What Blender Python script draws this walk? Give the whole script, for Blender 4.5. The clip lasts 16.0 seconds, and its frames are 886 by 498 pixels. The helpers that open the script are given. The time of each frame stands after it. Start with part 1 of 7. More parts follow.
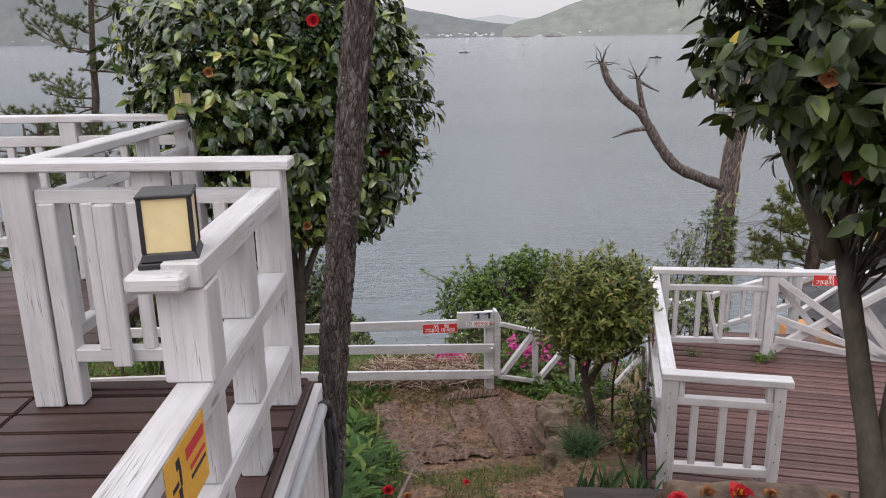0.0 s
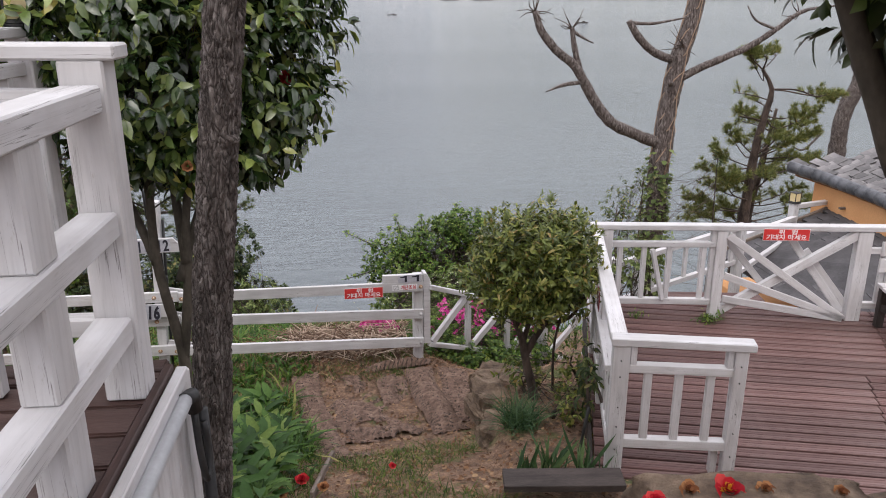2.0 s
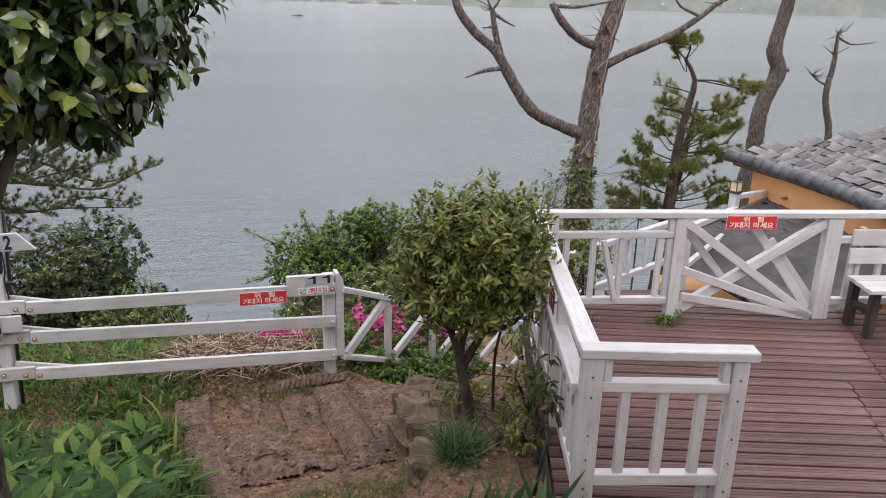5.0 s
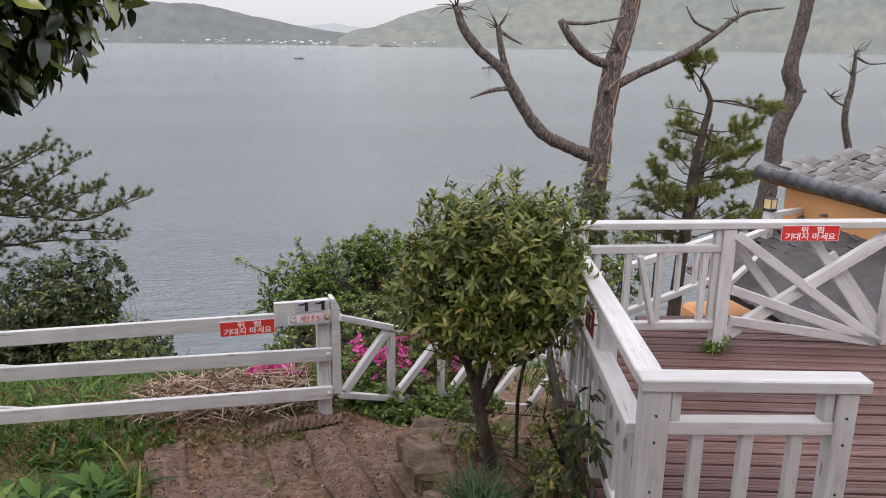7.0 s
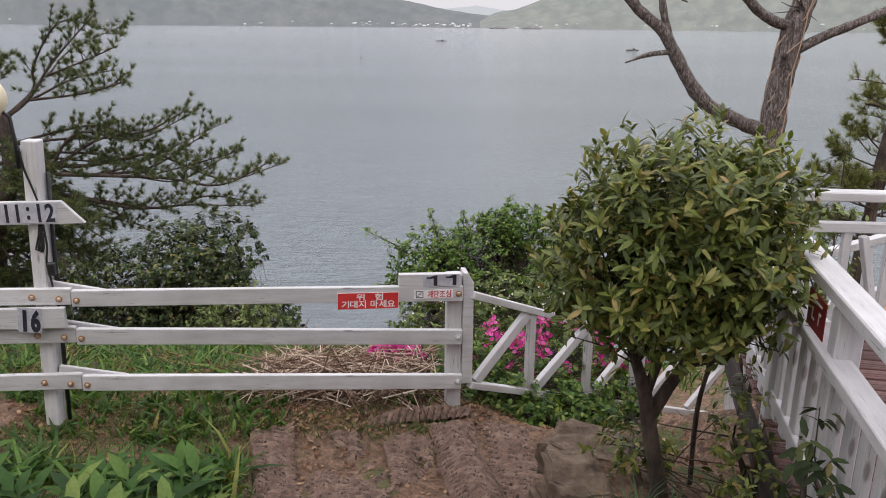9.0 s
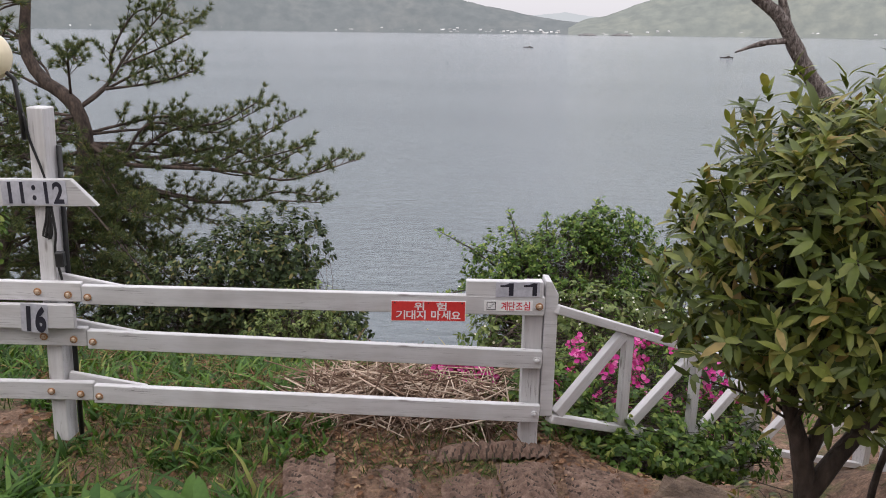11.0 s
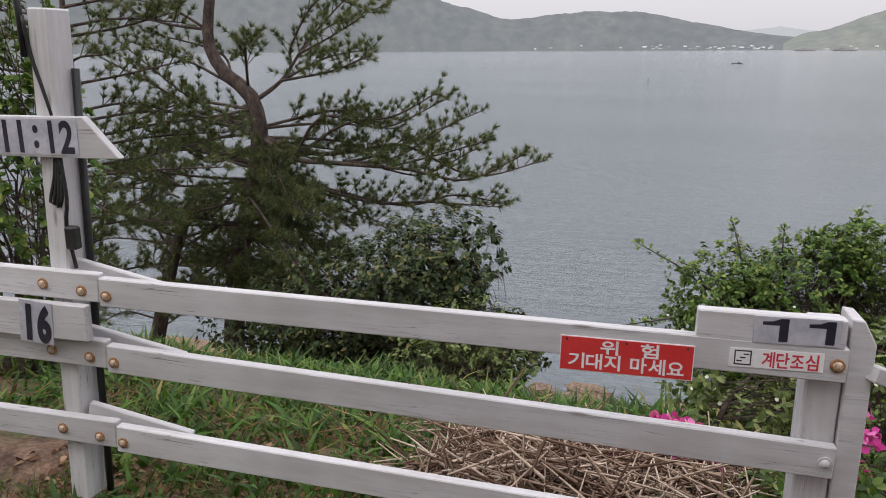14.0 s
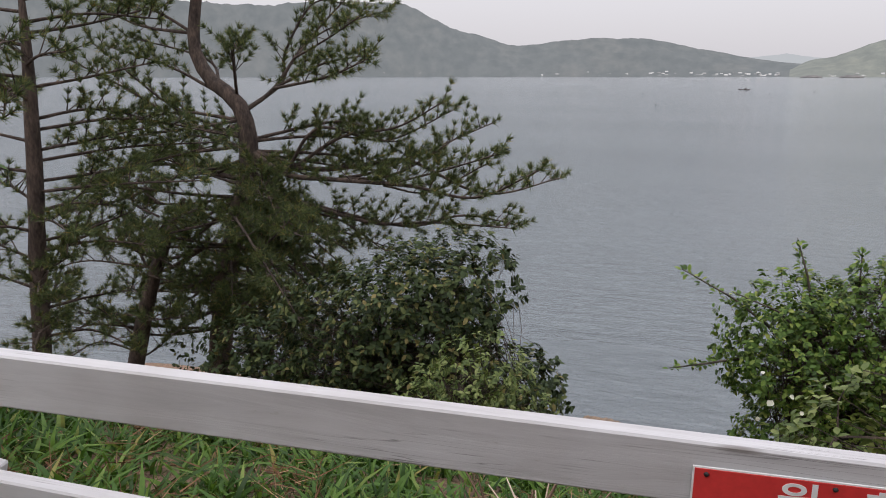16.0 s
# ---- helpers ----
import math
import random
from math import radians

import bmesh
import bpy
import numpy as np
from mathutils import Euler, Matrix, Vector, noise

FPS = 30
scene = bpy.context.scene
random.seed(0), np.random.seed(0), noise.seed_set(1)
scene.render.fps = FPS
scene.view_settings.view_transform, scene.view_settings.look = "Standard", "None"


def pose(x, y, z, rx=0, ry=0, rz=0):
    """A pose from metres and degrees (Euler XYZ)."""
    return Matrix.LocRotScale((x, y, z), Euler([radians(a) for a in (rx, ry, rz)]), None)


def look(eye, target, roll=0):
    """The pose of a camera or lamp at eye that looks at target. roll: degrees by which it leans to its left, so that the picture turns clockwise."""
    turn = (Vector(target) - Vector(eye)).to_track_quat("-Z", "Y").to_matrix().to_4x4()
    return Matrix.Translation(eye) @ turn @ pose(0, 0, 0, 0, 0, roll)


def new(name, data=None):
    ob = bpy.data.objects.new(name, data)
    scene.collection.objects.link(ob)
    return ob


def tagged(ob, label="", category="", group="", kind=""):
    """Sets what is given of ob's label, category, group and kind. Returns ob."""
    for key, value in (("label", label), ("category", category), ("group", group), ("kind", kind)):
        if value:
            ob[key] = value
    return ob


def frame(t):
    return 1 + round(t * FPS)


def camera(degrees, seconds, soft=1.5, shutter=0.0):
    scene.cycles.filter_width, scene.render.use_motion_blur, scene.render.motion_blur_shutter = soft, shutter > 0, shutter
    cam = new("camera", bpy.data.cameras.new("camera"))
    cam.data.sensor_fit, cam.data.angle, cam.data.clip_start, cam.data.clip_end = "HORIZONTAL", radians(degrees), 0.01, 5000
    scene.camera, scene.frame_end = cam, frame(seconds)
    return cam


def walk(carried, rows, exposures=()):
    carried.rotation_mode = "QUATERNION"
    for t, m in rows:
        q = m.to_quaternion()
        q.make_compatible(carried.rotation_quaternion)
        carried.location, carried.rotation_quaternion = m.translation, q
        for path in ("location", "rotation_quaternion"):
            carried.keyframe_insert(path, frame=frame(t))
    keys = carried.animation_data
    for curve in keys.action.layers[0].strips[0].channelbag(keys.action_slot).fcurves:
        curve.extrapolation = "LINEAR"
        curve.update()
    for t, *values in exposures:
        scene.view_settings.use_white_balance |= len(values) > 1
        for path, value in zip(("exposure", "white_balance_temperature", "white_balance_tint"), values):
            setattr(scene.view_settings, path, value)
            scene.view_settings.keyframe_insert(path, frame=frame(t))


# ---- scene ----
cam = camera(59.9, 16.0, 1.0)
PATH = [
    (0, (0.105, 0.036, 1.531), (0.107, 1.962, 0.995), -1.0),
    (0.5, (0.065, 0.157, 1.489), (0.11, 2.08, 0.941), -0.7),
    (1, (0.11, 0.383, 1.315), (0.173, 2.306, 0.771), -0.8),
    (1.5, (0.183, 0.608, 1.25), (0.273, 2.512, 0.647), -0.5),
    (2, (0.176, 0.802, 1.21), (0.357, 2.694, 0.587), 0.0),
    (2.5, (0.202, 0.963, 1.12), (0.434, 2.853, 0.507), 0.1),
    (3, (0.266, 1.198, 0.972), (0.557, 3.078, 0.356), 0.4),
    (3.5, (0.27, 1.39, 0.916), (0.595, 3.263, 0.294), 1.0),
    (4, (0.229, 1.582, 0.863), (0.6, 3.447, 0.245), 1.5),
    (6.5, (0.267, 2.496, 0.48), (0.692, 4.368, -0.079), 1.3),
    (7, (0.34, 2.716, 0.35), (0.752, 4.605, -0.165), 0.8),
    (7.5, (0.35, 2.927, 0.311), (0.739, 4.827, -0.177), 0.5),
    (8, (0.332, 3.144, 0.275), (0.644, 5.048, -0.255), 0.5),
    (8.5, (0.32, 3.35, 0.142), (0.481, 5.274, -0.391), 0.1),
    (9, (0.382, 3.599, 0.0), (0.453, 5.52, -0.560), 0.55),
    (9.5, (0.392, 3.822, -0.067), (0.396, 5.742, -0.634), 0.65),
    (12, (0.442, 5.042, -0.501), (0.204, 6.956, -1.032), 0.2),
    (12.5, (0.358, 5.338, -0.597), (0.044, 7.242, -1.122), -0.5),
    (13, (0.312, 5.578, -0.636), (-0.11, 7.464, -1.149), -1.0),
    (13.5, (0.308, 5.855, -0.743), (-0.207, 7.716, -1.263), 0.1),
    (14, (0.24, 6.143, -0.837), (-0.378, 7.978, -1.341), -0.2),
    (14.5, (0.151, 6.439, -0.904), (-0.531, 8.255, -1.389), -0.3),
    (15, (0.085, 6.736, -1.003), (-0.575, 8.557, -1.5), 0.6),
    (15.5, (-0.058, 7.058, -1.064), (-0.611, 8.916, -1.565), 0.1),
    (16, (-0.151, 7.286, -1.126), (-0.79, 9.131, -1.569), 0.0),
]
walk(cam, [(t, look(eye, target, roll)) for t, eye, target, roll in PATH],
     [(0, 0.06), (2, 0.18), (3, 0.22), (6.5, 0.21), (7, 0.14), (7.5, 0.06), (8.5, 0.09), (9.5, 0.18), (12, 0.15), (13.5, 0.05), (16, -0.11)])

# ---- sky and light: a bright, hazy overcast day ----
world = bpy.data.worlds.new("overcast")
scene.world = world
world.use_nodes = True
wn, wl = world.node_tree.nodes, world.node_tree.links
wn.clear()
sky = wn.new("ShaderNodeTexSky")
sky.sky_type, sky.sun_disc = "NISHITA", False
sky.sun_elevation, sky.sun_rotation = radians(52), radians(200)
sky.air_density, sky.dust_density, sky.ozone_density = 1.0, 4.0, 1.0
veil = wn.new("ShaderNodeMix")
veil.data_type = "RGBA"
veil.inputs[0].default_value = 0.82
veil.inputs[7].default_value = (8.75, 8.45, 8.95, 1)
# an overcast sky is about three times as bright overhead as at the horizon
way, split, rise, dome = wn.new("ShaderNodeTexCoord"), wn.new("ShaderNodeSeparateXYZ"), wn.new("ShaderNodeMapRange"), wn.new("ShaderNodeMix")
rise.inputs[3].default_value, rise.inputs[4].default_value = 0.74, 1.95
dome.data_type, dome.blend_type = "RGBA", "MULTIPLY"
dome.inputs[0].default_value = 1.0
wl.new(way.outputs["Generated"], split.inputs[0])
wl.new(split.outputs[2], rise.inputs[0])
bg = wn.new("ShaderNodeBackground")
bg.inputs[1].default_value = 0.127
wo = wn.new("ShaderNodeOutputWorld")
wl.new(sky.outputs[0], veil.inputs[6])
wl.new(veil.outputs[2], dome.inputs[6])
wl.new(rise.outputs[0], dome.inputs[7])
wl.new(dome.outputs[2], bg.inputs[0])
wl.new(bg.outputs[0], wo.inputs[0])

sun = new("sun", bpy.data.lights.new("sun", "SUN"))
sun.data.energy, sun.data.angle, sun.data.color = 0.7, radians(30), (1.0, 0.97, 0.93)
sun.matrix_basis = look((-3, -8, 14), (0, 0, 0))


# ---- materials ----
def nt(name):
    m = bpy.data.materials.new(name)
    m.use_nodes = True
    n = m.node_tree.nodes
    return m, n, m.node_tree.links, n["Principled BSDF"]


def coord(n, l, stretch=(1, 1, 1)):
    tc, mp = n.new("ShaderNodeTexCoord"), n.new("ShaderNodeMapping")
    mp.inputs["Scale"].default_value = stretch
    l.new(tc.outputs["Object"], mp.inputs[0])
    return mp.outputs[0]


def noise_node(n, l, vec, scale, detail=5.0, rough=0.55, distort=0.0):
    t = n.new("ShaderNodeTexNoise")
    t.inputs["Scale"].default_value, t.inputs["Detail"].default_value = scale, detail
    t.inputs["Roughness"].default_value, t.inputs["Distortion"].default_value = rough, distort
    l.new(vec, t.inputs["Vector"])
    return t.outputs[0]


def ramp(n, l, fac, stops):
    r = n.new("ShaderNodeValToRGB")
    e = r.color_ramp.elements
    while len(e) < len(stops):
        e.new(0.5)
    for k, (p, c) in zip(e, stops):
        k.position, k.color = p, (*c, 1) if len(c) == 3 else c
    l.new(fac, r.inputs[0])
    return r.outputs[0]


def mixc(n, l, fac, a, b, mode="MIX"):
    m = n.new("ShaderNodeMix")
    m.data_type, m.blend_type = "RGBA", mode
    for sock, v in ((0, fac), (6, a), (7, b)):
        if isinstance(v, (int, float)):
            m.inputs[sock].default_value = v
        elif isinstance(v, tuple):
            m.inputs[sock].default_value = (*v, 1)
        else:
            l.new(v, m.inputs[sock])
    return m.outputs[2]


def value_shift(n, l, col, source, amount):
    """Brightness varied by a random number in 0..1."""
    mr = n.new("ShaderNodeMapRange")
    mr.inputs[3].default_value, mr.inputs[4].default_value = 1 - amount, 1 + amount
    l.new(source, mr.inputs[0])
    hs = n.new("ShaderNodeHueSaturation")
    l.new(mr.outputs[0], hs.inputs["Value"])
    l.new(col, hs.inputs["Color"])
    return hs.outputs[0]


def surf(name, stops, size=0.5, stretch=(1, 1, 1), grain=40, grain_mix=0.35, rough=0.7, bump=0.3, depth=0.01, rnd=0.0, isl=0.0,
         trans=0.0, metal=0.0, spec=0.4, detail=6):
    m, n, l, b = nt(name)
    v = coord(n, l, stretch)
    big = noise_node(n, l, v, 1 / size, detail)
    fine = noise_node(n, l, v, grain, 4)
    col = ramp(n, l, big, stops)
    dark = ramp(n, l, fine, [(0.3, (0.45, 0.45, 0.45)), (0.7, (1.25, 1.25, 1.25))])
    col = mixc(n, l, grain_mix, col, dark, "MULTIPLY")
    if rnd:
        oi = n.new("ShaderNodeObjectInfo")
        col = value_shift(n, l, col, oi.outputs["Random"], rnd)
    if isl:
        ge = n.new("ShaderNodeNewGeometry")
        col = value_shift(n, l, col, ge.outputs["Random Per Island"], isl)
    l.new(col, b.inputs["Base Color"])
    b.inputs["Roughness"].default_value, b.inputs["Metallic"].default_value = rough, metal
    b.inputs["Specular IOR Level"].default_value = spec
    if bump:
        bp = n.new("ShaderNodeBump")
        bp.inputs["Strength"].default_value, bp.inputs["Distance"].default_value = bump, depth
        add = n.new("ShaderNodeMath")
        l.new(big, add.inputs[0])
        l.new(fine, add.inputs[1])
        l.new(add.outputs[0], bp.inputs["Height"])
        l.new(bp.outputs[0], b.inputs["Normal"])
    if trans:
        tr, mx = n.new("ShaderNodeBsdfTranslucent"), n.new("ShaderNodeMixShader")
        l.new(col, tr.inputs[0])
        mx.inputs[0].default_value = trans
        l.new(b.outputs[0], mx.inputs[1])
        l.new(tr.outputs[0], mx.inputs[2])
        l.new(mx.outputs[0], n["Material Output"].inputs[0])
    return m


def paint_white():
    """Old white paint on timber: streaks, bare grey cracks, grime."""
    m, n, l, b = nt("white_paint")
    v = coord(n, l, (1.2, 14, 14))
    streak = noise_node(n, l, v, 2.0, 8, 0.65, 0.6)
    broad = noise_node(n, l, coord(n, l, (1, 1, 1)), 3.0, 4)
    spots = noise_node(n, l, coord(n, l, (9, 30, 30)), 1.6, 5, 0.6)
    col = ramp(n, l, streak, [(0.3, (0.47, 0.462, 0.47)), (0.5, (0.555, 0.548, 0.557)), (0.7, (0.60, 0.595, 0.605))])
    grime = ramp(n, l, broad, [(0.35, (0.84, 0.82, 0.80)), (0.6, (1, 1, 1))])
    col = mixc(n, l, 0.8, col, grime, "MULTIPLY")
    chips = ramp(n, l, spots, [(0.66, (0, 0, 0)), (0.73, (1, 1, 1))])
    col = mixc(n, l, chips, col, (0.42, 0.40, 0.38))
    cracks = ramp(n, l, streak, [(0.28, (1, 1, 1)), (0.33, (0, 0, 0))])
    col = mixc(n, l, cracks, col, (0.24, 0.23, 0.22))
    split = noise_node(n, l, coord(n, l, (0.7, 34, 34)), 1.7, 3, 0.5, 0.3)
    hair = ramp(n, l, split, [(0.488, (0, 0, 0)), (0.5, (0.95, 0.95, 0.95)), (0.512, (0, 0, 0))])
    where = ramp(n, l, noise_node(n, l, coord(n, l, (2, 6, 6)), 1.3, 3), [(0.5, (0, 0, 0)), (0.62, (1, 1, 1))])
    col = mixc(n, l, mixc(n, l, 1.0, hair, where, "MULTIPLY"), col, (0.13, 0.12, 0.115))
    vo = n.new("ShaderNodeTexVoronoi")
    vo.inputs["Scale"].default_value = 1.0
    l.new(coord(n, l, (2.2, 9, 9)), vo.inputs["Vector"])
    knot = ramp(n, l, vo.outputs[0], [(0.06, (0.9, 0.9, 0.9)), (0.11, (0, 0, 0))])
    col = mixc(n, l, knot, col, (0.22, 0.20, 0.19))
    oi = n.new("ShaderNodeObjectInfo")
    col = value_shift(n, l, col, oi.outputs["Random"], 0.07)
    l.new(col, b.inputs["Base Color"])
    b.inputs["Roughness"].default_value = 0.6
    bp = n.new("ShaderNodeBump")
    bp.inputs["Strength"].default_value, bp.inputs["Distance"].default_value = 0.35, 0.004
    l.new(streak, bp.inputs["Height"])
    l.new(bp.outputs[0], b.inputs["Normal"])
    return m


WHITE = paint_white()
DECK_DARK = surf("dark_deck_stain", [(0.3, (0.032, 0.017, 0.014)), (0.55, (0.062, 0.034, 0.029)), (0.8, (0.105, 0.066, 0.058))], 0.5, (1, 9, 9), 30, 0.5, 0.5, 0.3, 0.004, rnd=0.2)
DECK_RED = surf("faded_red_deck_stain", [(0.25, (0.075, 0.037, 0.034)), (0.5, (0.134, 0.071, 0.064)), (0.72, (0.187, 0.124, 0.114))], 0.6, (0.8, 10, 10), 26, 0.5, 0.62, 0.35, 0.004, rnd=0.22)
TIMBER = surf("weathered_timber", [(0.3, (0.09, 0.065, 0.05)), (0.7, (0.22, 0.18, 0.15))], 0.3, (1, 8, 8), 30, 0.5, 0.85, 0.5, 0.006, rnd=0.2)
DARK_WOOD = surf("dark_wet_wood", [(0.3, (0.025, 0.02, 0.018)), (0.7, (0.07, 0.055, 0.05))], 0.3, (1, 6, 6), 30, 0.5, 0.8, 0.4, 0.006)
RED_SIGN = surf("red_sign_enamel", [(0.35, (0.58, 0.035, 0.035)), (0.7, (0.68, 0.055, 0.05))], 0.3, grain=80, grain_mix=0.15, rough=0.4, bump=0.05)
LETTER = surf("white_letter_vinyl", [(0.3, (0.74, 0.74, 0.74)), (0.7, (0.82, 0.82, 0.82))], 0.1, rough=0.5, bump=0.0, grain_mix=0.1)
RED_INK = surf("red_ink", [(0.3, (0.5, 0.03, 0.05)), (0.7, (0.6, 0.05, 0.07))], 0.1, rough=0.5, bump=0.0, grain_mix=0.1)
BLACK_INK = surf("black_ink", [(0.3, (0.012, 0.012, 0.022)), (0.7, (0.03, 0.03, 0.045))], 0.1, rough=0.5, bump=0.0, grain_mix=0.2)
PLATE = surf("grey_number_plate", [(0.3, (0.36, 0.36, 0.41)), (0.7, (0.52, 0.52, 0.57))], 0.1, rough=0.4, bump=0.05, grain_mix=0.2)
YELLOW = surf("yellow_sign_vinyl", [(0.3, (0.68, 0.36, 0.045)), (0.7, (0.78, 0.44, 0.07))], 0.1, rough=0.4, bump=0.05, grain_mix=0.15)
BOLT = surf("painted_rusty_bolt", [(0.35, (0.30, 0.15, 0.07)), (0.5, (0.50, 0.37, 0.26)), (0.62, (0.60, 0.54, 0.46))], 0.02, grain=150, rough=0.55, metal=0.0, bump=0.2, depth=0.001)
RUST = surf("rusty_washer_iron", [(0.35, (0.16, 0.07, 0.03)), (0.65, (0.42, 0.22, 0.10))], 0.015, grain=200, rough=0.8, bump=0.2, depth=0.001)
LAMP_IRON = surf("black_lamp_iron", [(0.3, (0.012, 0.012, 0.013)), (0.7, (0.03, 0.03, 0.032))], 0.1, rough=0.45, bump=0.1)
LAMP_GLASS = surf("cream_lamp_glass", [(0.3, (0.66, 0.53, 0.27)), (0.7, (0.74, 0.62, 0.36))], 0.15, rough=0.35, bump=0.03, grain_mix=0.1)
GLOBE = surf("cream_globe", [(0.3, (0.72, 0.62, 0.42)), (0.7, (0.80, 0.72, 0.52))], 0.2, rough=0.3, bump=0.0, grain_mix=0.05)
RUBBER = surf("black_rubber", [(0.3, (0.010, 0.010, 0.011)), (0.7, (0.03, 0.03, 0.03))], 0.1, rough=0.5, bump=0.1)
PIPE = surf("grey_plastic_pipe", [(0.3, (0.42, 0.43, 0.45)), (0.7, (0.55, 0.56, 0.58))], 0.2, rough=0.4, bump=0.05, grain_mix=0.2)


# ---- building helpers ----
def world_of(ob):
    return (world_of(ob.parent) @ ob.matrix_parent_inverse @ ob.matrix_basis) if ob.parent else ob.matrix_basis


def thing(name, at=(0, 0, 0), label="", category="", group="", kind=""):
    ob = new(name)
    ob.empty_display_size = 0.05
    ob.matrix_basis = Matrix.Translation(at)
    return tagged(ob, label, category, group, kind)


def hang(ob, parent, m=None):
    if parent:
        ob.parent = parent
        ob.matrix_parent_inverse = world_of(parent).inverted()
    if m is not None:
        ob.matrix_basis = m
    return ob


def part(name, bm, material, parent=None, label="", m=None, smooth=False):
    me = bpy.data.meshes.new(name)
    bm.to_mesh(me)
    bm.free()
    me.materials.append(material)
    if smooth:
        me.shade_smooth()
    ob = hang(new(name, me), parent, m if m is not None else Matrix())
    return tagged(ob, label)


def mesh_part(name, verts, faces, material, parent=None, label="", smooth=False):
    me = bpy.data.meshes.new(name)
    me.from_pydata([tuple(v) for v in verts], [], [tuple(int(i) for i in f) for f in faces])
    me.materials.append(material)
    if smooth:
        me.shade_smooth()
    return tagged(hang(new(name, me), parent, Matrix()), label)


def quick(name, verts, faces, material, parent=None, label=""):
    """A large mesh straight from arrays; all faces have the same number of corners."""
    verts, faces = np.asarray(verts, np.float32), np.asarray(faces, np.int32)
    me = bpy.data.meshes.new(name)
    me.vertices.add(len(verts))
    me.vertices.foreach_set("co", verts.ravel())
    k = faces.shape[1]
    me.loops.add(faces.size)
    me.loops.foreach_set("vertex_index", faces.ravel())
    me.polygons.add(len(faces))
    me.polygons.foreach_set("loop_start", np.arange(0, faces.size, k, dtype=np.int32))
    me.update(calc_edges=True)
    me.materials.append(material)
    return tagged(hang(new(name, me), parent, Matrix()), label)


def box_bm(sx, sy, sz, bevel=0.004, seg=1):
    bm = bmesh.new()
    bmesh.ops.create_cube(bm, size=1)
    bmesh.ops.scale(bm, vec=(sx, sy, sz), verts=bm.verts)
    if bevel:
        bmesh.ops.bevel(bm, geom=bm.edges[:], offset=bevel, segments=seg, affect="EDGES")
    return bm


def beam_pose(p, q, roll=0.0):
    p, q = Vector(p), Vector(q)
    x = (q - p).normalized()
    up = Vector((0, 0, 1)) if abs(x.z) < 0.95 else Vector((0, 1, 0))
    y = up.cross(x).normalized()
    z = x.cross(y)
    m = Matrix((x, y, z)).transposed().to_4x4()
    m.translation = (p + q) / 2
    return m @ Matrix.Rotation(roll, 4, "X")


def beam(name, p, q, w, h, material=None, parent=None, label="", bevel=0.004, roll=0.0):
    """A squared timber from p to q, w across and h tall."""
    bm = box_bm((Vector(q) - Vector(p)).length, w, h, bevel)
    return part(name, bm, material or WHITE, parent, label, beam_pose(p, q, roll))


def post(name, x, y, z0, z1, w, d, turn=0.0, material=None, parent=None, label="", bevel=0.006):
    """An upright timber; its grain runs up."""
    bm = box_bm(z1 - z0, d, w, bevel)
    m = pose(x, y, (z0 + z1) / 2, 0, 0, turn) @ Matrix(((0, 0, 1, 0), (0, 1, 0, 0), (-1, 0, 0, 0), (0, 0, 0, 1)))
    return part(name, bm, material or WHITE, parent, label, m)


def bolt(p, face, r=0.016, parent=None, material=None):
    """A round bolt head on a face that looks along the plan direction face; a large one sits on a rusty washer."""
    m = Matrix.Translation(p) @ Vector((face[0], face[1], 0)).to_track_quat("Z", "Y").to_matrix().to_4x4()
    bm = bmesh.new()
    if r > 0.012:
        bmesh.ops.create_cone(bm, cap_ends=True, segments=16, radius1=r * 1.05, radius2=r * 1.0, depth=0.006)
        part("washer", bm, RUST if material is None else material, parent, "rusty washer" if material is None else "", m, False)
        bm = bmesh.new()
        bmesh.ops.create_uvsphere(bm, u_segments=14, v_segments=8, radius=r * 0.72)
        bmesh.ops.scale(bm, vec=(1, 1, 0.75), verts=bm.verts)
        return part("bolt", bm, material or BOLT, parent, "", m @ Matrix.Translation((0, 0, 0.002)), True)
    bmesh.ops.create_cone(bm, cap_ends=True, segments=12, radius1=r, radius2=r * 0.6, depth=0.012)
    return part("bolt", bm, material or BOLT, parent, "", m, True)


def lettering(name, body, size, m, material, parent, thick=0.0006, width=None, bold=0.018):
    """Writing laid flat on a face, each letter a piece; m stands at the middle of the line, x along it, y up."""
    width = width or size * len(body)
    pitch = width / len(body)
    for i, ch in enumerate(body):
        if ch == " ":
            continue
        cu = bpy.data.curves.new(name, "FONT")
        cu.body, cu.size, cu.align_x, cu.align_y, cu.extrude, cu.offset = ch, size, "CENTER", "CENTER", thick, bold * size
        tmp = bpy.data.objects.new(name, cu)
        me = bpy.data.meshes.new_from_object(tmp)
        bpy.data.objects.remove(tmp)
        bpy.data.curves.remove(cu)
        xs, ys = [v.co.x for v in me.vertices], [v.co.y for v in me.vertices]
        k = min(1.6, pitch * 0.9 / max(max(xs) - min(xs), size * 0.5))
        mx, my = (max(xs) + min(xs)) / 2, (max(ys) + min(ys)) / 2
        for v in me.vertices:
            v.co.x, v.co.y = (v.co.x - mx) * k, v.co.y - my
        me.materials.clear()
        me.materials.append(material)
        hang(new(name, me), parent, m @ Matrix.Translation(((i + 0.5) * pitch - width / 2, 0, 0)))


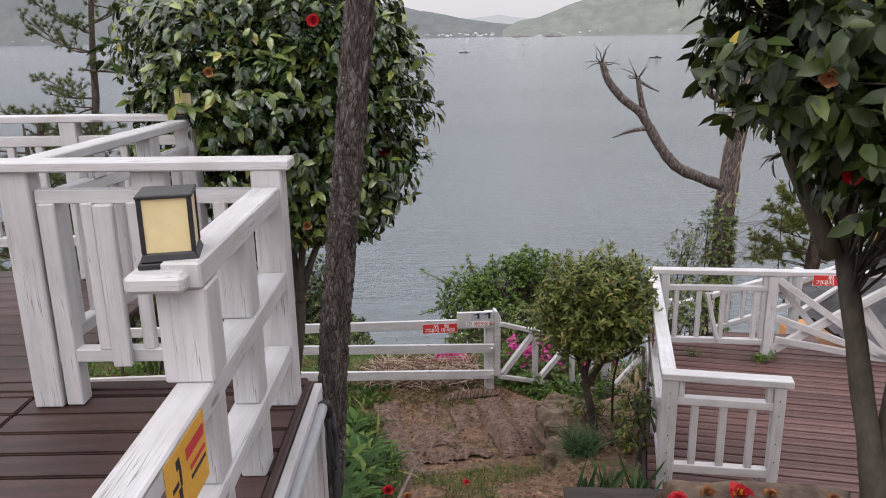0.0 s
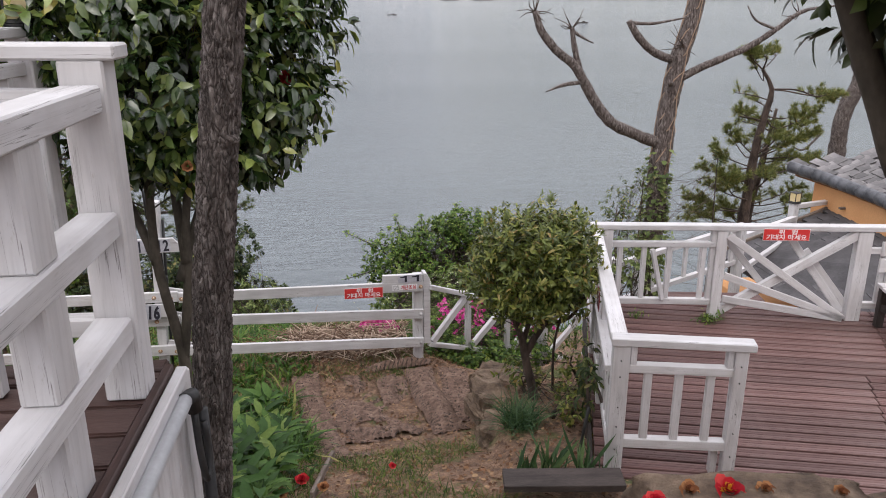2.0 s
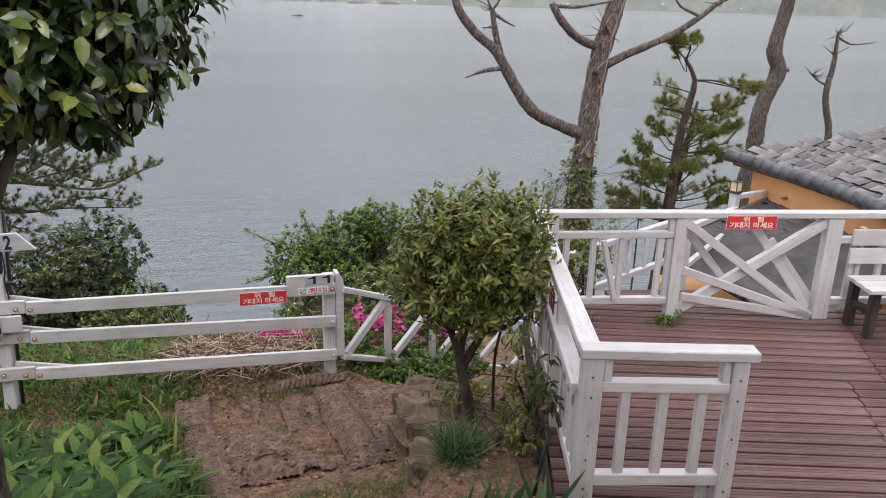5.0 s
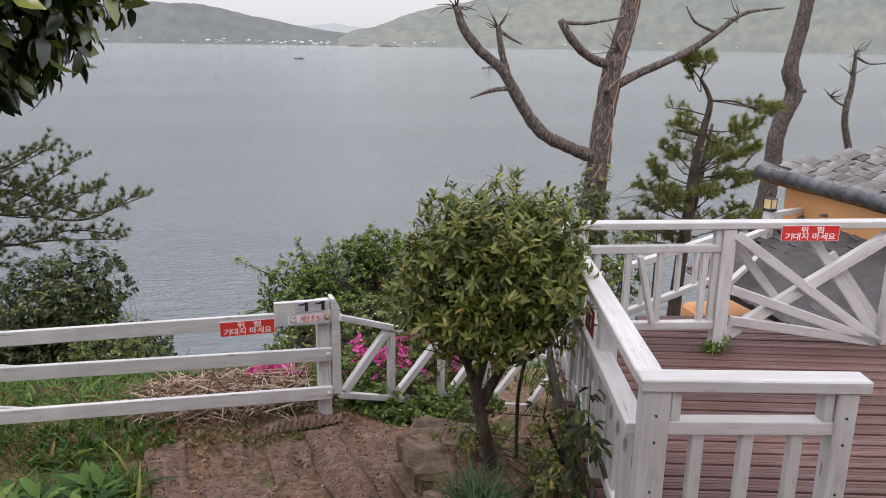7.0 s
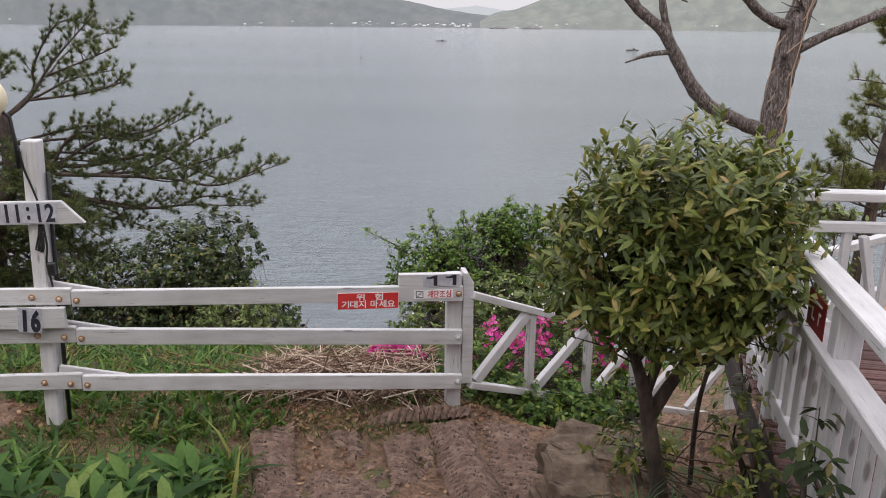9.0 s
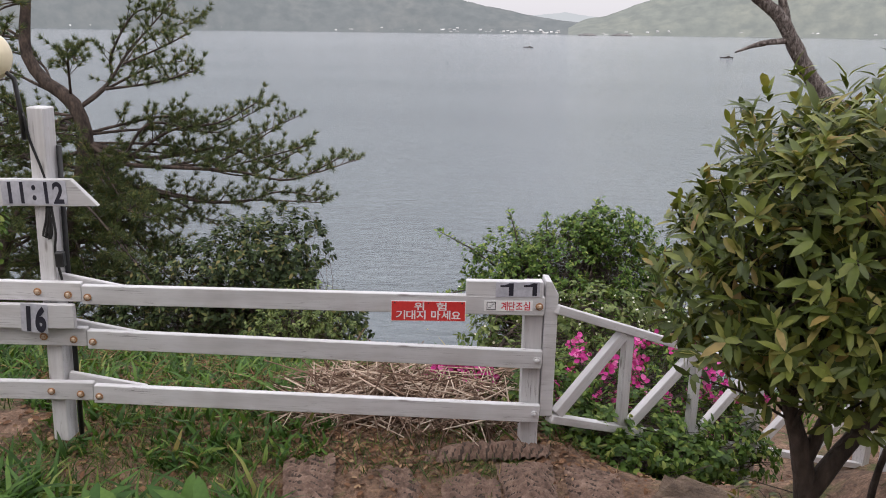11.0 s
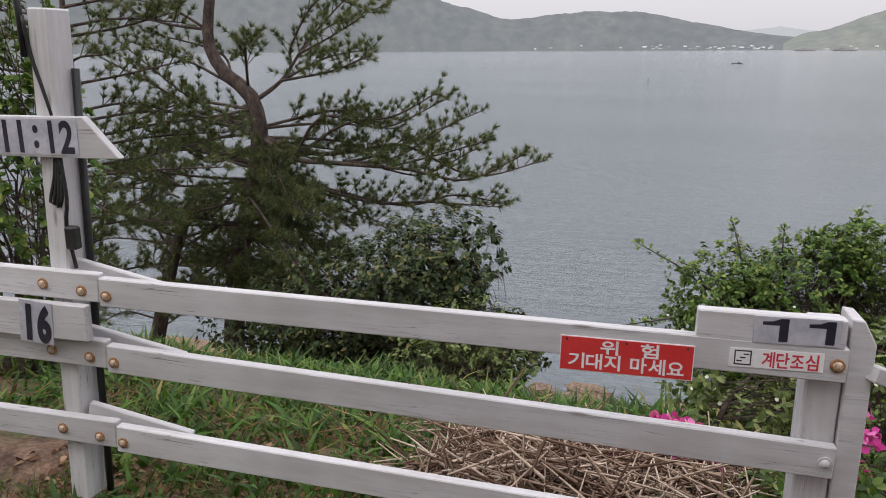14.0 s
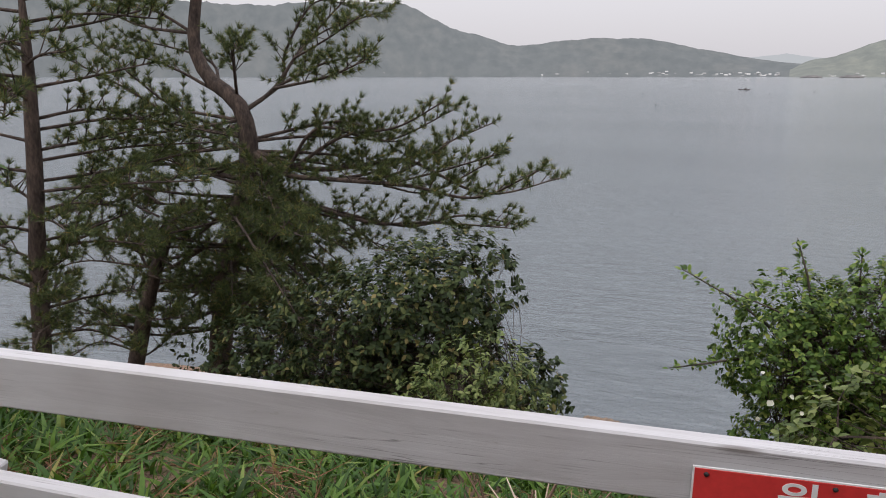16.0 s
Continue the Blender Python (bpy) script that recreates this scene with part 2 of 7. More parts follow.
def tube(name, pts, radii, material, parent=None, label="", seg=8, rough=0.0, seed=0, close=True, m=None):
    """A round limb through pts with a radius at each; rough: bumps of its skin."""
    pts = [Vector(p) for p in pts]
    rng = random.Random(seed)
    verts, faces, side = [], [], None
    for i, p in enumerate(pts):
        d = (pts[min(i + 1, len(pts) - 1)] - pts[max(i - 1, 0)]).normalized()
        if side is None:
            side = d.orthogonal().normalized()
        side = (side - d * side.dot(d)).normalized()
        other = d.cross(side)
        for k in range(seg):
            a = 2 * math.pi * k / seg
            r = radii[i] * (1 + rough * (rng.random() - 0.5) * 2)
            verts.append(p + (side * math.cos(a) + other * math.sin(a)) * r)
    for i in range(len(pts) - 1):
        for k in range(seg):
            a, b = i * seg + k, i * seg + (k + 1) % seg
            faces.append((a, b, b + seg, a + seg))
    if close:
        faces += [tuple(range(seg))[::-1], tuple(range((len(pts) - 1) * seg, len(pts) * seg))]
    me = bpy.data.meshes.new(name)
    me.from_pydata(verts, [], faces)
    me.materials.append(material)
    me.shade_smooth()
    return tagged(hang(new(name, me), parent, m if m is not None else Matrix()), label)


def smooth_path(pts, radii, step):
    """Rounds a bent line: Catmull-Rom points about step apart, with radii."""
    P = [Vector(p) for p in pts]
    P = [P[0] * 2 - P[1]] + P + [P[-1] * 2 - P[-2]]
    out, rad = [], []
    for i in range(1, len(P) - 2):
        a, b, c, d = P[i - 1:i + 3]
        n = max(2, int((c - b).length / step))
        for k in range(n):
            t = k / n
            out.append(0.5 * (2 * b + (c - a) * t + (2 * a - 5 * b + 4 * c - d) * t * t + (3 * b - a - 3 * c + d) * t ** 3))
            rad.append(radii[i - 1] * (1 - t) + radii[i] * t)
    out.append(P[-2])
    rad.append(radii[-1])
    return out, rad


# ---- ground: one sheet from the garden down the slope into the sea ----
SEA = -12.0
PROFILE = ((-14, 1.2), (-3, 0.55), (-1, 0.32), (0, 0.08), (1.2, -0.45), (2.5, -0.92), (3.6, -1.36), (4.6, -1.78), (5.65, -2.10), (6.6, -2.48), (7.2, -2.64), (8.0, -2.75), (8.6, -2.66),
           (9.4, -2.82), (11, -3.25), (13, -4.5), (16, -6.3), (20, -8.4), (25, -10.7), (28.5, -12.0), (32, -13.2), (60, -16))
PY, PZ = np.array([p[0] for p in PROFILE], float), np.array([p[1] for p in PROFILE], float)


def sstep(a, b, v):
    t = np.clip((v - a) / (b - a), 0, 1)
    return t * t * (3 - 2 * t)


def ground(x, y):
    """Height of the bare ground."""
    x, y = np.asarray(x, float), np.asarray(y, float)
    z = np.interp(y, PY, PZ)
    # a low bank on the near left, a planting bed on the right
    z = z + 0.10 * sstep(-0.35, -0.75, x) * sstep(8.6, 7.4, y) * sstep(2, 3.5, y)
    bed = sstep(1.02, 1.22, x) * sstep(4.85, 5.0, y) * sstep(7.75, 7.15, y)
    z = z + bed * np.clip(-2.02 - 0.10 * (y - 5) - z, 0, 0.6)
    # raised ground behind the boulders, and the terrace under the wide deck
    up = sstep(0.85, 1.15, x) * sstep(3.22, 2.98, y) * sstep(0.0, 1.5, y)
    z = z + up * np.clip(-0.62 - z, 0, 1.2)
    deck = sstep(1.9, 2.4, x) * sstep(4.6, 5.3, y) * sstep(8.7, 7.7, y)
    z = z + deck * (-2.25 - z)
    # the stairs' cutting beyond the fence on the right
    z = z - 0.75 * sstep(0.75, 1.7, x) * sstep(8.3, 9.1, y) * sstep(13.5, 10.5, y) * sstep(5.5, 3.5, x)
    # uneven coast
    wob = np.sin(x * 0.31 + 1.3) * 0.5 + np.sin(x * 0.13 + y * 0.11) * 0.8
    z = z + wob * 0.55 * sstep(10, 20, y)
    lump = np.sin(x * 2.3 + y * 1.7) * 0.5 + np.sin(x * 5.1 - y * 3.3) * 0.3 + np.sin(x * 9.7 + y * 8.1) * 0.2
    z = z + 0.03 * lump
    return z


def gz(x, y):
    return float(ground(x, y))


def ground_material():
    m, n, l, b = nt("garden_ground")
    v = coord(n, l)
    soil = ramp(n, l, noise_node(n, l, v, 9, 8, 0.65), [(0.3, (0.101, 0.066, 0.048)), (0.5, (0.245, 0.161, 0.113)), (0.72, (0.416, 0.287, 0.205))])
    litter = ramp(n, l, noise_node(n, l, v, 38, 5, 0.7), [(0.35, (0.33, 0.30, 0.27)), (0.7, (1.55, 1.40, 1.26))])
    soil = mixc(n, l, 0.7, soil, litter, "MULTIPLY")
    green = ramp(n, l, noise_node(n, l, v, 60, 4), [(0.3, (0.034, 0.067, 0.013)), (0.7, (0.127, 0.190, 0.044))])
    patch = ramp(n, l, noise_node(n, l, v, 2.2, 5, 0.6), [(0.54, (0, 0, 0)), (0.66, (0.8, 0.8, 0.8))])
    col = mixc(n, l, patch, soil, green)
    l.new(col, b.inputs["Base Color"])
    b.inputs["Roughness"].default_value = 0.95
    bp = n.new("ShaderNodeBump")
    bp.inputs["Strength"].default_value, bp.inputs["Distance"].default_value = 1.0, 0.05
    l.new(noise_node(n, l, v, 25, 8, 0.7), bp.inputs["Height"])
    l.new(bp.outputs[0], b.inputs["Normal"])
    return m


def axis(*runs):
    out = []
    for a, b, s in runs:
        out += list(np.arange(a, b, s))
    return np.array(out + [runs[-1][1]])


gx = axis((-90, -20, 5), (-20, -5, 1), (-5, -1.6, 0.2), (-1.6, 2.6, 0.06), (2.6, 8, 0.3), (8, 24, 1), (24, 90, 6))
gy = axis((-14, -2, 1), (-2, 1, 0.2), (1, 10, 0.06), (10, 15, 0.25), (15, 34, 0.8), (34, 60, 6))
GX, GY = np.meshgrid(gx, gy)
GZ = ground(GX, GY)
nx, ny = len(gx), len(gy)
idx = np.arange(nx * ny).reshape(ny, nx)
quads = np.stack([idx[:-1, :-1], idx[:-1, 1:], idx[1:, 1:], idx[1:, :-1]], -1).reshape(-1, 4)
GROUND = ground_material()
terrain = quick("ground", np.stack([GX, GY, GZ], -1).reshape(-1, 3), quads, GROUND)
terrain.data.shade_smooth()
tagged(terrain, "brown earth slope with patchy grass falling to the sea", "ground", kind="structure")


# ---- sea, to the horizon ----
def sea_material():
    m, n, l, b = nt("sea_water")
    b.inputs["Roughness"].default_value = 0.07
    b.inputs["IOR"].default_value = 1.38
    v = coord(n, l, (0.42, 1.0, 1))
    small = noise_node(n, l, v, 1.35, 5, 0.62, 0.9)
    swell = noise_node(n, l, coord(n, l, (0.25, 0.6, 1)), 0.35, 3, 0.5)
    fine = noise_node(n, l, coord(n, l, (0.5, 1.5, 1)), 3.4, 4, 0.6, 0.6)
    both = n.new("ShaderNodeMath")
    both.operation = "MULTIPLY_ADD"
    both.inputs[1].default_value = 0.45
    l.new(fine, both.inputs[0])
    l.new(small, both.inputs[2])
    add = n.new("ShaderNodeMath")
    add.operation = "MULTIPLY_ADD"
    add.inputs[1].default_value = 1.6
    l.new(swell, add.inputs[0])
    l.new(both.outputs[0], add.inputs[2])
    bp = n.new("ShaderNodeBump")
    bp.inputs["Strength"].default_value, bp.inputs["Distance"].default_value = 1.0, 0.52
    l.new(add.outputs[0], bp.inputs["Height"])
    l.new(bp.outputs[0], b.inputs["Normal"])
    patches = ramp(n, l, noise_node(n, l, coord(n, l, (0.004, 0.02, 1)), 1.0, 4), [(0.35, (0.160, 0.184, 0.200)), (0.7, (0.198, 0.224, 0.241))])
    l.new(patches, b.inputs["Base Color"])
    return m


sx = axis((-4600, -600, 400), (-600, 600, 60), (600, 4600, 400))
sy = axis((12, 60, 6), (60, 600, 60), (600, 4700, 410))
SXg, SYg = np.meshgrid(sx, sy)
idx = np.arange(SXg.size).reshape(SXg.shape)
quads = np.stack([idx[:-1, :-1], idx[:-1, 1:], idx[1:, 1:], idx[1:, :-1]], -1).reshape(-1, 4)
sea = quick("water", np.stack([SXg, SYg, np.full_like(SXg, SEA)], -1).reshape(-1, 3), quads, sea_material())
tagged(sea, "calm grey-blue sea with small wind ripples", "sea", kind="structure")


# ---- far hills across the bay, haze mixed into their colour ----
def hill_material(name, body, haze, amount):
    m, n, l, b = nt(name)
    v = coord(n, l)
    dark, light = body
    col = ramp(n, l, noise_node(n, l, v, 0.016, 7, 0.65), [(0.35, dark), (0.65, light)])
    fields = ramp(n, l, noise_node(n, l, v, 0.004, 4), [(0.45, (0.85, 0.9, 0.85)), (0.62, (1.25, 1.2, 1.05))])
    l.new(mixc(n, l, 0.8, col, fields, "MULTIPLY"), b.inputs["Base Color"])
    b.inputs["Roughness"].default_value = 1.0
    # haze put into the surface itself: an even pale glow over the hill's colour
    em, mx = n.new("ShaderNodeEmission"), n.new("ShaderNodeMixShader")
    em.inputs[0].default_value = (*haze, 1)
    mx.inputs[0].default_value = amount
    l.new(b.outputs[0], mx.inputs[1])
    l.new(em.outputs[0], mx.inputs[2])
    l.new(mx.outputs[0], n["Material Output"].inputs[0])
    return m


def hill(name, ridge, near, deep, material, label, seed, rough=0.06):
    """ridge: azimuth and elevation in degrees, seen from the garden."""
    rng = np.random.default_rng(seed)
    a = np.linspace(ridge[0][0], ridge[-1][0], 260)
    el = np.interp(a, [r[0] for r in ridge], [r[1] for r in ridge])
    ker = np.hanning(9)
    el = np.convolve(np.pad(el, 4, "edge"), ker / ker.sum(), "valid")
    verts, rows = [], 14
    wob = sum(np.sin(a * f + rng.uniform(0, 6)) / f ** 0.5 for f in (1.1, 2.3, 4.7, 9.1, 17.0))
    for i in range(rows + 1):
        t = i / rows
        d = near + deep * t
        crest = (near + deep) * np.tan(np.radians(el))
        fold = sum(np.sin(a * f + t * 7 * g + rng.uniform(0, 6)) / f for f, g in ((1.7, 1), (3.9, 1.3), (8.3, 1.7)))
        z = SEA + (crest - SEA) * (t ** 0.85) * (1 + rough * fold * (1 - t) * 3) + crest * rough * 0.25 * wob * t
        z = np.maximum(z, SEA - 1) if i else np.full_like(a, SEA - 2)
        ar = np.radians(a)
        verts.append(np.stack([np.sin(ar) * d, np.cos(ar) * d, z], -1))
    V = np.concatenate(verts)
    k = len(a)
    idx = np.arange(len(V)).reshape(rows + 1, k)
    quads = np.stack([idx[:-1, :-1], idx[:-1, 1:], idx[1:, 1:], idx[1:, :-1]], -1).reshape(-1, 4)
    ob = quick(name, V, quads, material)
    ob.data.shade_smooth()
    return tagged(ob, label, "hill", kind="structure")


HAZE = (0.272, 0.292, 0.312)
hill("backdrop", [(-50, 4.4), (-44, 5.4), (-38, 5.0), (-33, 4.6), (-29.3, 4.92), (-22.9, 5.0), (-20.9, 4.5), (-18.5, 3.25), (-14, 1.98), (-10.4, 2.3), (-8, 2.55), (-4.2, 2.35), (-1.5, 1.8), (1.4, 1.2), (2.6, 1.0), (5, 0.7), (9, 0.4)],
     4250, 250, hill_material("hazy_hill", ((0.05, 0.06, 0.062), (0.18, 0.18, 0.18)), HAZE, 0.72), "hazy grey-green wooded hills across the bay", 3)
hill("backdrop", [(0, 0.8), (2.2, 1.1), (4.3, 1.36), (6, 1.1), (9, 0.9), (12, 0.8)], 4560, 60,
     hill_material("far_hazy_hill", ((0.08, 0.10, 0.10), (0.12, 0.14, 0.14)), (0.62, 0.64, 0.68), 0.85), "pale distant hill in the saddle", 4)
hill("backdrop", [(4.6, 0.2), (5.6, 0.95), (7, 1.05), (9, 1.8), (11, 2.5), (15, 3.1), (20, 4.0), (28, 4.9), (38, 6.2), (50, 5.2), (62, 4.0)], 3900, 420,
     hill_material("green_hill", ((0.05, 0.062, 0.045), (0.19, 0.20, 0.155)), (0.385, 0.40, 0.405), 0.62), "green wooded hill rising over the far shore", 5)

# ---- the white three-rail fence at the foot of the path ----
FA, FB = Vector((-1.77, 8.28, 0)), Vector((0.58, 8.53, 0))
FD = (FB - FA).normalized()
FN = Vector((FD.y, -FD.x, 0))          # towards the garden
FTURN = math.degrees(math.atan2(FD.y, FD.x))


def on_fence(s, z, out=0.0):
    """A point on the fence's face: s metres along from its joint, z up, out towards the garden."""
    p = FA + FD * s + FN * out
    return Vector((p.x, p.y, z))


def face_pose(s, z, out):
    """Stands on the fence's garden face: x along it, y up."""
    return Matrix.Translation(on_fence(s, z, out)) @ Matrix.Rotation(radians(FTURN), 4, "Z") @ Matrix.Rotation(radians(90), 4, "X")


LEN = (FB - FA).length
JOINT = -0.035                         # where the rails meet, beside the mast
fence = thing("fence", (-0.6, 8.45, -2.7), "white painted three-rail timber fence with rusty bolts", "fence")
for zl, zr, ov in ((-1.693, -1.757, 0.155), (-1.953, -2.080, 0.165), (-2.283, -2.418, 0.175)):
    beam("rail", on_fence(JOINT, zl, -0.02), on_fence(LEN + 0.125, zr - 0.002, -0.02), 0.04, 0.108, parent=fence)
    beam("rail", on_fence(-3.2, zl + 0.10, -0.026), on_fence(JOINT - 0.004, zl + 0.012, -0.026), 0.04, 0.108, parent=fence)
    beam("splice_board", on_fence(JOINT - 0.16, zl + 0.07, -0.075), on_fence(JOINT + 0.25, zl - 0.04, -0.12), 0.03, 0.08, parent=fence)
    for s, dz in ((-0.235, 0.018), (-0.075, 0.0), (0.03, -0.012)):
        bolt(on_fence(JOINT + s, zl + dz, 0.003 if s > 0 else -0.003), FN, 0.02, fence)
    bolt(on_fence(LEN + 0.095, zr, 0.004), FN, 0.021, fence, WHITE if zr < -2 else None)
post("post", *on_fence(LEN + 0.075, 0, -0.095).xy, -2.85, -1.64, 0.105, 0.10, FTURN, parent=fence)
# the broad end board with its cut corner
bm = bmesh.new()
ends = [(0.0, -2.45), (0.075, -2.45), (0.075, -1.70), (0.035, -1.625), (0.0, -1.62)]
va = [bm.verts.new((x, 0.0, z)) for x, z in ends]
vb = [bm.verts.new((x, 0.13, z)) for x, z in ends]
bm.faces.new(va)
bm.faces.new(vb[::-1])
for i in range(len(ends)):
    j = (i + 1) % len(ends)
    bm.faces.new((va[i], vb[i], vb[j], va[j]))
bmesh.ops.bevel(bm, geom=bm.edges[:], offset=0.004, segments=1, affect="EDGES")
bmesh.ops.recalc_face_normals(bm, faces=bm.faces)
p = on_fence(LEN + 0.132, 0, -0.035)
part("end_board", bm, WHITE, fence, "", Matrix.Translation(p) @ Matrix.Rotation(radians(FTURN), 4, "Z"))
post("post", *on_fence(-3.0, 0, -0.09).xy, -2.7, -1.5, 0.10, 0.10, FTURN, parent=fence)

# number board on the top rail
board = thing("number_board", on_fence(2.3, -1.70), "short white board with a grey number plate", "sign")
beam("board", on_fence(2.05, -1.655, -0.0235), on_fence(2.475, -1.662, -0.0235), 0.045, 0.094, parent=board)
part("plate", box_bm(0.245, 0.086, 0.003, 0.001), PLATE, board, "peeling grey number plate", face_pose(2.335, -1.657, 0.002))
for x in (-0.045, 0.085):
    bm = bmesh.new()
    one = ((x, -0.036), (x + 0.026, -0.036), (x + 0.026, 0.037), (x + 0.002, 0.037), (x - 0.018, 0.028), (x - 0.048, 0.026), (x - 0.048, 0.015), (x, 0.015))
    bm.faces.new([bm.verts.new((u, w, 0)) for u, w in one])
    part("digit", bm, BLACK_INK, board, "", face_pose(2.33, -1.657, 0.0042))

# stair warning sticker
sticker = thing("warning_sticker", on_fence(2.3, -1.755), "small white sticker with red stair warning", "sign")
part("sheet", box_bm(0.27, 0.062, 0.0015, 0.0005), LETTER, sticker, "", face_pose(2.285, -1.752, 0.0022))
lettering("letter", "계단조심", 0.055, face_pose(2.325, -1.753, 0.0033), RED_INK, sticker, 0.0004, 0.165)
for (dx, dz, w, h) in ((-0.095, 0.022, 0.05, 0.004), (-0.095, -0.022, 0.05, 0.004), (-0.118, 0, 0.004, 0.044), (-0.072, 0, 0.004, 0.044), (-0.105, -0.011, 0.016, 0.004), (-0.095, 0.0, 0.016, 0.004), (-0.085, 0.011, 0.016, 0.004)):
    part("pictogram_bar", box_bm(w, h, 0.0008, 0), BLACK_INK, sticker, "", face_pose(2.285 + dx, -1.752 + dz, 0.0034))


def danger_sign(m, w, h, label):
    """A red enamel sign: two lines of white writing, a thin white edge and nail heads. m: its middle, x along, y up."""
    sign = new("danger_sign")
    sign.empty_display_size = 0.05
    sign.matrix_basis = m
    tagged(sign, label, "sign", "danger signs")
    part("plate", box_bm(w, h, 0.003, 0.0008), LETTER, sign, "", m)
    part("red_face", box_bm(w - 0.006, h - 0.006, 0.002, 0.0005), RED_SIGN, sign, "red face", m @ Matrix.Translation((0, 0, 0.0016)))
    k = h / 0.118
    lettering("letter", "위 험", 0.050 * k, m @ Matrix.Translation((0.01 * k, 0.028 * k, 0.003)), LETTER, sign, 0.0005, 0.185 * k)
    for word, at in (("기대지", -0.235), ("마세요", 0.235)):
        lettering("letter", word, 0.056 * k, m @ Matrix.Translation((at * w, -0.022 * k, 0.003)), LETTER, sign, 0.0005, w * 0.41)
    for dx in (-0.45, 0.0, 0.45):
        bm = bmesh.new()
        bmesh.ops.create_uvsphere(bm, u_segments=8, v_segments=5, radius=0.0045 * k)
        part("nail", bm, RUBBER, sign, "", m @ Matrix.Translation((dx * w, h * 0.40, 0.002)), True)
    return sign


danger_sign(face_pose(1.843, -1.782, 0.004) @ Matrix.Rotation(radians(-0.8), 4, "Z"), 0.412, 0.118, "red enamel danger sign nailed to a white fence rail")

# mast with arrow board, number 16 board and lamp
mast = thing("sign_mast", on_fence(-0.23, -2.5, -0.1), "leaning white timber mast carrying direction boards", "signpost")
beam("post", on_fence(-0.265, -2.60, -0.10), on_fence(-0.175, -0.695, -0.10), 0.09, 0.108, parent=mast, bevel=0.006)
bm = bmesh.new()
ends = [(-0.60, 0.0), (-0.03, 0.0), (0.10, 0.0), (-0.03, 0.143), (-0.60, 0.143)]
va = [bm.verts.new((x, z, 0.0)) for x, z in ends]
vb = [bm.verts.new((x, z, 0.035)) for x, z in ends]
bm.faces.new(va[::-1])
bm.faces.new(vb)
for i in range(len(ends)):
    j = (i + 1) % len(ends)
    bm.faces.new((va[i], va[j], vb[j], vb[i]))
bmesh.ops.bevel(bm, geom=bm.edges[:], offset=0.003, segments=1, affect="EDGES")
part("arrow_board", bm, WHITE, mast, "white arrow-ended board", face_pose(0.0, -1.204, -0.052))
part("plate", box_bm(0.335, 0.128, 0.003, 0.001), PLATE, mast, "grey number plate", face_pose(-0.222, -1.132, -0.0155))
lettering("digit", "11:12", 0.155, face_pose(-0.222, -1.132, -0.0135), BLACK_INK, mast, 0.0005, 0.31, 0.03)
beam("number_board", on_fence(-0.75, -1.795, 0.018), on_fence(-0.075, -1.808, 0.018), 0.035, 0.138, parent=mast)
part("plate", box_bm(0.142, 0.165, 0.003, 0.001), PLATE, mast, "peeling grey number plate", face_pose(-0.285, -1.812, 0.0375) @ Matrix.Rotation(radians(-5), 4, "Z"))
lettering("digit", "16", 0.185, face_pose(-0.282, -1.815, 0.0412) @ Matrix.Rotation(radians(-5), 4, "Z"), BLACK_INK, mast, 0.0005, 0.128, 0.05)
# cable, cable ties and the conduit up the back of the mast
cab = [on_fence(-0.235, -0.72, -0.04), on_fence(-0.225, -0.85, -0.045), on_fence(-0.19, -0.98, -0.045), on_fence(-0.17, -1.06, -0.045)]
tube("cable", *smooth_path(cab, [0.007] * 4, 0.03), RUBBER, mast, "black cable")
for k in range(3):
    loop = [on_fence(-0.18 + 0.008 * k, -1.21, -0.043), on_fence(-0.19 + 0.01 * k, -1.28, -0.04), on_fence(-0.215 + 0.015 * k, -1.37 - 0.01 * k, -0.035), on_fence(-0.185 + 0.008 * k, -1.36, -0.04), on_fence(-0.165, -1.27, -0.043)]
    tube("cable", *smooth_path(loop, [0.006] * 5, 0.03), RUBBER, mast, "black cable")
drop = [on_fence(-0.155, -1.21, -0.04), on_fence(-0.15, -1.36, -0.04), on_fence(-0.165, -1.46, -0.04), on_fence(-0.15, -1.62, -0.045)]
tube("cable", *smooth_path(drop, [0.007] * 4, 0.03), RUBBER, mast, "black cable")
tube("conduit", [on_fence(-0.19, -2.6, -0.13), on_fence(-0.152, -1.6, -0.13), on_fence(-0.118, -0.9, -0.13)], [0.014] * 3, RUBBER, mast, "black conduit")
part("junction_box", box_bm(0.045, 0.085, 0.04, 0.006), RUBBER, mast, "black junction box", face_pose(-0.14, -1.50, -0.035))
tube("bracket", [on_fence(-0.25, -0.86, -0.045), on_fence(-0.25, -0.70, -0.045), on_fence(-0.26, -0.55, -0.045), on_fence(-0.32, -0.50, -0.045)], [0.012] * 4, LAMP_IRON, mast, "dark iron lamp bracket")
bm = bmesh.new()
bmesh.ops.create_uvsphere(bm, u_segments=24, v_segments=14, radius=0.135)
part("globe", bm, GLOBE, mast, "cream globe lamp", Matrix.Translation(on_fence(-0.40, -0.44, -0.045)), True)

# ---- the braced stair fence that drops away from the end post ----
ZA, ZB = Vector((0.79, 8.61, 0)), Vector((2.30, 9.70, 0))
ZDIR = (ZB - ZA).normalized()


def on_stair(s, z):
    p = ZA + ZDIR * s
    return Vector((p.x, p.y, z))


stair_fence = thing("stair_fence", (1.5, 9.1, -3.0), "white stair railing with slanting braces", "railing")


def ztop(s):
    return -1.795 - 0.42 * s


def zlow(s):
    return -2.475 - 0.40 * s


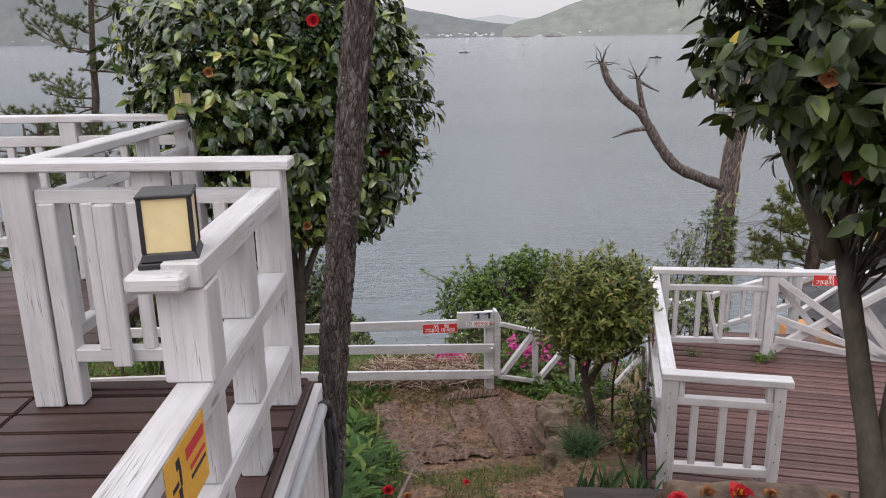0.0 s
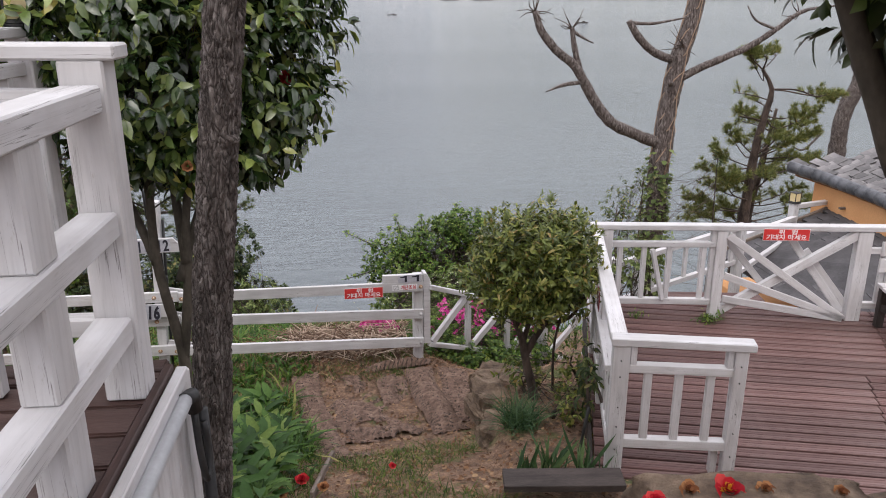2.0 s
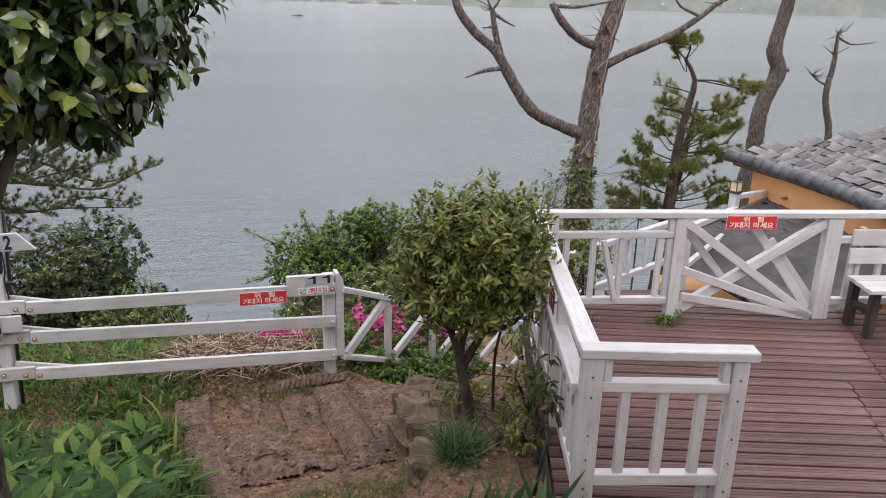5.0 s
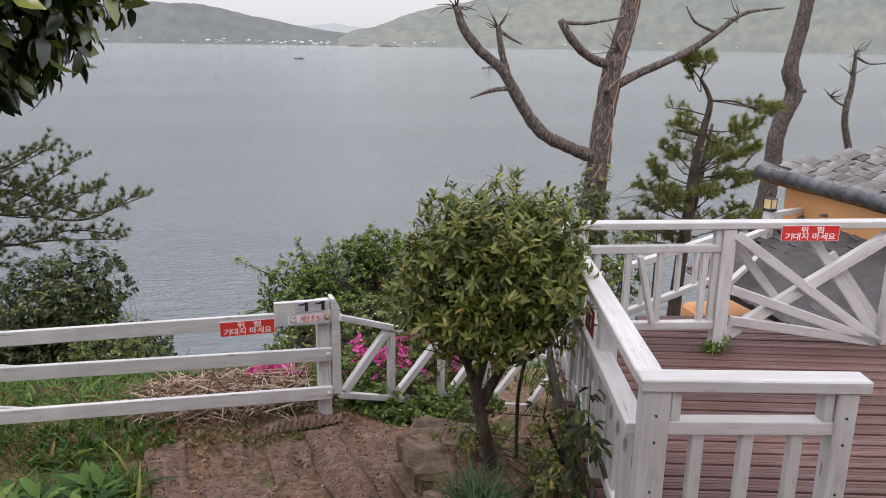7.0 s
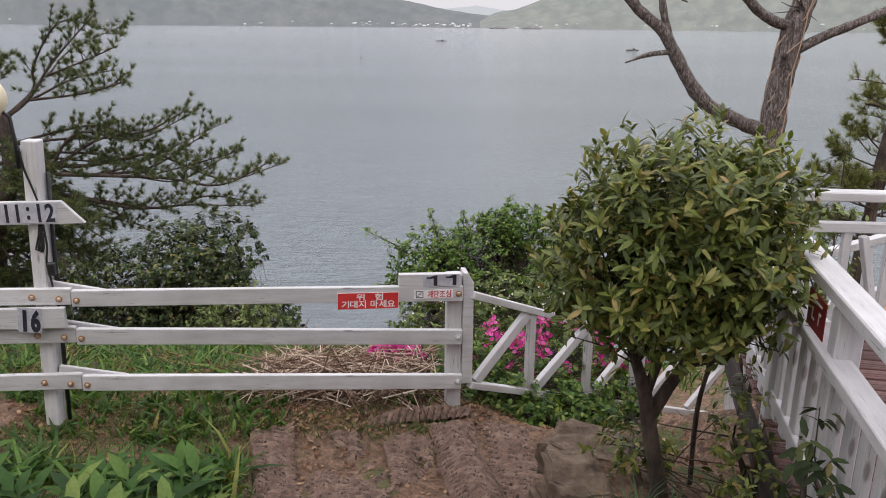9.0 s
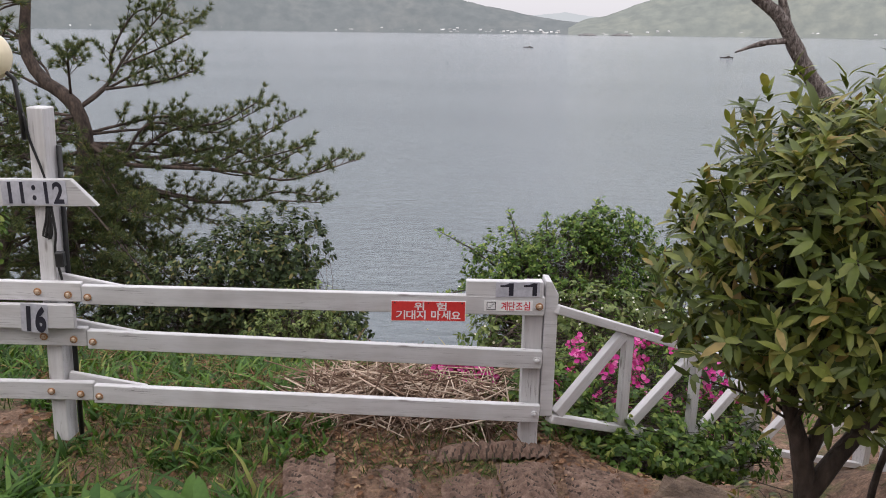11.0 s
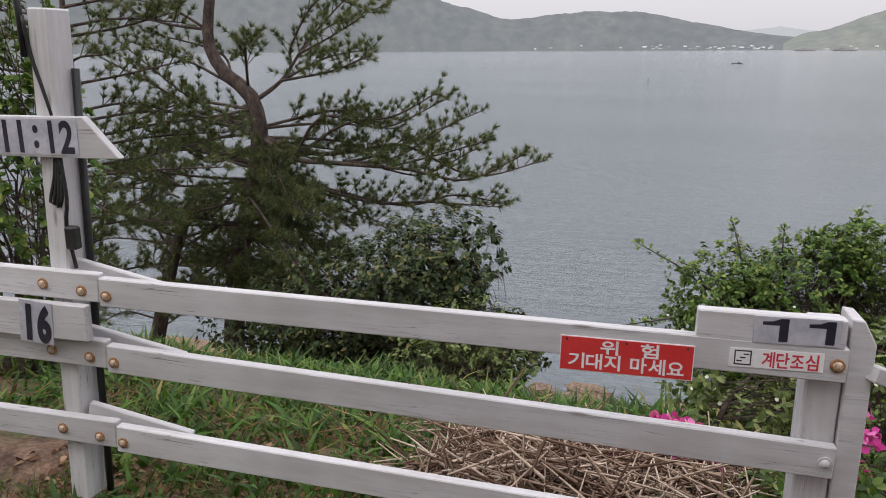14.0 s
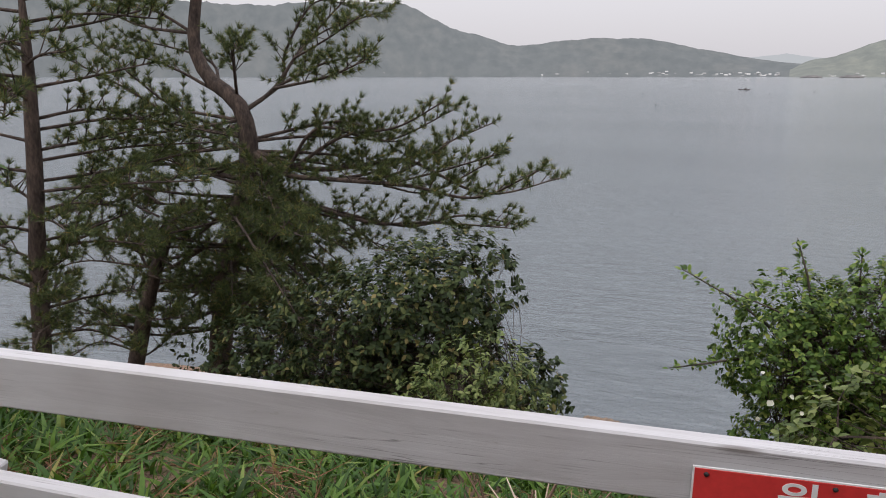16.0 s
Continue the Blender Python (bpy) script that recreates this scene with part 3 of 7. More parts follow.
beam("handrail", on_stair(-0.03, ztop(-0.03)), on_stair(3.6, ztop(3.6)), 0.075, 0.05, parent=stair_fence)
beam("bottom_rail", on_stair(-0.03, zlow(-0.03)), on_stair(3.6, zlow(3.6)), 0.06, 0.05, parent=stair_fence)
for s in (0.56, 1.22):
    x, y = on_stair(s, 0).xy
    post("upright", x, y, zlow(s), ztop(s), 0.07, 0.05, math.degrees(math.atan2(ZDIR.y, ZDIR.x)), parent=stair_fence)
for s in (1.88, 3.5):
    x, y = on_stair(s, 0).xy
    post("post", x, y, zlow(s) - 0.75, ztop(s) + 0.06, 0.10, 0.10, math.degrees(math.atan2(ZDIR.y, ZDIR.x)), parent=stair_fence)
for a, b in ((0.02, 0.52), (0.62, 1.18), (1.28, 1.82), (2.0, 2.6), (2.7, 3.3)):
    beam("brace", on_stair(a, zlow(a) + 0.03), on_stair(b, ztop(b) - 0.03), 0.05, 0.075, parent=stair_fence)

# ---- the wide red deck ----
def deck_z(y):
    return -1.955 + 0.070 * (y - 5.37)


DX = Vector((0.977, -0.213, 0)).normalized()
DTURN = math.degrees(math.atan2(DX.y, DX.x))
DF, DS = Vector((1.80, 5.365, 0)), Vector((2.32, 7.76, 0))     # front-left and back-left corners
BL, BR = Vector((2.44, 7.725, 0)), Vector((5.0, 7.37, 0))     # line of the far railing
BDIR = (BR - BL).normalized()
SDIR = (DS - DF).normalized()

front = thing("deck_railing", (2.2, 5.27, -1.95), "low white front railing with three balusters", "railing", "deck railings")


def on_front(s, z, out=0.0):
    p = DF + DX * s
    return Vector((p.x + out * DX.y, p.y - out * DX.x, z))


beam("top_rail", on_front(-0.055, -0.966), on_front(0.875, -0.964), 0.115, 0.055, parent=front, bevel=0.006)
beam("rail", on_front(0.05, -1.163), on_front(0.78, -1.155), 0.07, 0.06, parent=front)
beam("rail", on_front(0.05, -1.735), on_front(0.78, -1.715), 0.07, 0.07, parent=front)
for s, w in ((0.015, 0.115), (0.79, 0.085)):
    post("post", *on_front(s, 0).xy, deck_z(5.3) - 0.02, -0.99, w, 0.095, DTURN, parent=front)
post("spacer", *on_front(0.097, 0, -0.002).xy, -1.135, -0.99, 0.045, 0.07, DTURN, parent=front)
post("spacer", *on_front(0.722, 0, -0.002).xy, -1.13, -0.99, 0.045, 0.07, DTURN, parent=front)
post("spacer", *on_front(0.70, 0, -0.04).xy, deck_z(5.3), -1.745, 0.05, 0.06, DTURN, parent=front)
for s in (0.205, 0.41, 0.615):
    post("baluster", *on_front(s, 0).xy, -1.71, -1.18, 0.055, 0.045, DTURN, parent=front)
for s in (0.015, 0.79):
    for z in (-1.10, -1.22, -1.45, -1.60, -1.78):
        bolt(on_front(s, z, 0.05), (DX.y, -DX.x), 0.006, front, RUBBER)

side = thing("deck_railing", (2.1, 6.5, -1.95), "white side railing with close upright boards", "railing", "deck railings")


def on_side(s, z, out=0.0):
    p = DF + SDIR * s
    return Vector((p.x - out * SDIR.y, p.y + out * SDIR.x, z))


SL = (DS - DF).length
STURN = math.degrees(math.atan2(SDIR.y, SDIR.x))
beam("top_rail", on_side(0.05, -0.966), on_side(SL - 0.02, -0.93), 0.115, 0.055, parent=side, bevel=0.006)
beam("rail", on_side(0.05, -1.21, 0.03), on_side(SL - 0.02, -1.17, 0.03), 0.10, 0.05, parent=side)
beam("rail", on_side(0.05, -1.80), on_side(SL - 0.02, -1.68), 0.07, 0.07, parent=side)
for s in (0.85, 1.65):
    post("post", *on_side(s, 0).xy, deck_z(6.4) - 0.25, -0.995, 0.09, 0.095, STURN, parent=side)
for s in np.arange(0.16, SL - 0.1, 0.155):
    post("baluster", *on_side(s, 0, 0.01).xy, -1.82, -1.24, 0.085, 0.03, STURN, parent=side)
# red notice on the outside of the side railing
notice = thing("notice", on_side(0.95, -1.1, 0.06), "small dark red notice with white marks", "sign")
m = Matrix.Translation(on_side(1.02, -1.075, 0.062)) @ Matrix.Rotation(radians(STURN + 180), 4, "Z") @ Matrix.Rotation(radians(90), 4, "X")
part("plate", box_bm(0.22, 0.15, 0.004, 0.001), surf("dark_red_sign", [(0.3, (0.16, 0.012, 0.018)), (0.7, (0.24, 0.022, 0.026))], 0.1, rough=0.5, bump=0.05, grain_mix=0.2), notice, "", m)
for dx, dy, w, h in ((0.0, 0.045, 0.13, 0.010), (-0.045, -0.01, 0.012, 0.05), (-0.03, -0.03, 0.04, 0.010), (0.04, -0.01, 0.012, 0.05), (0.05, 0.012, 0.03, 0.010)):
    part("mark", box_bm(w, h, 0.001, 0), LETTER, notice, "", m @ Matrix.Translation((dx, dy, 0.003)))

back = thing("deck_railing", (3.6, 7.55, -1.85), "white far railing with a fan-braced panel", "railing", "deck railings")


def on_back(s, z, out=0.0):
    p = BL + BDIR * s
    return Vector((p.x + out * BDIR.y, p.y - out * BDIR.x, z))


BTURN = math.degrees(math.atan2(BDIR.y, BDIR.x))
S1, S2 = 1.085, 2.425                                           # the two posts beside the braced panel
beam("top_rail", on_back(-0.17, -0.885), on_back(4.4, -0.870), 0.11, 0.052, parent=back, bevel=0.006)
for s, w in ((0.0, 0.09), (S1, 0.10), (S2, 0.14), (3.9, 0.10)):
    post("post", *on_back(s, 0).xy, deck_z(7.6) - 0.02, -0.91, w, 0.095, BTURN, parent=back)
beam("rail", on_back(0.04, -1.065), on_back(S1 - 0.05, -1.055), 0.06, 0.055, parent=back)
post("spacer", *on_back(S1 - 0.075, 0).xy, -1.03, -0.91, 0.05, 0.06, BTURN, parent=back)
beam("rail", on_back(0.04, -1.65), on_back(S1 - 0.05, -1.645), 0.06, 0.06, parent=back)
for s in (0.13, 0.36, 0.60, 0.93, 1.01):
    post("baluster", *on_back(s, 0).xy, -1.63, -1.085, 0.05, 0.04, BTURN, parent=back)
beam("loose_baluster", on_back(0.56, -1.62, 0.045), on_back(0.43, -1.10, 0.045), 0.04, 0.05, parent=back)
beam("rail", on_back(S2 + 0.06, -1.10), on_back(3.85, -1.10), 0.06, 0.055, parent=back)
beam("rail", on_back(S2 + 0.06, -1.66), on_back(3.85, -1.66), 0.06, 0.06, parent=back)
for s in (2.64, 2.9, 3.15, 3.4, 3.65):
    post("baluster", *on_back(s, 0).xy, -1.64, -1.12, 0.05, 0.04, BTURN, parent=back)
FANX, FANZ = S2 - 0.10, -1.79
beam("brace", on_back(S1 + 0.05, -1.74), on_back(S2 - 0.05, -0.93), 0.06, 0.085, parent=back)
for k, (s, z) in enumerate(((S1 + 0.05, -0.95), (S1 + 0.05, -1.36), (S1 + 0.06, -1.60), (S1 + 0.62, -0.93))):
    beam("brace", on_back(s, z, 0.045 if k < 3 else -0.05), on_back(FANX + (0.02 if k == 3 else 0), FANZ + 0.03 * (k == 3), 0.045 if k < 3 else -0.05), 0.035, 0.07, parent=back)
beam("brace", on_back(S2 - 0.02, -1.72, -0.055), on_back(S1 + 0.83, -1.12, -0.055), 0.035, 0.07, parent=back)
beam("brace", on_back(S1 + 0.07, -1.02, -0.06), on_back(S1 + 0.55, -1.58, -0.06), 0.035, 0.065, parent=back)
p = on_back(1.67, -0.935, 0.062)
danger_sign(Matrix.Translation(p) @ Matrix.Rotation(radians(BTURN), 4, "Z") @ Matrix.Rotation(radians(90), 4, "X"), 0.435, 0.115, "red enamel danger sign on the deck's far rail")

# boards of the wide deck, each a plank; laid out in two runs that meet at a slanting joint
deck = tagged(new("floor"), "faded red-brown timber deck boards", "deck", kind="structure")
deck.matrix_basis = Matrix.Translation((4, 6.4, -2.0))


def on_deck(u, v):
    p = DF + DX * u + Vector((-DX.y, DX.x, 0)) * v
    return p.x, p.y


rng = random.Random(5)
bw, v = 0.118, -0.10
while v < 2.75:
    cut = 2.05 + 0.42 * v / 2.5 + (0.28 if v > 1.5 else 0.0)
    left = -0.10 + 0.03 * v
    for a, b in ((left, cut - 0.004), (cut + 0.004, 4.9 + 0.3 * rng.random())):
        za = [deck_z(on_deck(u, v)[1]) - 0.014 + rng.uniform(-0.002, 0.002) for u in (a, b)]
        pa, pb = on_deck(a, v + bw / 2), on_deck(b, v + bw / 2)
        bm = box_bm(b - a, bw - 0.011, 0.028, 0.005)
        for k in (-0.03, 0.0, 0.03):
            bmesh.ops.create_cube(bm, size=1, matrix=Matrix.Translation((0, k, 0.0145)) @ Matrix.Diagonal((b - a - 0.01, 0.014, 0.003, 1)))
        part("plank", bm, DECK_RED, deck, "", beam_pose((*pa, za[0]), (*pb, za[1])))
    v += bw
fascia = tagged(beam("trim", (*on_deck(-0.12, -0.125), -2.05), (*on_deck(5, -0.125), -2.05), 0.03, 0.15, DARK_WOOD), "dark wet fascia board under the deck edge", "trim", kind="structure")
tagged(beam("trim", (*on_deck(-0.13, -0.1), -2.08), (*on_deck(-0.04, 2.6), -1.95), 0.03, 0.18, DARK_WOOD), "dark fascia board along the deck side", "trim", kind="structure")
for u, vv in ((0.2, 0.2), (2.4, 0.2), (4.6, 0.2), (0.2, 2.2), (2.4, 2.2), (4.6, 2.2)):
    x, y = on_deck(u, vv)
    tagged(post("support_post", x, y, gz(x, y) - 0.2, deck_z(y) - 0.03, 0.1, 0.1, 0, DARK_WOOD), "dark timber post under the deck", "post", kind="structure")

# timber edging of the iris bed, below the deck's corner
tagged(beam("edging_board", (0.98, 5.06, -1.80), (1.76, 4.98, -1.79), 0.20, 0.05, DARK_WOOD), "dark damp timber edging board", "edging")

# ---- bench on the wide deck ----
bench = thing("bench", (5.3, 7.15, deck_z(7.1)), "white-topped timber bench with dark legs", "bench")
for k in range(3):
    beam("seat_slat", (4.89 + 0.03 * k, 6.94 + 0.13 * k, -1.40), (6.3, 6.74 + 0.13 * k, -1.40), 0.115, 0.035, parent=bench)
for z in (-1.05, -1.215):
    beam("back_slat", (5.0, 7.33, z - 0.02), (6.4, 7.13, z - 0.02), 0.03, 0.14, parent=bench)
for x, y in ((5.02, 6.98), (5.02, 7.22), (6.1, 6.80), (6.1, 7.04)):
    post("leg", x, y, deck_z(y), -1.42, 0.07, 0.07, -8, DARK_WOOD, bench, "dark leg")
for x, y in ((5.12, 7.36), (6.2, 7.2)):
    post("back_post", x, y, -1.45, -0.99, 0.05, 0.05, -8, WHITE, bench)
beam("stretcher", (5.02, 6.98, -1.62), (5.02, 7.22, -1.62), 0.05, 0.06, DARK_WOOD, bench)

# ---- the upper dark deck on the left ----
LZ = 0.10
upper = tagged(new("floor"), "dark brown stained deck boards, gaps between them", "deck", kind="structure")
upper.matrix_basis = Matrix.Translation((-2, 2, 0))
y = -2.6
while y < 3.0:
    w = 0.155
    for a, b in ((-4.6, -1.62), (-1.613, -0.49)):
        z = LZ - 0.014 + rng.uniform(-0.003, 0.003)
        bm = box_bm(b - a, w - 0.014, 0.028, 0.006, 2)
        part("plank", bm, DECK_DARK, upper, "", beam_pose((a, y + w / 2, z), (b, y + w / 2, z)))
    y += w
while y < 4.75:
    z = LZ - 0.014
    part("plank", box_bm(3.0, 0.131, 0.028, 0.004), DECK_DARK, upper, "", beam_pose((-4.6, y + 0.071, z), (-1.6, y + 0.071, z)))
    y += 0.142
tagged(beam("trim", (-0.474, -2.6, 0.085), (-0.474, 3.06, 0.085), 0.028, 0.06, DECK_DARK), "dark stained edge board", "trim", kind="structure")
tagged(beam("trim", (-4.6, 3.045, 0.06), (-0.462, 3.045, 0.06), 0.028, 0.10, DECK_DARK), "dark stained edge board", "trim", kind="structure")
skirt = tagged(new("wall_skirt"), "white upright boards closing the deck's side", "wall", kind="structure")
skirt.matrix_basis = Matrix.Translation((-0.45, 1, -0.5))
y = -2.5
while y < 3.05:
    post("board", -0.447, y + 0.06, gz(-0.4, y) - 0.15, 0.052, 0.016, 0.112, 0, WHITE, skirt)
    y += 0.118
beam("cap_board", (-0.440, -2.5, 0.075), (-0.440, 3.075, 0.075), 0.035, 0.045, parent=skirt)
x = -0.47
while x > -4.4:
    post("board", x - 0.06, 3.066, gz(x, 3.1) - 0.2, 0.01, 0.112, 0.016, 0, WHITE, skirt)
    x -= 0.118

edge = thing("deck_railing", (-0.55, 2.3, LZ), "white railing of stout timbers along the deck edge", "railing", "deck railings")
EX = -0.545
beam("top_rail", (EX, 1.86, 0.965), (EX, 2.84, 0.965), 0.10, 0.07, parent=edge, bevel=0.006)
beam("rail", (EX, -1.2, 0.635), (EX, 2.84, 0.635), 0.10, 0.07, parent=edge, bevel=0.006)
beam("rail", (EX, -1.2, 0.335), (EX, 2.84, 0.335), 0.10, 0.07, parent=edge, bevel=0.006)
post("post", EX, 2.905, LZ, 1.06, 0.115, 0.10, 0, parent=edge)
for yy, z1 in ((2.40, 0.945), (1.93, 0.945), (1.35, 0.61), (0.6, 0.61), (-0.3, 0.61)):
    post("post", EX, yy, LZ, 0.30, 0.085, 0.12, 0, parent=edge)
    post("post", EX, yy, 0.37, 0.60, 0.085, 0.12, 0, parent=edge)
    if z1 > 0.7:
        post("post", EX - 0.01, yy, 0.67, 0.93, 0.10 if yy > 2 else 0.13, 0.12, 0, parent=edge)

cross = thing("deck_railing", (-1.4, 2.92, LZ), "white cross railing with slim balusters", "railing", "deck railings")
beam("cap_rail", (-2.7, 2.935, 1.092), (-0.455, 2.91, 1.078), 0.12, 0.04, parent=cross, bevel=0.006)
beam("rail", (-1.44, 2.93, 0.965), (-0.60, 2.92, 0.955), 0.05, 0.055, parent=cross)
beam("rail", (-1.44, 2.93, 0.315), (-0.60, 2.92, 0.315), 0.06, 0.055, parent=cross)
post("post", -1.50, 2.93, LZ, 1.072, 0.115, 0.10, 0, parent=cross)
post("post", -1.40, 2.935, LZ, 0.94, 0.07, 0.08, 0, parent=cross)
post("post", -2.6, 2.93, LZ, 1.072, 0.115, 0.10, 0, parent=cross)
post("spacer", -1.0, 2.925, 0.985, 1.058, 0.13, 0.05, 0, parent=cross)
post("foot", -0.93, 2.925, LZ, 0.29, 0.05, 0.05, 0, parent=cross)
for xx, w in ((-1.245, 0.05), (-1.07, 0.05), (-0.90, 0.05), (-0.74, 0.05)):
    post("baluster", xx, 2.915, 0.34, 0.94, w, 0.04, 0, parent=cross)
post("baluster", -1.17, 2.875, 0.28, 0.94, 0.075, 0.035, 0, parent=cross)

inner = thing("deck_railing", (-1.5, 3.9, LZ), "white inner railing running back to the far deck corner", "railing", "deck railings")
beam("cap_rail", (-1.56, 3.0, 1.06), (-1.40, 4.63, 1.06), 0.11, 0.045, parent=inner, bevel=0.006)
beam("rail", (-1.55, 3.0, 0.90), (-1.40, 4.55, 0.90), 0.06, 0.06, parent=inner)
beam("rail", (-1.55, 3.0, 0.30), (-1.40, 4.55, 0.30), 0.06, 0.06, parent=inner)
for k in range(9):
    t = (k + 0.6) / 9.4
    post("baluster", -1.55 + 0.15 * t, 3.0 + 1.55 * t, 0.32, 0.88, 0.05, 0.05, -5, parent=inner)
for t in (0.35, 0.7):
    post("spacer", -1.555 + 0.155 * t, 3.0 + 1.6 * t, 0.925, 1.04, 0.09, 0.10, -5, parent=inner)
post("post", -1.39, 4.60, LZ, 1.04, 0.11, 0.11, -5, parent=inner)

farr = thing("deck_railing", (-3, 4.62, LZ), "white far railing of the upper deck", "railing", "deck railings")
beam("cap_rail", (-4.6, 4.66, 1.098), (-1.33, 4.66, 1.088), 0.10, 0.04, parent=farr)
beam("rail", (-4.6, 4.66, 0.965), (-1.46, 4.66, 0.955), 0.05, 0.06, parent=farr)
beam("rail", (-4.6, 4.66, 0.34), (-1.46, 4.66, 0.34), 0.05, 0.06, parent=farr)
for xx in (-2.1, -2.9, -3.7):
    post("post", xx, 4.66, LZ, 1.075, 0.10, 0.09, 0, parent=farr)
for k in range(17):
    xx = -1.62 - k * 0.17
    if min(abs(xx - c) for c in (-2.1, -2.9, -3.7)) > 0.08:
        post("baluster", xx, 4.66, 0.37, 0.93, 0.045, 0.04, 0, parent=farr)


def deck_lantern(x, y, z, s, turn=0.0, label="square black iron deck lantern with cream glass"):
    """A square lamp on a post: tapered base, four glowing-cream panes, corner bars, flat cap. s: its width."""
    lamp = thing("deck_lantern", (x, y, z), label, "lamp", "deck lanterns")
    base = pose(x, y, z, 0, 0, turn)
    bm = box_bm(s * 1.06, s * 1.06, s * 0.10, 0.003)
    part("base", bm, LAMP_IRON, lamp, "", base @ Matrix.Translation((0, 0, s * 0.05)))
    bm = box_bm(s * 0.98, s * 0.98, s * 0.16, 0.004)
    for v in bm.verts:
        if v.co.z > 0:
            v.co.x *= 0.92
            v.co.y *= 0.92
    part("collar", bm, LAMP_IRON, lamp, "", base @ Matrix.Translation((0, 0, s * 0.18)))
    h = s * 0.95
    part("glass", box_bm(s * 0.84, s * 0.84, h, 0.001), LAMP_GLASS, lamp, "cream frosted glass", base @ Matrix.Translation((0, 0, s * 0.26 + h / 2)))
    for i in (-1, 1):
        for j in (-1, 1):
            part("corner_bar", box_bm(s * 0.08, s * 0.08, h, 0.001), LAMP_IRON, lamp, "", base @ Matrix.Translation((i * s * 0.41, j * s * 0.41, s * 0.26 + h / 2)))
    part("cap", box_bm(s * 0.94, s * 0.94, s * 0.07, 0.003), LAMP_IRON, lamp, "", base @ Matrix.Translation((0, 0, s * 0.26 + h + s * 0.03)))
    return lamp


part("post_cap", box_bm(0.15, 0.17, 0.05, 0.012), WHITE, edge, "", pose(-0.60, 1.90, 0.955))
deck_lantern(-0.59, 1.95, 0.981, 0.145, 12)
deck_lantern(-1.39, 4.62, 1.083, 0.125, 8)

# yellow stair warning on the near handrail
warn = thing("stair_warning", (-0.49, 1.6, 0.6), "yellow stair warning sticker with a falling figure mark", "sign")
m = Matrix.Translation((-0.4935, 1.62, 0.565)) @ Matrix(((0, 0, 1, 0), (1, 0, 0, 0), (0, 1, 0, 0), (0, 0, 0, 1)))
part("sheet", box_bm(0.28, 0.185, 0.0015, 0.0005), YELLOW, warn, "", m)
for dx, dy, w, h, mt in ((0.06, 0.045, 0.13, 0.03, RED_INK), (0.07, 0.0, 0.11, 0.012, RED_INK), (0.07, -0.025, 0.11, 0.010, BLACK_INK), (-0.085, -0.052, 0.09, 0.010, BLACK_INK), (-0.06, -0.025, 0.02, 0.04, BLACK_INK), (-0.085, 0.01, 0.04, 0.012, BLACK_INK), (-0.05, 0.02, 0.012, 0.05, BLACK_INK), (-0.06, 0.055, 0.024, 0.024, BLACK_INK)):
    part("mark", box_bm(w, h, 0.0008, 0), mt, warn, "", m @ Matrix.Translation((dx, dy, 0.0014)))

# grey pipe and black hose clipped to the skirt
pipe = thing("water_pipe", (-0.42, 2.2, 0.0), "grey plastic pipe with a black hose tap", "pipe")
tube("pipe", [(-0.405, -1.5, 0.045), (-0.405, 2.95, 0.045)], [0.022, 0.022], PIPE, pipe, seg=12)
tube("elbow", [(-0.405, 2.94, 0.045), (-0.40, 2.99, 0.035), (-0.395, 3.0, -0.02)], [0.027, 0.027, 0.025], RUBBER, pipe, "black elbow", seg=12)
tube("hose", *smooth_path([(-0.395, 2.99, -0.02), (-0.385, 2.97, -0.15), (-0.375, 2.98, -0.26), (-0.37, 3.02, -0.2), (-0.38, 3.03, -0.08)], [0.012] * 5, 0.03), RUBBER, pipe, "black hose loop")
tube("riser", [(-0.39, 3.06, -0.05), (-0.38, 3.07, -1.35)], [0.02, 0.02], RUBBER, pipe, "black riser pipe", seg=10)

# ---- foliage tools ----
def leaf_material(name, stops, rough=0.4, trans=0.25, spec=0.5):
    """Leaf colour varies from leaf to leaf, with a mottled blade."""
    m, n, l, b = nt(name)
    ge = n.new("ShaderNodeNewGeometry")
    col = ramp(n, l, ge.outputs["Random Per Island"], stops)
    mott = ramp(n, l, noise_node(n, l, coord(n, l), 45, 3), [(0.3, (0.7, 0.72, 0.7)), (0.7, (1.2, 1.18, 1.15))])
    col = mixc(n, l, 0.6, col, mott, "MULTIPLY")
    l.new(col, b.inputs["Base Color"])
    b.inputs["Roughness"].default_value, b.inputs["Specular IOR Level"].default_value = rough + 0.1, spec * 0.6
    tr, mx = n.new("ShaderNodeBsdfTranslucent"), n.new("ShaderNodeMixShader")
    l.new(mixc(n, l, 1.0, col, (1.0, 1.0, 0.6), "MULTIPLY"), tr.inputs[0])
    mx.inputs[0].default_value = trans
    l.new(b.outputs[0], mx.inputs[1])
    l.new(tr.outputs[0], mx.inputs[2])
    l.new(mx.outputs[0], n["Material Output"].inputs[0])
    return m


def blade(length, width, bend, fold=0.25, at=0.32):
    """A pointed leaf along +x, its face to +z: eight triangles."""
    def z(t):
        return -bend * t * t * length
    a, c = at, 0.5 + at / 2 + 0.05
    w1, w2 = width / 2, width * 0.42
    V = [(0, 0, 0), (a * length, w1, z(a) + fold * w1), (a * length, 0, z(a)), (a * length, -w1, z(a) + fold * w1),
         (c * length, w2, z(c) + fold * w2), (c * length, 0, z(c)), (c * length, -w2, z(c) + fold * w2), (length, 0, z(1))]
    F = [(0, 2, 1), (0, 3, 2), (1, 5, 4), (1, 2, 5), (2, 6, 5), (2, 3, 6), (4, 5, 7), (5, 6, 7)]
    return np.array(V, float), np.array(F, int)


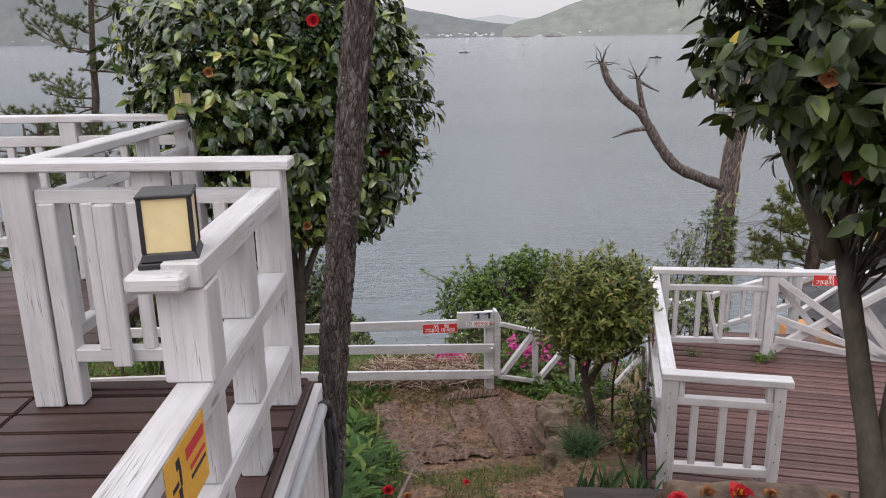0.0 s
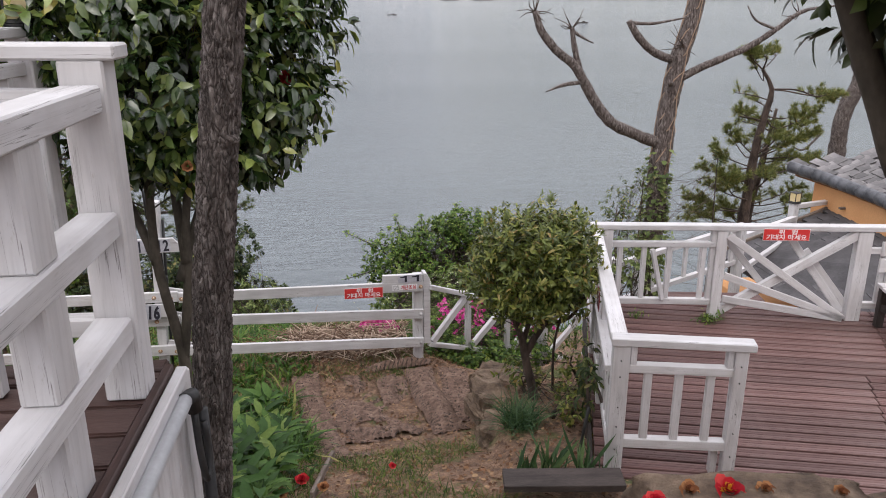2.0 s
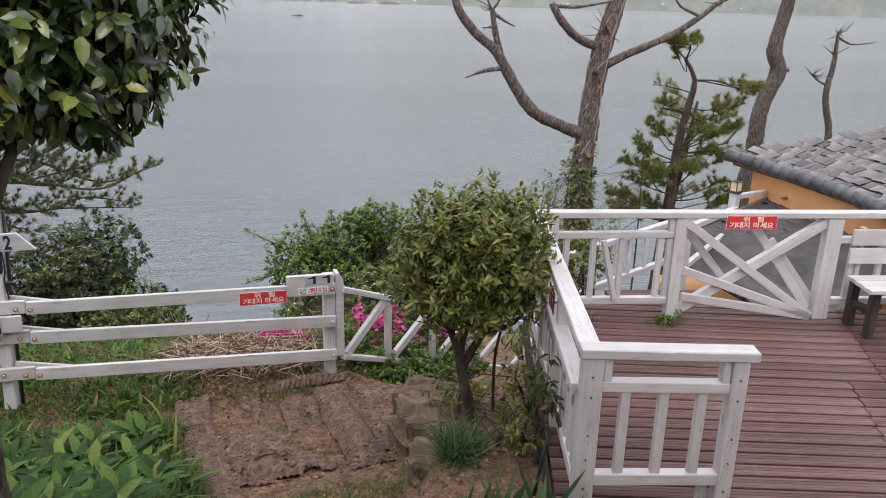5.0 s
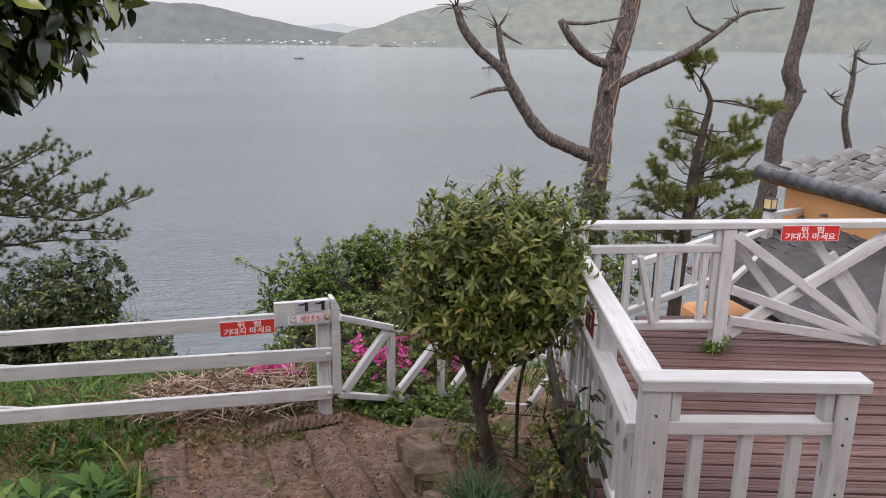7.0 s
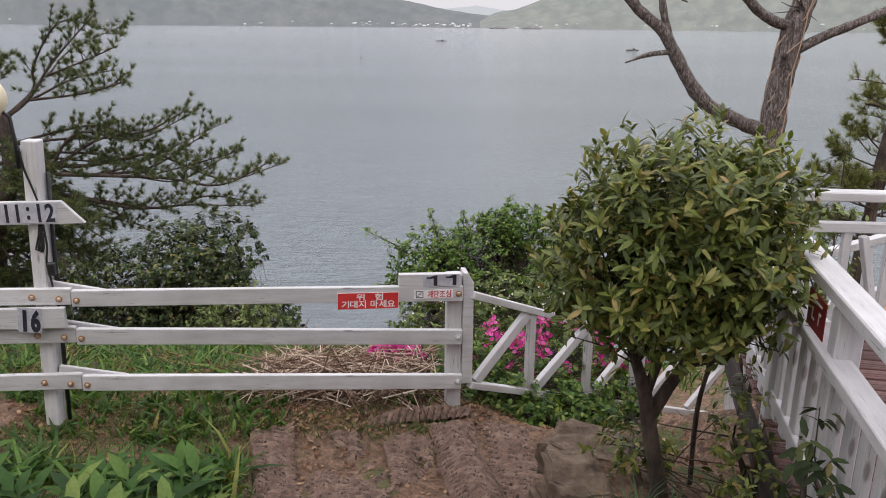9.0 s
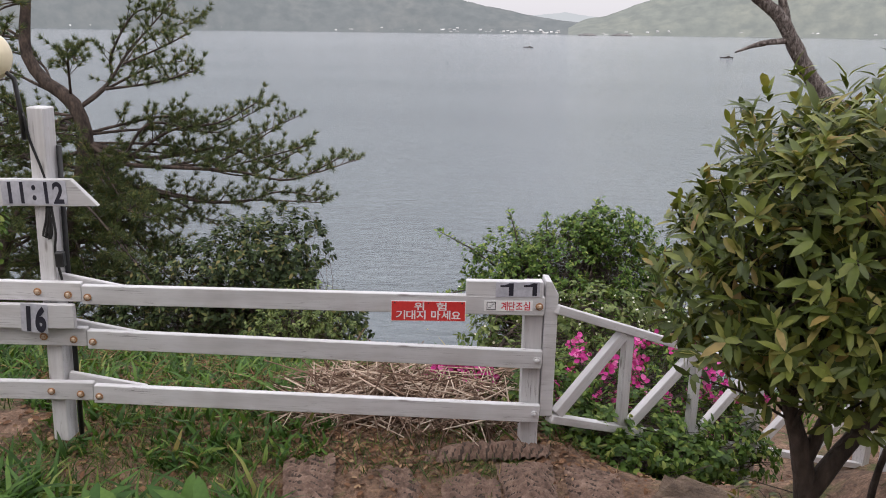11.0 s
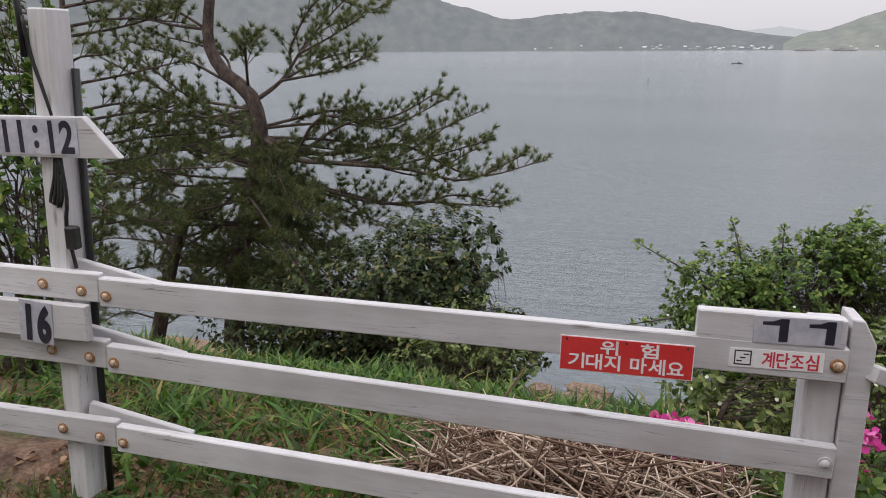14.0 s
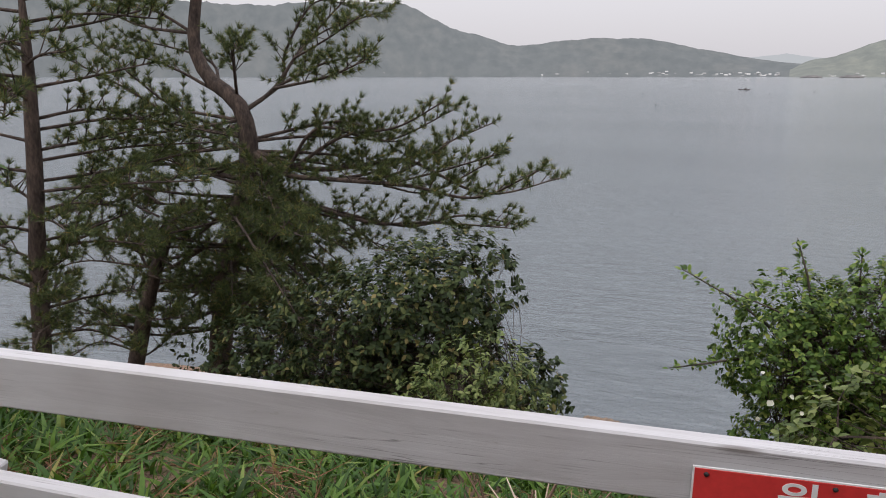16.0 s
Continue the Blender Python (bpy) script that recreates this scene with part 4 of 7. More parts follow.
def strap(length, width, bend):
    """A long narrow blade that stands up along +z and bows over to +x."""
    V, F = [], []
    for i, t in enumerate((0, 0.35, 0.7)):
        x, z, w = bend * length * t * t, length * t * (1 - 0.28 * bend * t), width * (0.75, 1.0, 0.8)[i] / 2
        V += [(x, -w, z), (x, w, z)]
    V.append((bend * length, 0, length * (1 - 0.28 * bend) * 0.97))
    F = [(0, 2, 1), (1, 2, 3), (2, 4, 3), (3, 4, 5), (4, 6, 5)]
    return np.array(V, float), np.array(F, int)


def spread(tpl, pos, xdir, up, scale):
    """Copies of a template, each with its own place, direction, face and size, as arrays."""
    V, F = tpl
    x = xdir / np.linalg.norm(xdir, axis=1, keepdims=True)
    z = up - x * (up * x).sum(1, keepdims=True)
    z = z / (np.linalg.norm(z, axis=1, keepdims=True) + 1e-9)
    y = np.cross(z, x)
    out = pos[:, None, :] + scale[:, None, None] * (V[None, :, 0, None] * x[:, None, :] + V[None, :, 1, None] * y[:, None, :] + V[None, :, 2, None] * z[:, None, :])
    faces = F[None] + (np.arange(len(pos)) * len(V))[:, None, None]
    return out.reshape(-1, 3), faces.reshape(-1, F.shape[1])


def join(chunks):
    vs, fs, k = [], [], 0
    for v, f in chunks:
        vs.append(v)
        fs.append(f + k)
        k += len(v)
    return np.concatenate(vs), np.concatenate(fs)


def unit(rng, n):
    v = rng.normal(size=(n, 3))
    return v / np.linalg.norm(v, axis=1, keepdims=True)


def lumps(rng, d, amount):
    """Uneven outline: a smooth function of direction."""
    out = np.zeros(len(d))
    for f in (2.0, 3.7, 6.5):
        k = rng.normal(size=3) * f
        out += np.sin(d @ k + rng.uniform(0, 6)) / f ** 0.6
    return 1 + amount * out


def crown(rng, balls, sprigs, leaves, length, width, bend=0.25, droop=0.2, uneven=0.16, inner=0.55, ring=0.6):
    """Leaves in sprigs over a crown made of ellipsoids (centre, radii). Gives the arrays and the sprigs' places."""
    vol = np.array([b[1][0] * b[1][1] + b[1][2] * b[1][0] for b in balls])
    chunks, tips = [], []
    for (c, r), share in zip(balls, vol / vol.sum()):
        n = max(6, int(sprigs * share))
        d = unit(rng, n)
        rad = np.where(rng.random(n) < 0.75, rng.uniform(0.86, 1.04, n), rng.uniform(inner, 0.9, n)) * lumps(rng, d, uneven)
        p = np.array(c) + d * np.array(r) * rad[:, None]
        out = d + rng.normal(size=(n, 3)) * 0.35 + np.array([0, 0, 0.35])
        out /= np.linalg.norm(out, axis=1, keepdims=True)
        tips.append(p)
        k = leaves
        P = np.repeat(p, k, 0) - np.repeat(out, k, 0) * (rng.random((n * k, 1)) * length * 1.1)
        side = unit(rng, n * k)
        O = np.repeat(out, k, 0)
        side -= O * (side * O).sum(1, keepdims=True)
        side /= np.linalg.norm(side, axis=1, keepdims=True) + 1e-9
        x = O * (1 - ring) + side * ring + np.array([0, 0, -droop])
        up = O + np.array([0, 0, 0.8]) + rng.normal(size=(n * k, 3)) * 0.3
        s = rng.uniform(0.65, 1.15, n * k)
        chunks.append(spread(blade(length, width, bend), P, x, up, s))
    v, f = join(chunks)
    return v, f, np.concatenate(tips)


def twigs(rng, root, tips, count, r, material, parent, label=""):
    """Fine branches from points of the limbs out to some of the sprigs, as one mesh."""
    pick = rng.choice(len(tips), min(count, len(tips)), replace=False)
    chunks = []
    for i in pick:
        b = tips[i]
        a = root[int(rng.integers(len(root)))]
        m = (a + b) / 2 + rng.normal(size=3) * 0.06 * np.linalg.norm(b - a)
        P = np.array([a, m, b])
        V = []
        for p, rr in zip(P, (r, r * 0.7, r * 0.35)):
            for k in range(3):
                ang = 2.1 * k
                V.append(p + rr * np.array([math.cos(ang), math.sin(ang) * 0.7, math.sin(ang) * 0.7]))
        F = []
        for j in range(2):
            for k in range(3):
                q, w = j * 3 + k, j * 3 + (k + 1) % 3
                F += [(q, w, w + 3), (q, w + 3, q + 3)]
        chunks.append((np.array(V), np.array(F)))
    v, f = join(chunks)
    return tagged(quick("twig_mass", v, f, material, parent, label), kind="stuff")


def bark_material(title="plated_grey_bark", scale=36):
    m, n, l, b = nt(title)
    v = coord(n, l, (1, 1, 0.27))
    vo = n.new("ShaderNodeTexVoronoi")
    vo.feature = "DISTANCE_TO_EDGE"
    vo.inputs["Scale"].default_value = scale
    warp = n.new("ShaderNodeVectorMath")
    nz = n.new("ShaderNodeTexNoise")
    nz.inputs["Scale"].default_value = 20
    l.new(v, nz.inputs["Vector"])
    sc = n.new("ShaderNodeVectorMath")
    sc.operation, sc.inputs[3].default_value = "SCALE", 0.11
    l.new(nz.outputs[1], sc.inputs[0])
    l.new(v, warp.inputs[0])
    l.new(sc.outputs[0], warp.inputs[1])
    l.new(warp.outputs[0], vo.inputs["Vector"])
    col = ramp(n, l, noise_node(n, l, v, 26, 7, 0.7), [(0.3, (0.058, 0.047, 0.042)), (0.5, (0.140, 0.117, 0.107)), (0.72, (0.33, 0.298, 0.282))])
    crack = ramp(n, l, vo.outputs[0], [(0.0, (0.25, 0.21, 0.2)), (0.12, (1, 1, 1))])
    col = mixc(n, l, 1.0, col, crack, "MULTIPLY")
    l.new(col, b.inputs["Base Color"])
    b.inputs["Roughness"].default_value = 0.95
    bp = n.new("ShaderNodeBump")
    bp.inputs["Strength"].default_value, bp.inputs["Distance"].default_value = 1.0, 0.012
    h = n.new("ShaderNodeMath")
    h.operation = "MULTIPLY_ADD"
    h.inputs[1].default_value = 3.0
    l.new(vo.outputs[0], h.inputs[0])
    l.new(noise_node(n, l, v, 70, 6, 0.7), h.inputs[2])
    l.new(h.outputs[0], bp.inputs["Height"])
    l.new(bp.outputs[0], b.inputs["Normal"])
    return m


BARK = bark_material()
BARK_DEAD = bark_material("plated_dead_bark", 20)
BARK_PALE = surf("pale_dead_bark", [(0.3, (0.062, 0.047, 0.042)), (0.5, (0.172, 0.133, 0.119)), (0.72, (0.312, 0.259, 0.238))], 0.09, (1, 1, 0.4), 40, 0.6, 0.95, 1.0, 0.03)
BARK_DARK = surf("dark_pine_bark", [(0.3, (0.026, 0.020, 0.017)), (0.7, (0.111, 0.081, 0.066))], 0.1, (1, 1, 0.4), 40, 0.5, 0.95, 0.8, 0.02)
STEM = surf("smooth_grey_stem", [(0.3, (0.030, 0.026, 0.019)), (0.7, (0.096, 0.081, 0.063))], 0.08, (1, 1, 0.5), 60, 0.4, 0.85, 0.4, 0.006)
CAMELLIA = leaf_material("camellia_leaf", [(0.0, (0.013, 0.030, 0.010)), (0.5, (0.040, 0.075, 0.020)), (0.78, (0.125, 0.180, 0.046)), (0.97, (0.28, 0.34, 0.09)), (1.0, (0.504, 0.429, 0.101))], 0.14, 0.14, 1.4)
OSMANTHUS = leaf_material("osmanthus_leaf", [(0.0, (0.046, 0.066, 0.015)), (0.45, (0.108, 0.142, 0.030)), (0.75, (0.205, 0.235, 0.052)), (0.93, (0.290, 0.270, 0.075)), (1.0, (0.320, 0.215, 0.080))], 0.32, 0.25, 0.6)
SHRUB = leaf_material("fresh_shrub_leaf", [(0.0, (0.031, 0.063, 0.011)), (0.5, (0.077, 0.145, 0.025)), (0.85, (0.155, 0.232, 0.044)), (1.0, (0.267, 0.314, 0.077))], 0.45, 0.3)
DARKLEAF = leaf_material("dark_coast_leaf", [(0.0, (0.016, 0.028, 0.010)), (0.6, (0.043, 0.067, 0.023)), (0.9, (0.096, 0.115, 0.036)), (1.0, (0.191, 0.158, 0.062))], 0.62, 0.15)
PALELEAF = leaf_material("pale_green_leaf", [(0.0, (0.065, 0.102, 0.032)), (0.6, (0.150, 0.198, 0.063)), (1.0, (0.260, 0.300, 0.115))], 0.5, 0.3)
NEEDLE = leaf_material("pine_needle", [(0.0, (0.034, 0.056, 0.025)), (0.55, (0.080, 0.110, 0.042)), (0.9, (0.155, 0.182, 0.060)), (1.0, (0.30, 0.21, 0.074))], 0.5, 0.28)
NEEDLE_PALE = leaf_material("young_pine_needle", [(0.0, (0.06, 0.08, 0.028)), (0.55, (0.15, 0.18, 0.05)), (0.9, (0.26, 0.27, 0.09)), (1.0, (0.34, 0.25, 0.10))], 0.5, 0.2)
CAMELLIA_DARK = leaf_material("dark_camellia_leaf", [(0.0, (0.012, 0.021, 0.006)), (0.5, (0.027, 0.045, 0.011)), (0.82, (0.058, 0.084, 0.020)), (0.97, (0.10, 0.14, 0.038)), (0.99, (0.16, 0.19, 0.06)), (1.0, (0.45, 0.32, 0.03))], 0.26, 0.10, 0.6)
GRASS = leaf_material("lush_grass", [(0.0, (0.020, 0.046, 0.008)), (0.5, (0.056, 0.112, 0.016)), (0.85, (0.118, 0.185, 0.031)), (0.96, (0.193, 0.217, 0.055)), (1.0, (0.340, 0.237, 0.094))], 0.45, 0.3)
IRIS = leaf_material("iris_blade", [(0.0, (0.026, 0.062, 0.026)), (0.6, (0.065, 0.125, 0.054)), (1.0, (0.130, 0.200, 0.084))], 0.45, 0.25)
LILYLEAF = leaf_material("lily_leaf", [(0.0, (0.024, 0.060, 0.010)), (0.5, (0.062, 0.140, 0.022)), (0.85, (0.125, 0.225, 0.040)), (0.97, (0.205, 0.275, 0.066)), (1.0, (0.312, 0.246, 0.082))], 0.38, 0.3)
BROADLEAF = leaf_material("broad_rosette_leaf", [(0.0, (0.018, 0.046, 0.010)), (0.5, (0.045, 0.105, 0.020)), (0.85, (0.090, 0.170, 0.032)), (1.0, (0.17, 0.23, 0.055))], 0.5, 0.22, 0.4)
STRAW = leaf_material("dry_straw", [(0.0, (0.080, 0.048, 0.034)), (0.4, (0.22, 0.145, 0.105)), (0.75, (0.48, 0.365, 0.285)), (1.0, (0.70, 0.58, 0.475))], 0.85, 0.05, 0.2)
DEADLEAF = leaf_material("fallen_leaf", [(0.0, (0.078, 0.042, 0.026)), (0.6, (0.208, 0.111, 0.065)), (1.0, (0.390, 0.260, 0.156))], 0.8, 0.05, 0.2)
PINK = leaf_material("pink_azalea_petal", [(0.0, (0.42, 0.03, 0.20)), (0.5, (0.62, 0.07, 0.34)), (1.0, (0.78, 0.24, 0.52))], 0.6, 0.3, 0.2)
BLOSSOM = leaf_material("white_blossom", [(0.0, (0.6, 0.6, 0.5)), (1.0, (0.8, 0.8, 0.74))], 0.6, 0.3, 0.2)
PETAL_RED = leaf_material("red_camellia_petal", [(0.0, (0.30, 0.008, 0.02)), (0.6, (0.52, 0.02, 0.035)), (1.0, (0.66, 0.07, 0.07))], 0.5, 0.25, 0.3)
PETAL_OLD = leaf_material("withered_petal", [(0.0, (0.14, 0.05, 0.025)), (0.6, (0.30, 0.13, 0.06)), (1.0, (0.48, 0.24, 0.11))], 0.8, 0.15, 0.2)
STAMEN = leaf_material("yellow_stamen", [(0.0, (0.62, 0.30, 0.03)), (1.0, (0.75, 0.45, 0.06))], 0.6, 0.2, 0.2)


def bloom(name, p, size, facing, material, parent=None, rng=None, rings=3, label="", heart=True):
    """A double camellia flower: rings of cupped petals; with its yellow heart when it stands alone."""
    rng = rng or np.random.default_rng(1)
    f = np.array(facing, float)
    f /= np.linalg.norm(f)
    a = np.cross(f, [0.3, 0.2, 0.9])
    a /= np.linalg.norm(a)
    b = np.cross(f, a)
    chunks = []
    for k in range(rings):
        n = 7 - k
        ang = np.arange(n) * 2 * math.pi / n + k * 0.5 + rng.uniform(0, 0.3, n)
        lift = 0.25 + 0.45 * k
        x = np.cos(ang)[:, None] * a + np.sin(ang)[:, None] * b + f * lift
        P = np.tile(np.array(p, float), (n, 1)) + f * size * 0.05 * k
        up = np.tile(f, (n, 1)) - 0.4 * x
        chunks.append(spread(blade(size * (0.55 - 0.11 * k), size * (0.44 - 0.08 * k), -0.25, 0.3, 0.55), P, x, up, rng.uniform(0.85, 1.1, n)))
    v, fc = join(chunks)
    ob = quick(name, v, fc, material, parent, label)
    return ob


# ---- needle trees ----
def needle_tree(name, base, trunk, limbs, label, seed, eye=(0.2, 6.4, -0.9), tuft=0.15, per=34, step=0.075, twig=0.6, bark=None, depth=0.10, first=0.25, width=0.0075, extra=1, needle=None):
    """A pine: a tapered trunk, limbs with side twigs, and needle tufts along the outer twigs.
    trunk: (points, radii); limbs: lists of (points, radius at the root)."""
    rng = np.random.default_rng(seed)
    bark = bark or BARK_DARK
    tree = thing(name, base, label, "tree")
    pts, rad = smooth_path(*trunk, 0.25)
    tube("trunk", pts, rad, bark, tree, seg=10, rough=0.06, seed=seed)
    tw, tf = [], []
    eye = np.array(eye)
    for li, (lp, r0) in enumerate(limbs):
        for rep in range(extra):
            k = 1 + rng.uniform(-depth, depth) * (1 if rep == 0 else 1.6)
            L = np.array(lp, float)
            n = len(L)
            ramp_k = 1 + (k - 1) * np.linspace(0, 1, n)
            L = eye + (L - eye) * ramp_k[:, None]
            if rep:
                L[1:] += rng.normal(size=(n - 1, 3)) * np.array([0.25, 0.3, 0.18])
            P, R = smooth_path(L, list(np.linspace(r0 * 0.62, 0.008, n)), 0.10)
            tube("limb", P, R, bark, tree, seg=6, rough=0.08, seed=seed + li)
            P = np.array([tuple(p) for p in P])
            m = len(P)
            s = np.concatenate([[0], np.cumsum(np.linalg.norm(np.diff(P, axis=0), axis=1))])
            total, at = s[-1], first * s[-1]
            while at < total:
                i = min(int(np.searchsorted(s, at)), m - 1)
                d = P[min(i + 1, m - 1)] - P[max(i - 1, 0)]
                d /= np.linalg.norm(d) + 1e-9
                sd = np.cross(d, [0, 0, 1]) * rng.choice([-1, 1]) + rng.normal(size=3) * 0.5 + d * 0.7 + np.array([0, 0, 0.25])
                sd /= np.linalg.norm(sd)
                ln = twig * rng.uniform(0.35, 1.0) * (1 - 0.45 * at / total)
                q = P[i]
                e = q + sd * ln + np.array([0, 0, 0.28 * ln])
                tw.append((q, e))
                for t in np.arange(0.45, 1.01, 0.10 / max(ln, 0.1)):
                    tf.append((q + (e - q) * t, sd))
                at += step * rng.uniform(0.6, 1.4)
            tf.append((P[-1], P[-1] - P[-2]))
    C = np.array([t[0] for t in tf])
    D = np.array([t[1] for t in tf])
    D = D / (np.linalg.norm(D, axis=1, keepdims=True) + 1e-9)
    n = len(C)
    O = np.repeat(D, per, 0) * 0.75 + unit(rng, n * per) * 0.85 + np.array([0, 0, 0.28])
    P = np.repeat(C, per, 0) + unit(rng, n * per) * 0.018
    V = np.array([(0, -width / 2, 0), (0, width / 2, 0), (tuft, 0, 0)])
    F = np.array([(0, 1, 2)])
    v, f = spread((V, F), P, O, unit(rng, n * per), rng.uniform(0.6, 1.1, n * per))
    tagged(quick("needles", v, f, needle or NEEDLE, tree, "dark green needle tufts"), kind="stuff")
    A = np.array([t[0] for t in tw])
    B = np.array([t[1] for t in tw])
    d = B - A
    ln = np.linalg.norm(d, axis=1)
    V = np.array([(0, -0.009, 0), (0, 0.009, 0.0), (0, 0, 0.012), (1, -0.003, 0), (1, 0.003, 0), (1, 0, 0.004)], float)
    F = np.array([(0, 1, 4), (0, 4, 3), (1, 2, 5), (1, 5, 4), (2, 0, 3), (2, 3, 5)])
    x = d / ln[:, None]
    z = np.tile([0.1, 0.2, 1.0], (len(x), 1))
    z -= x * (z * x).sum(1, keepdims=True)
    z /= np.linalg.norm(z, axis=1, keepdims=True)
    y = np.cross(z, x)
    out = A[:, None] + V[None, :, 0, None] * d[:, None] + V[None, :, 1, None] * y[:, None] + V[None, :, 2, None] * z[:, None]
    faces = F[None] + (np.arange(len(A)) * 6)[:, None, None]
    tagged(quick("twig_mass", out.reshape(-1, 3), faces.reshape(-1, 3), bark, tree), kind="stuff")
    return tree


def flat(y, *xz):
    return [(x, y, z) for x, z in xz]


PY17 = 17.5
limbs = [
    (flat(PY17, (-6.84, -2.25), (-6.22, -2.6), (-5.39, -2.65), (-4.22, -2.69), (-3.21, -2.81), (-2.31, -2.39)), 0.09),
    (flat(PY17, (-6.22, -2.6), (-5.27, -2.02), (-4.4, -1.86), (-3.71, -1.51)), 0.05),
    (flat(PY17, (-5.39, -2.65), (-4.41, -2.52), (-3.4, -1.93)), 0.05),
    (flat(PY17, (-6.24, -2.97), (-4.81, -3.26), (-3.85, -3.2), (-2.67, -3.21)), 0.06),
    (flat(PY17, (-4.6, -2.7), (-3.7, -2.45), (-2.9, -2.2)), 0.03),
    (flat(PY17, (-6.91, -1.69), (-6.36, -1.33), (-5.92, -0.8), (-5.4, -0.3), (-5.0, 0.05)), 0.06),
    (flat(PY17, (-6.36, -1.33), (-5.53, -0.97), (-4.85, -0.85)), 0.04),
    (flat(PY17, (-6.0, -0.9), (-5.4, -0.62), (-4.9, -0.35)), 0.03),
    (flat(PY17, (-7.69, -0.52), (-8.44, -0.15), (-9.47, 0.06)), 0.05),
    (flat(PY17, (-7.0, -1.42), (-7.02, -0.95), (-7.04, -0.55)), 0.04),
    (flat(PY17, (-6.93, -2.06), (-7.92, -1.9), (-9.04, -1.35), (-10.21, -0.87)), 0.06),
    (flat(PY17, (-7.3, -1.4), (-8.2, -1.0), (-9.3, -0.7)), 0.05),
    (flat(PY17, (-6.87, -2.72), (-7.99, -2.67), (-9.23, -3.13), (-10.56, -3.42)), 0.06),
    (flat(PY17, (-7.73, -3.84), (-8.69, -4.12), (-9.89, -3.8), (-10.97, -4.09)), 0.06),
    (flat(PY17, (-7.1, -3.2), (-6.4, -3.6), (-5.9, -4.2)), 0.05),
    (flat(PY17, (-7.3, -3.8), (-6.6, -4.4), (-6.2, -5.0)), 0.05),
    (flat(PY17, (-6.7, -2.5), (-6.3, -3.1), (-5.5, -3.6)), 0.05),
    (flat(PY17, (-7.4, -4.2), (-8.2, -4.8), (-9.0, -5.2)), 0.05),
    (flat(PY17, (-7.1, -3.0), (-7.8, -3.4), (-8.4, -3.7)), 0.05),
]
lr = random.Random(8)
for k in range(18):
    z = -5.2 + 3.6 * k / 18
    xr = -7.55 + 0.7 * (z + 5.2) / 3 if z < -2.4 else -6.95
    a = lr.uniform(math.pi * 0.75, math.pi * 1.95)
    ln = lr.uniform(0.9, 2.3)
    if math.cos(a) > 0.3:
        ln *= 0.6
    limbs.append(([(xr, PY17, z), (xr + math.cos(a) * ln * 0.5, PY17 + math.sin(a) * ln * 0.5, z + lr.uniform(-0.1, 0.15)), (xr + math.cos(a) * ln, PY17 + math.sin(a) * ln, z + lr.uniform(-0.35, 0.3))], 0.05))
for k in range(22):
    z = -4.9 + 2.9 * k / 22
    xr = -7.55 + 0.7 * (z + 5.2) / 3 if z < -2.4 else -6.95
    a = lr.uniform(-1.0, 0.5)
    ln = lr.uniform(1.0, 2.9)
    limbs.append(([(xr, PY17, z), (xr + math.cos(a) * ln * 0.5, PY17 + math.sin(a) * ln * 0.5, z + lr.uniform(-0.15, 0.10)), (xr + math.cos(a) * ln, PY17 + math.sin(a) * ln, z + lr.uniform(-0.7, 0.0))], 0.05))
for x, z, dx, dz in ((-7.55, 0.3, -0.9, 0.1), (-7.55, 0.1, -0.75, -0.25), (-7.5, 0.9, 0.7, 0.2), (-7.5, 1.3, -1.1, 0.35), (-7.45, 1.7, -0.6, 0.45), (-7.42, 1.9, 0.75, 0.1), (-7.4, 2.4, -0.8, 0.3), (-7.35, 2.8, 0.6, 0.4), (-7.3, 3.1, -0.3, 0.5)):
    limbs.append((flat(PY17, (x, z), (x + dx * 0.55, z + dz * 0.35), (x + dx, z + dz)), 0.04))
g = gz(-7.7, 17.5)
needle_tree("pine_tree", (-7.6, 17.5, g), 
            (([(-7.75, 17.5, g - 0.3), (-7.57, 17.5, -5.39), (-7.28, 17.5, -3.92), (-6.85, 17.5, -2.44), (-6.96, 17.5, -1.6), (-7.42, 17.5, -1.24), (-7.69, 17.5, -0.79), (-7.67, 17.5, -0.3), (-7.56, 17.5, 0.3), (-7.5, 17.5, 1.2), (-7.4, 17.5, 2.2), (-7.3, 17.5, 3.3)]),
             [0.22, 0.19, 0.165, 0.15, 0.125, 0.11, 0.10, 0.09, 0.08, 0.07, 0.055, 0.02]),
            limbs, "crooked coastal pine with spreading dark green limbs", 11, extra=2, per=44, first=0.25, tuft=0.125, width=0.010, step=0.085)
limbs = []
rr = random.Random(3)
for k in range(36):
    z = -4.4 + 0.12 * k
    a = rr.uniform(-0.9, 0.9) if k % 3 else rr.uniform(1.5, 4.7)
    ln = rr.uniform(1.0, 2.0) * (0.75 if z < -2.6 else 1.15)
    dx, dy = math.cos(a) * ln, math.sin(a) * ln
    limbs.append(([(-7.72 + 0.05 * (z + 4), 14.2, z), (-7.7 + dx * 0.5, 14.2 + dy * 0.5, z + 0.12), (-7.7 + dx, 14.2 + dy, z + rr.uniform(-0.15, 0.35))], 0.035))
g = gz(-7.8, 14.2)
needle_tree("pine_tree", (-7.8, 14.2, g), (([(-7.9, 14.2, g - 0.2), (-7.82, 14.2, -4.5), (-7.7, 14.2, -3.2), (-7.6, 14.2, -2.3), (-7.54, 14.2, -1.4), (-7.5, 14.2, -0.6), (-7.5, 14.2, 0.1)]), [0.13, 0.115, 0.10, 0.09, 0.075, 0.05, 0.015]),
            limbs, "slender dark pine trunk with ragged tufts", 12, step=0.085, per=50, width=0.009, tuft=0.11, depth=0.02, first=0.2)
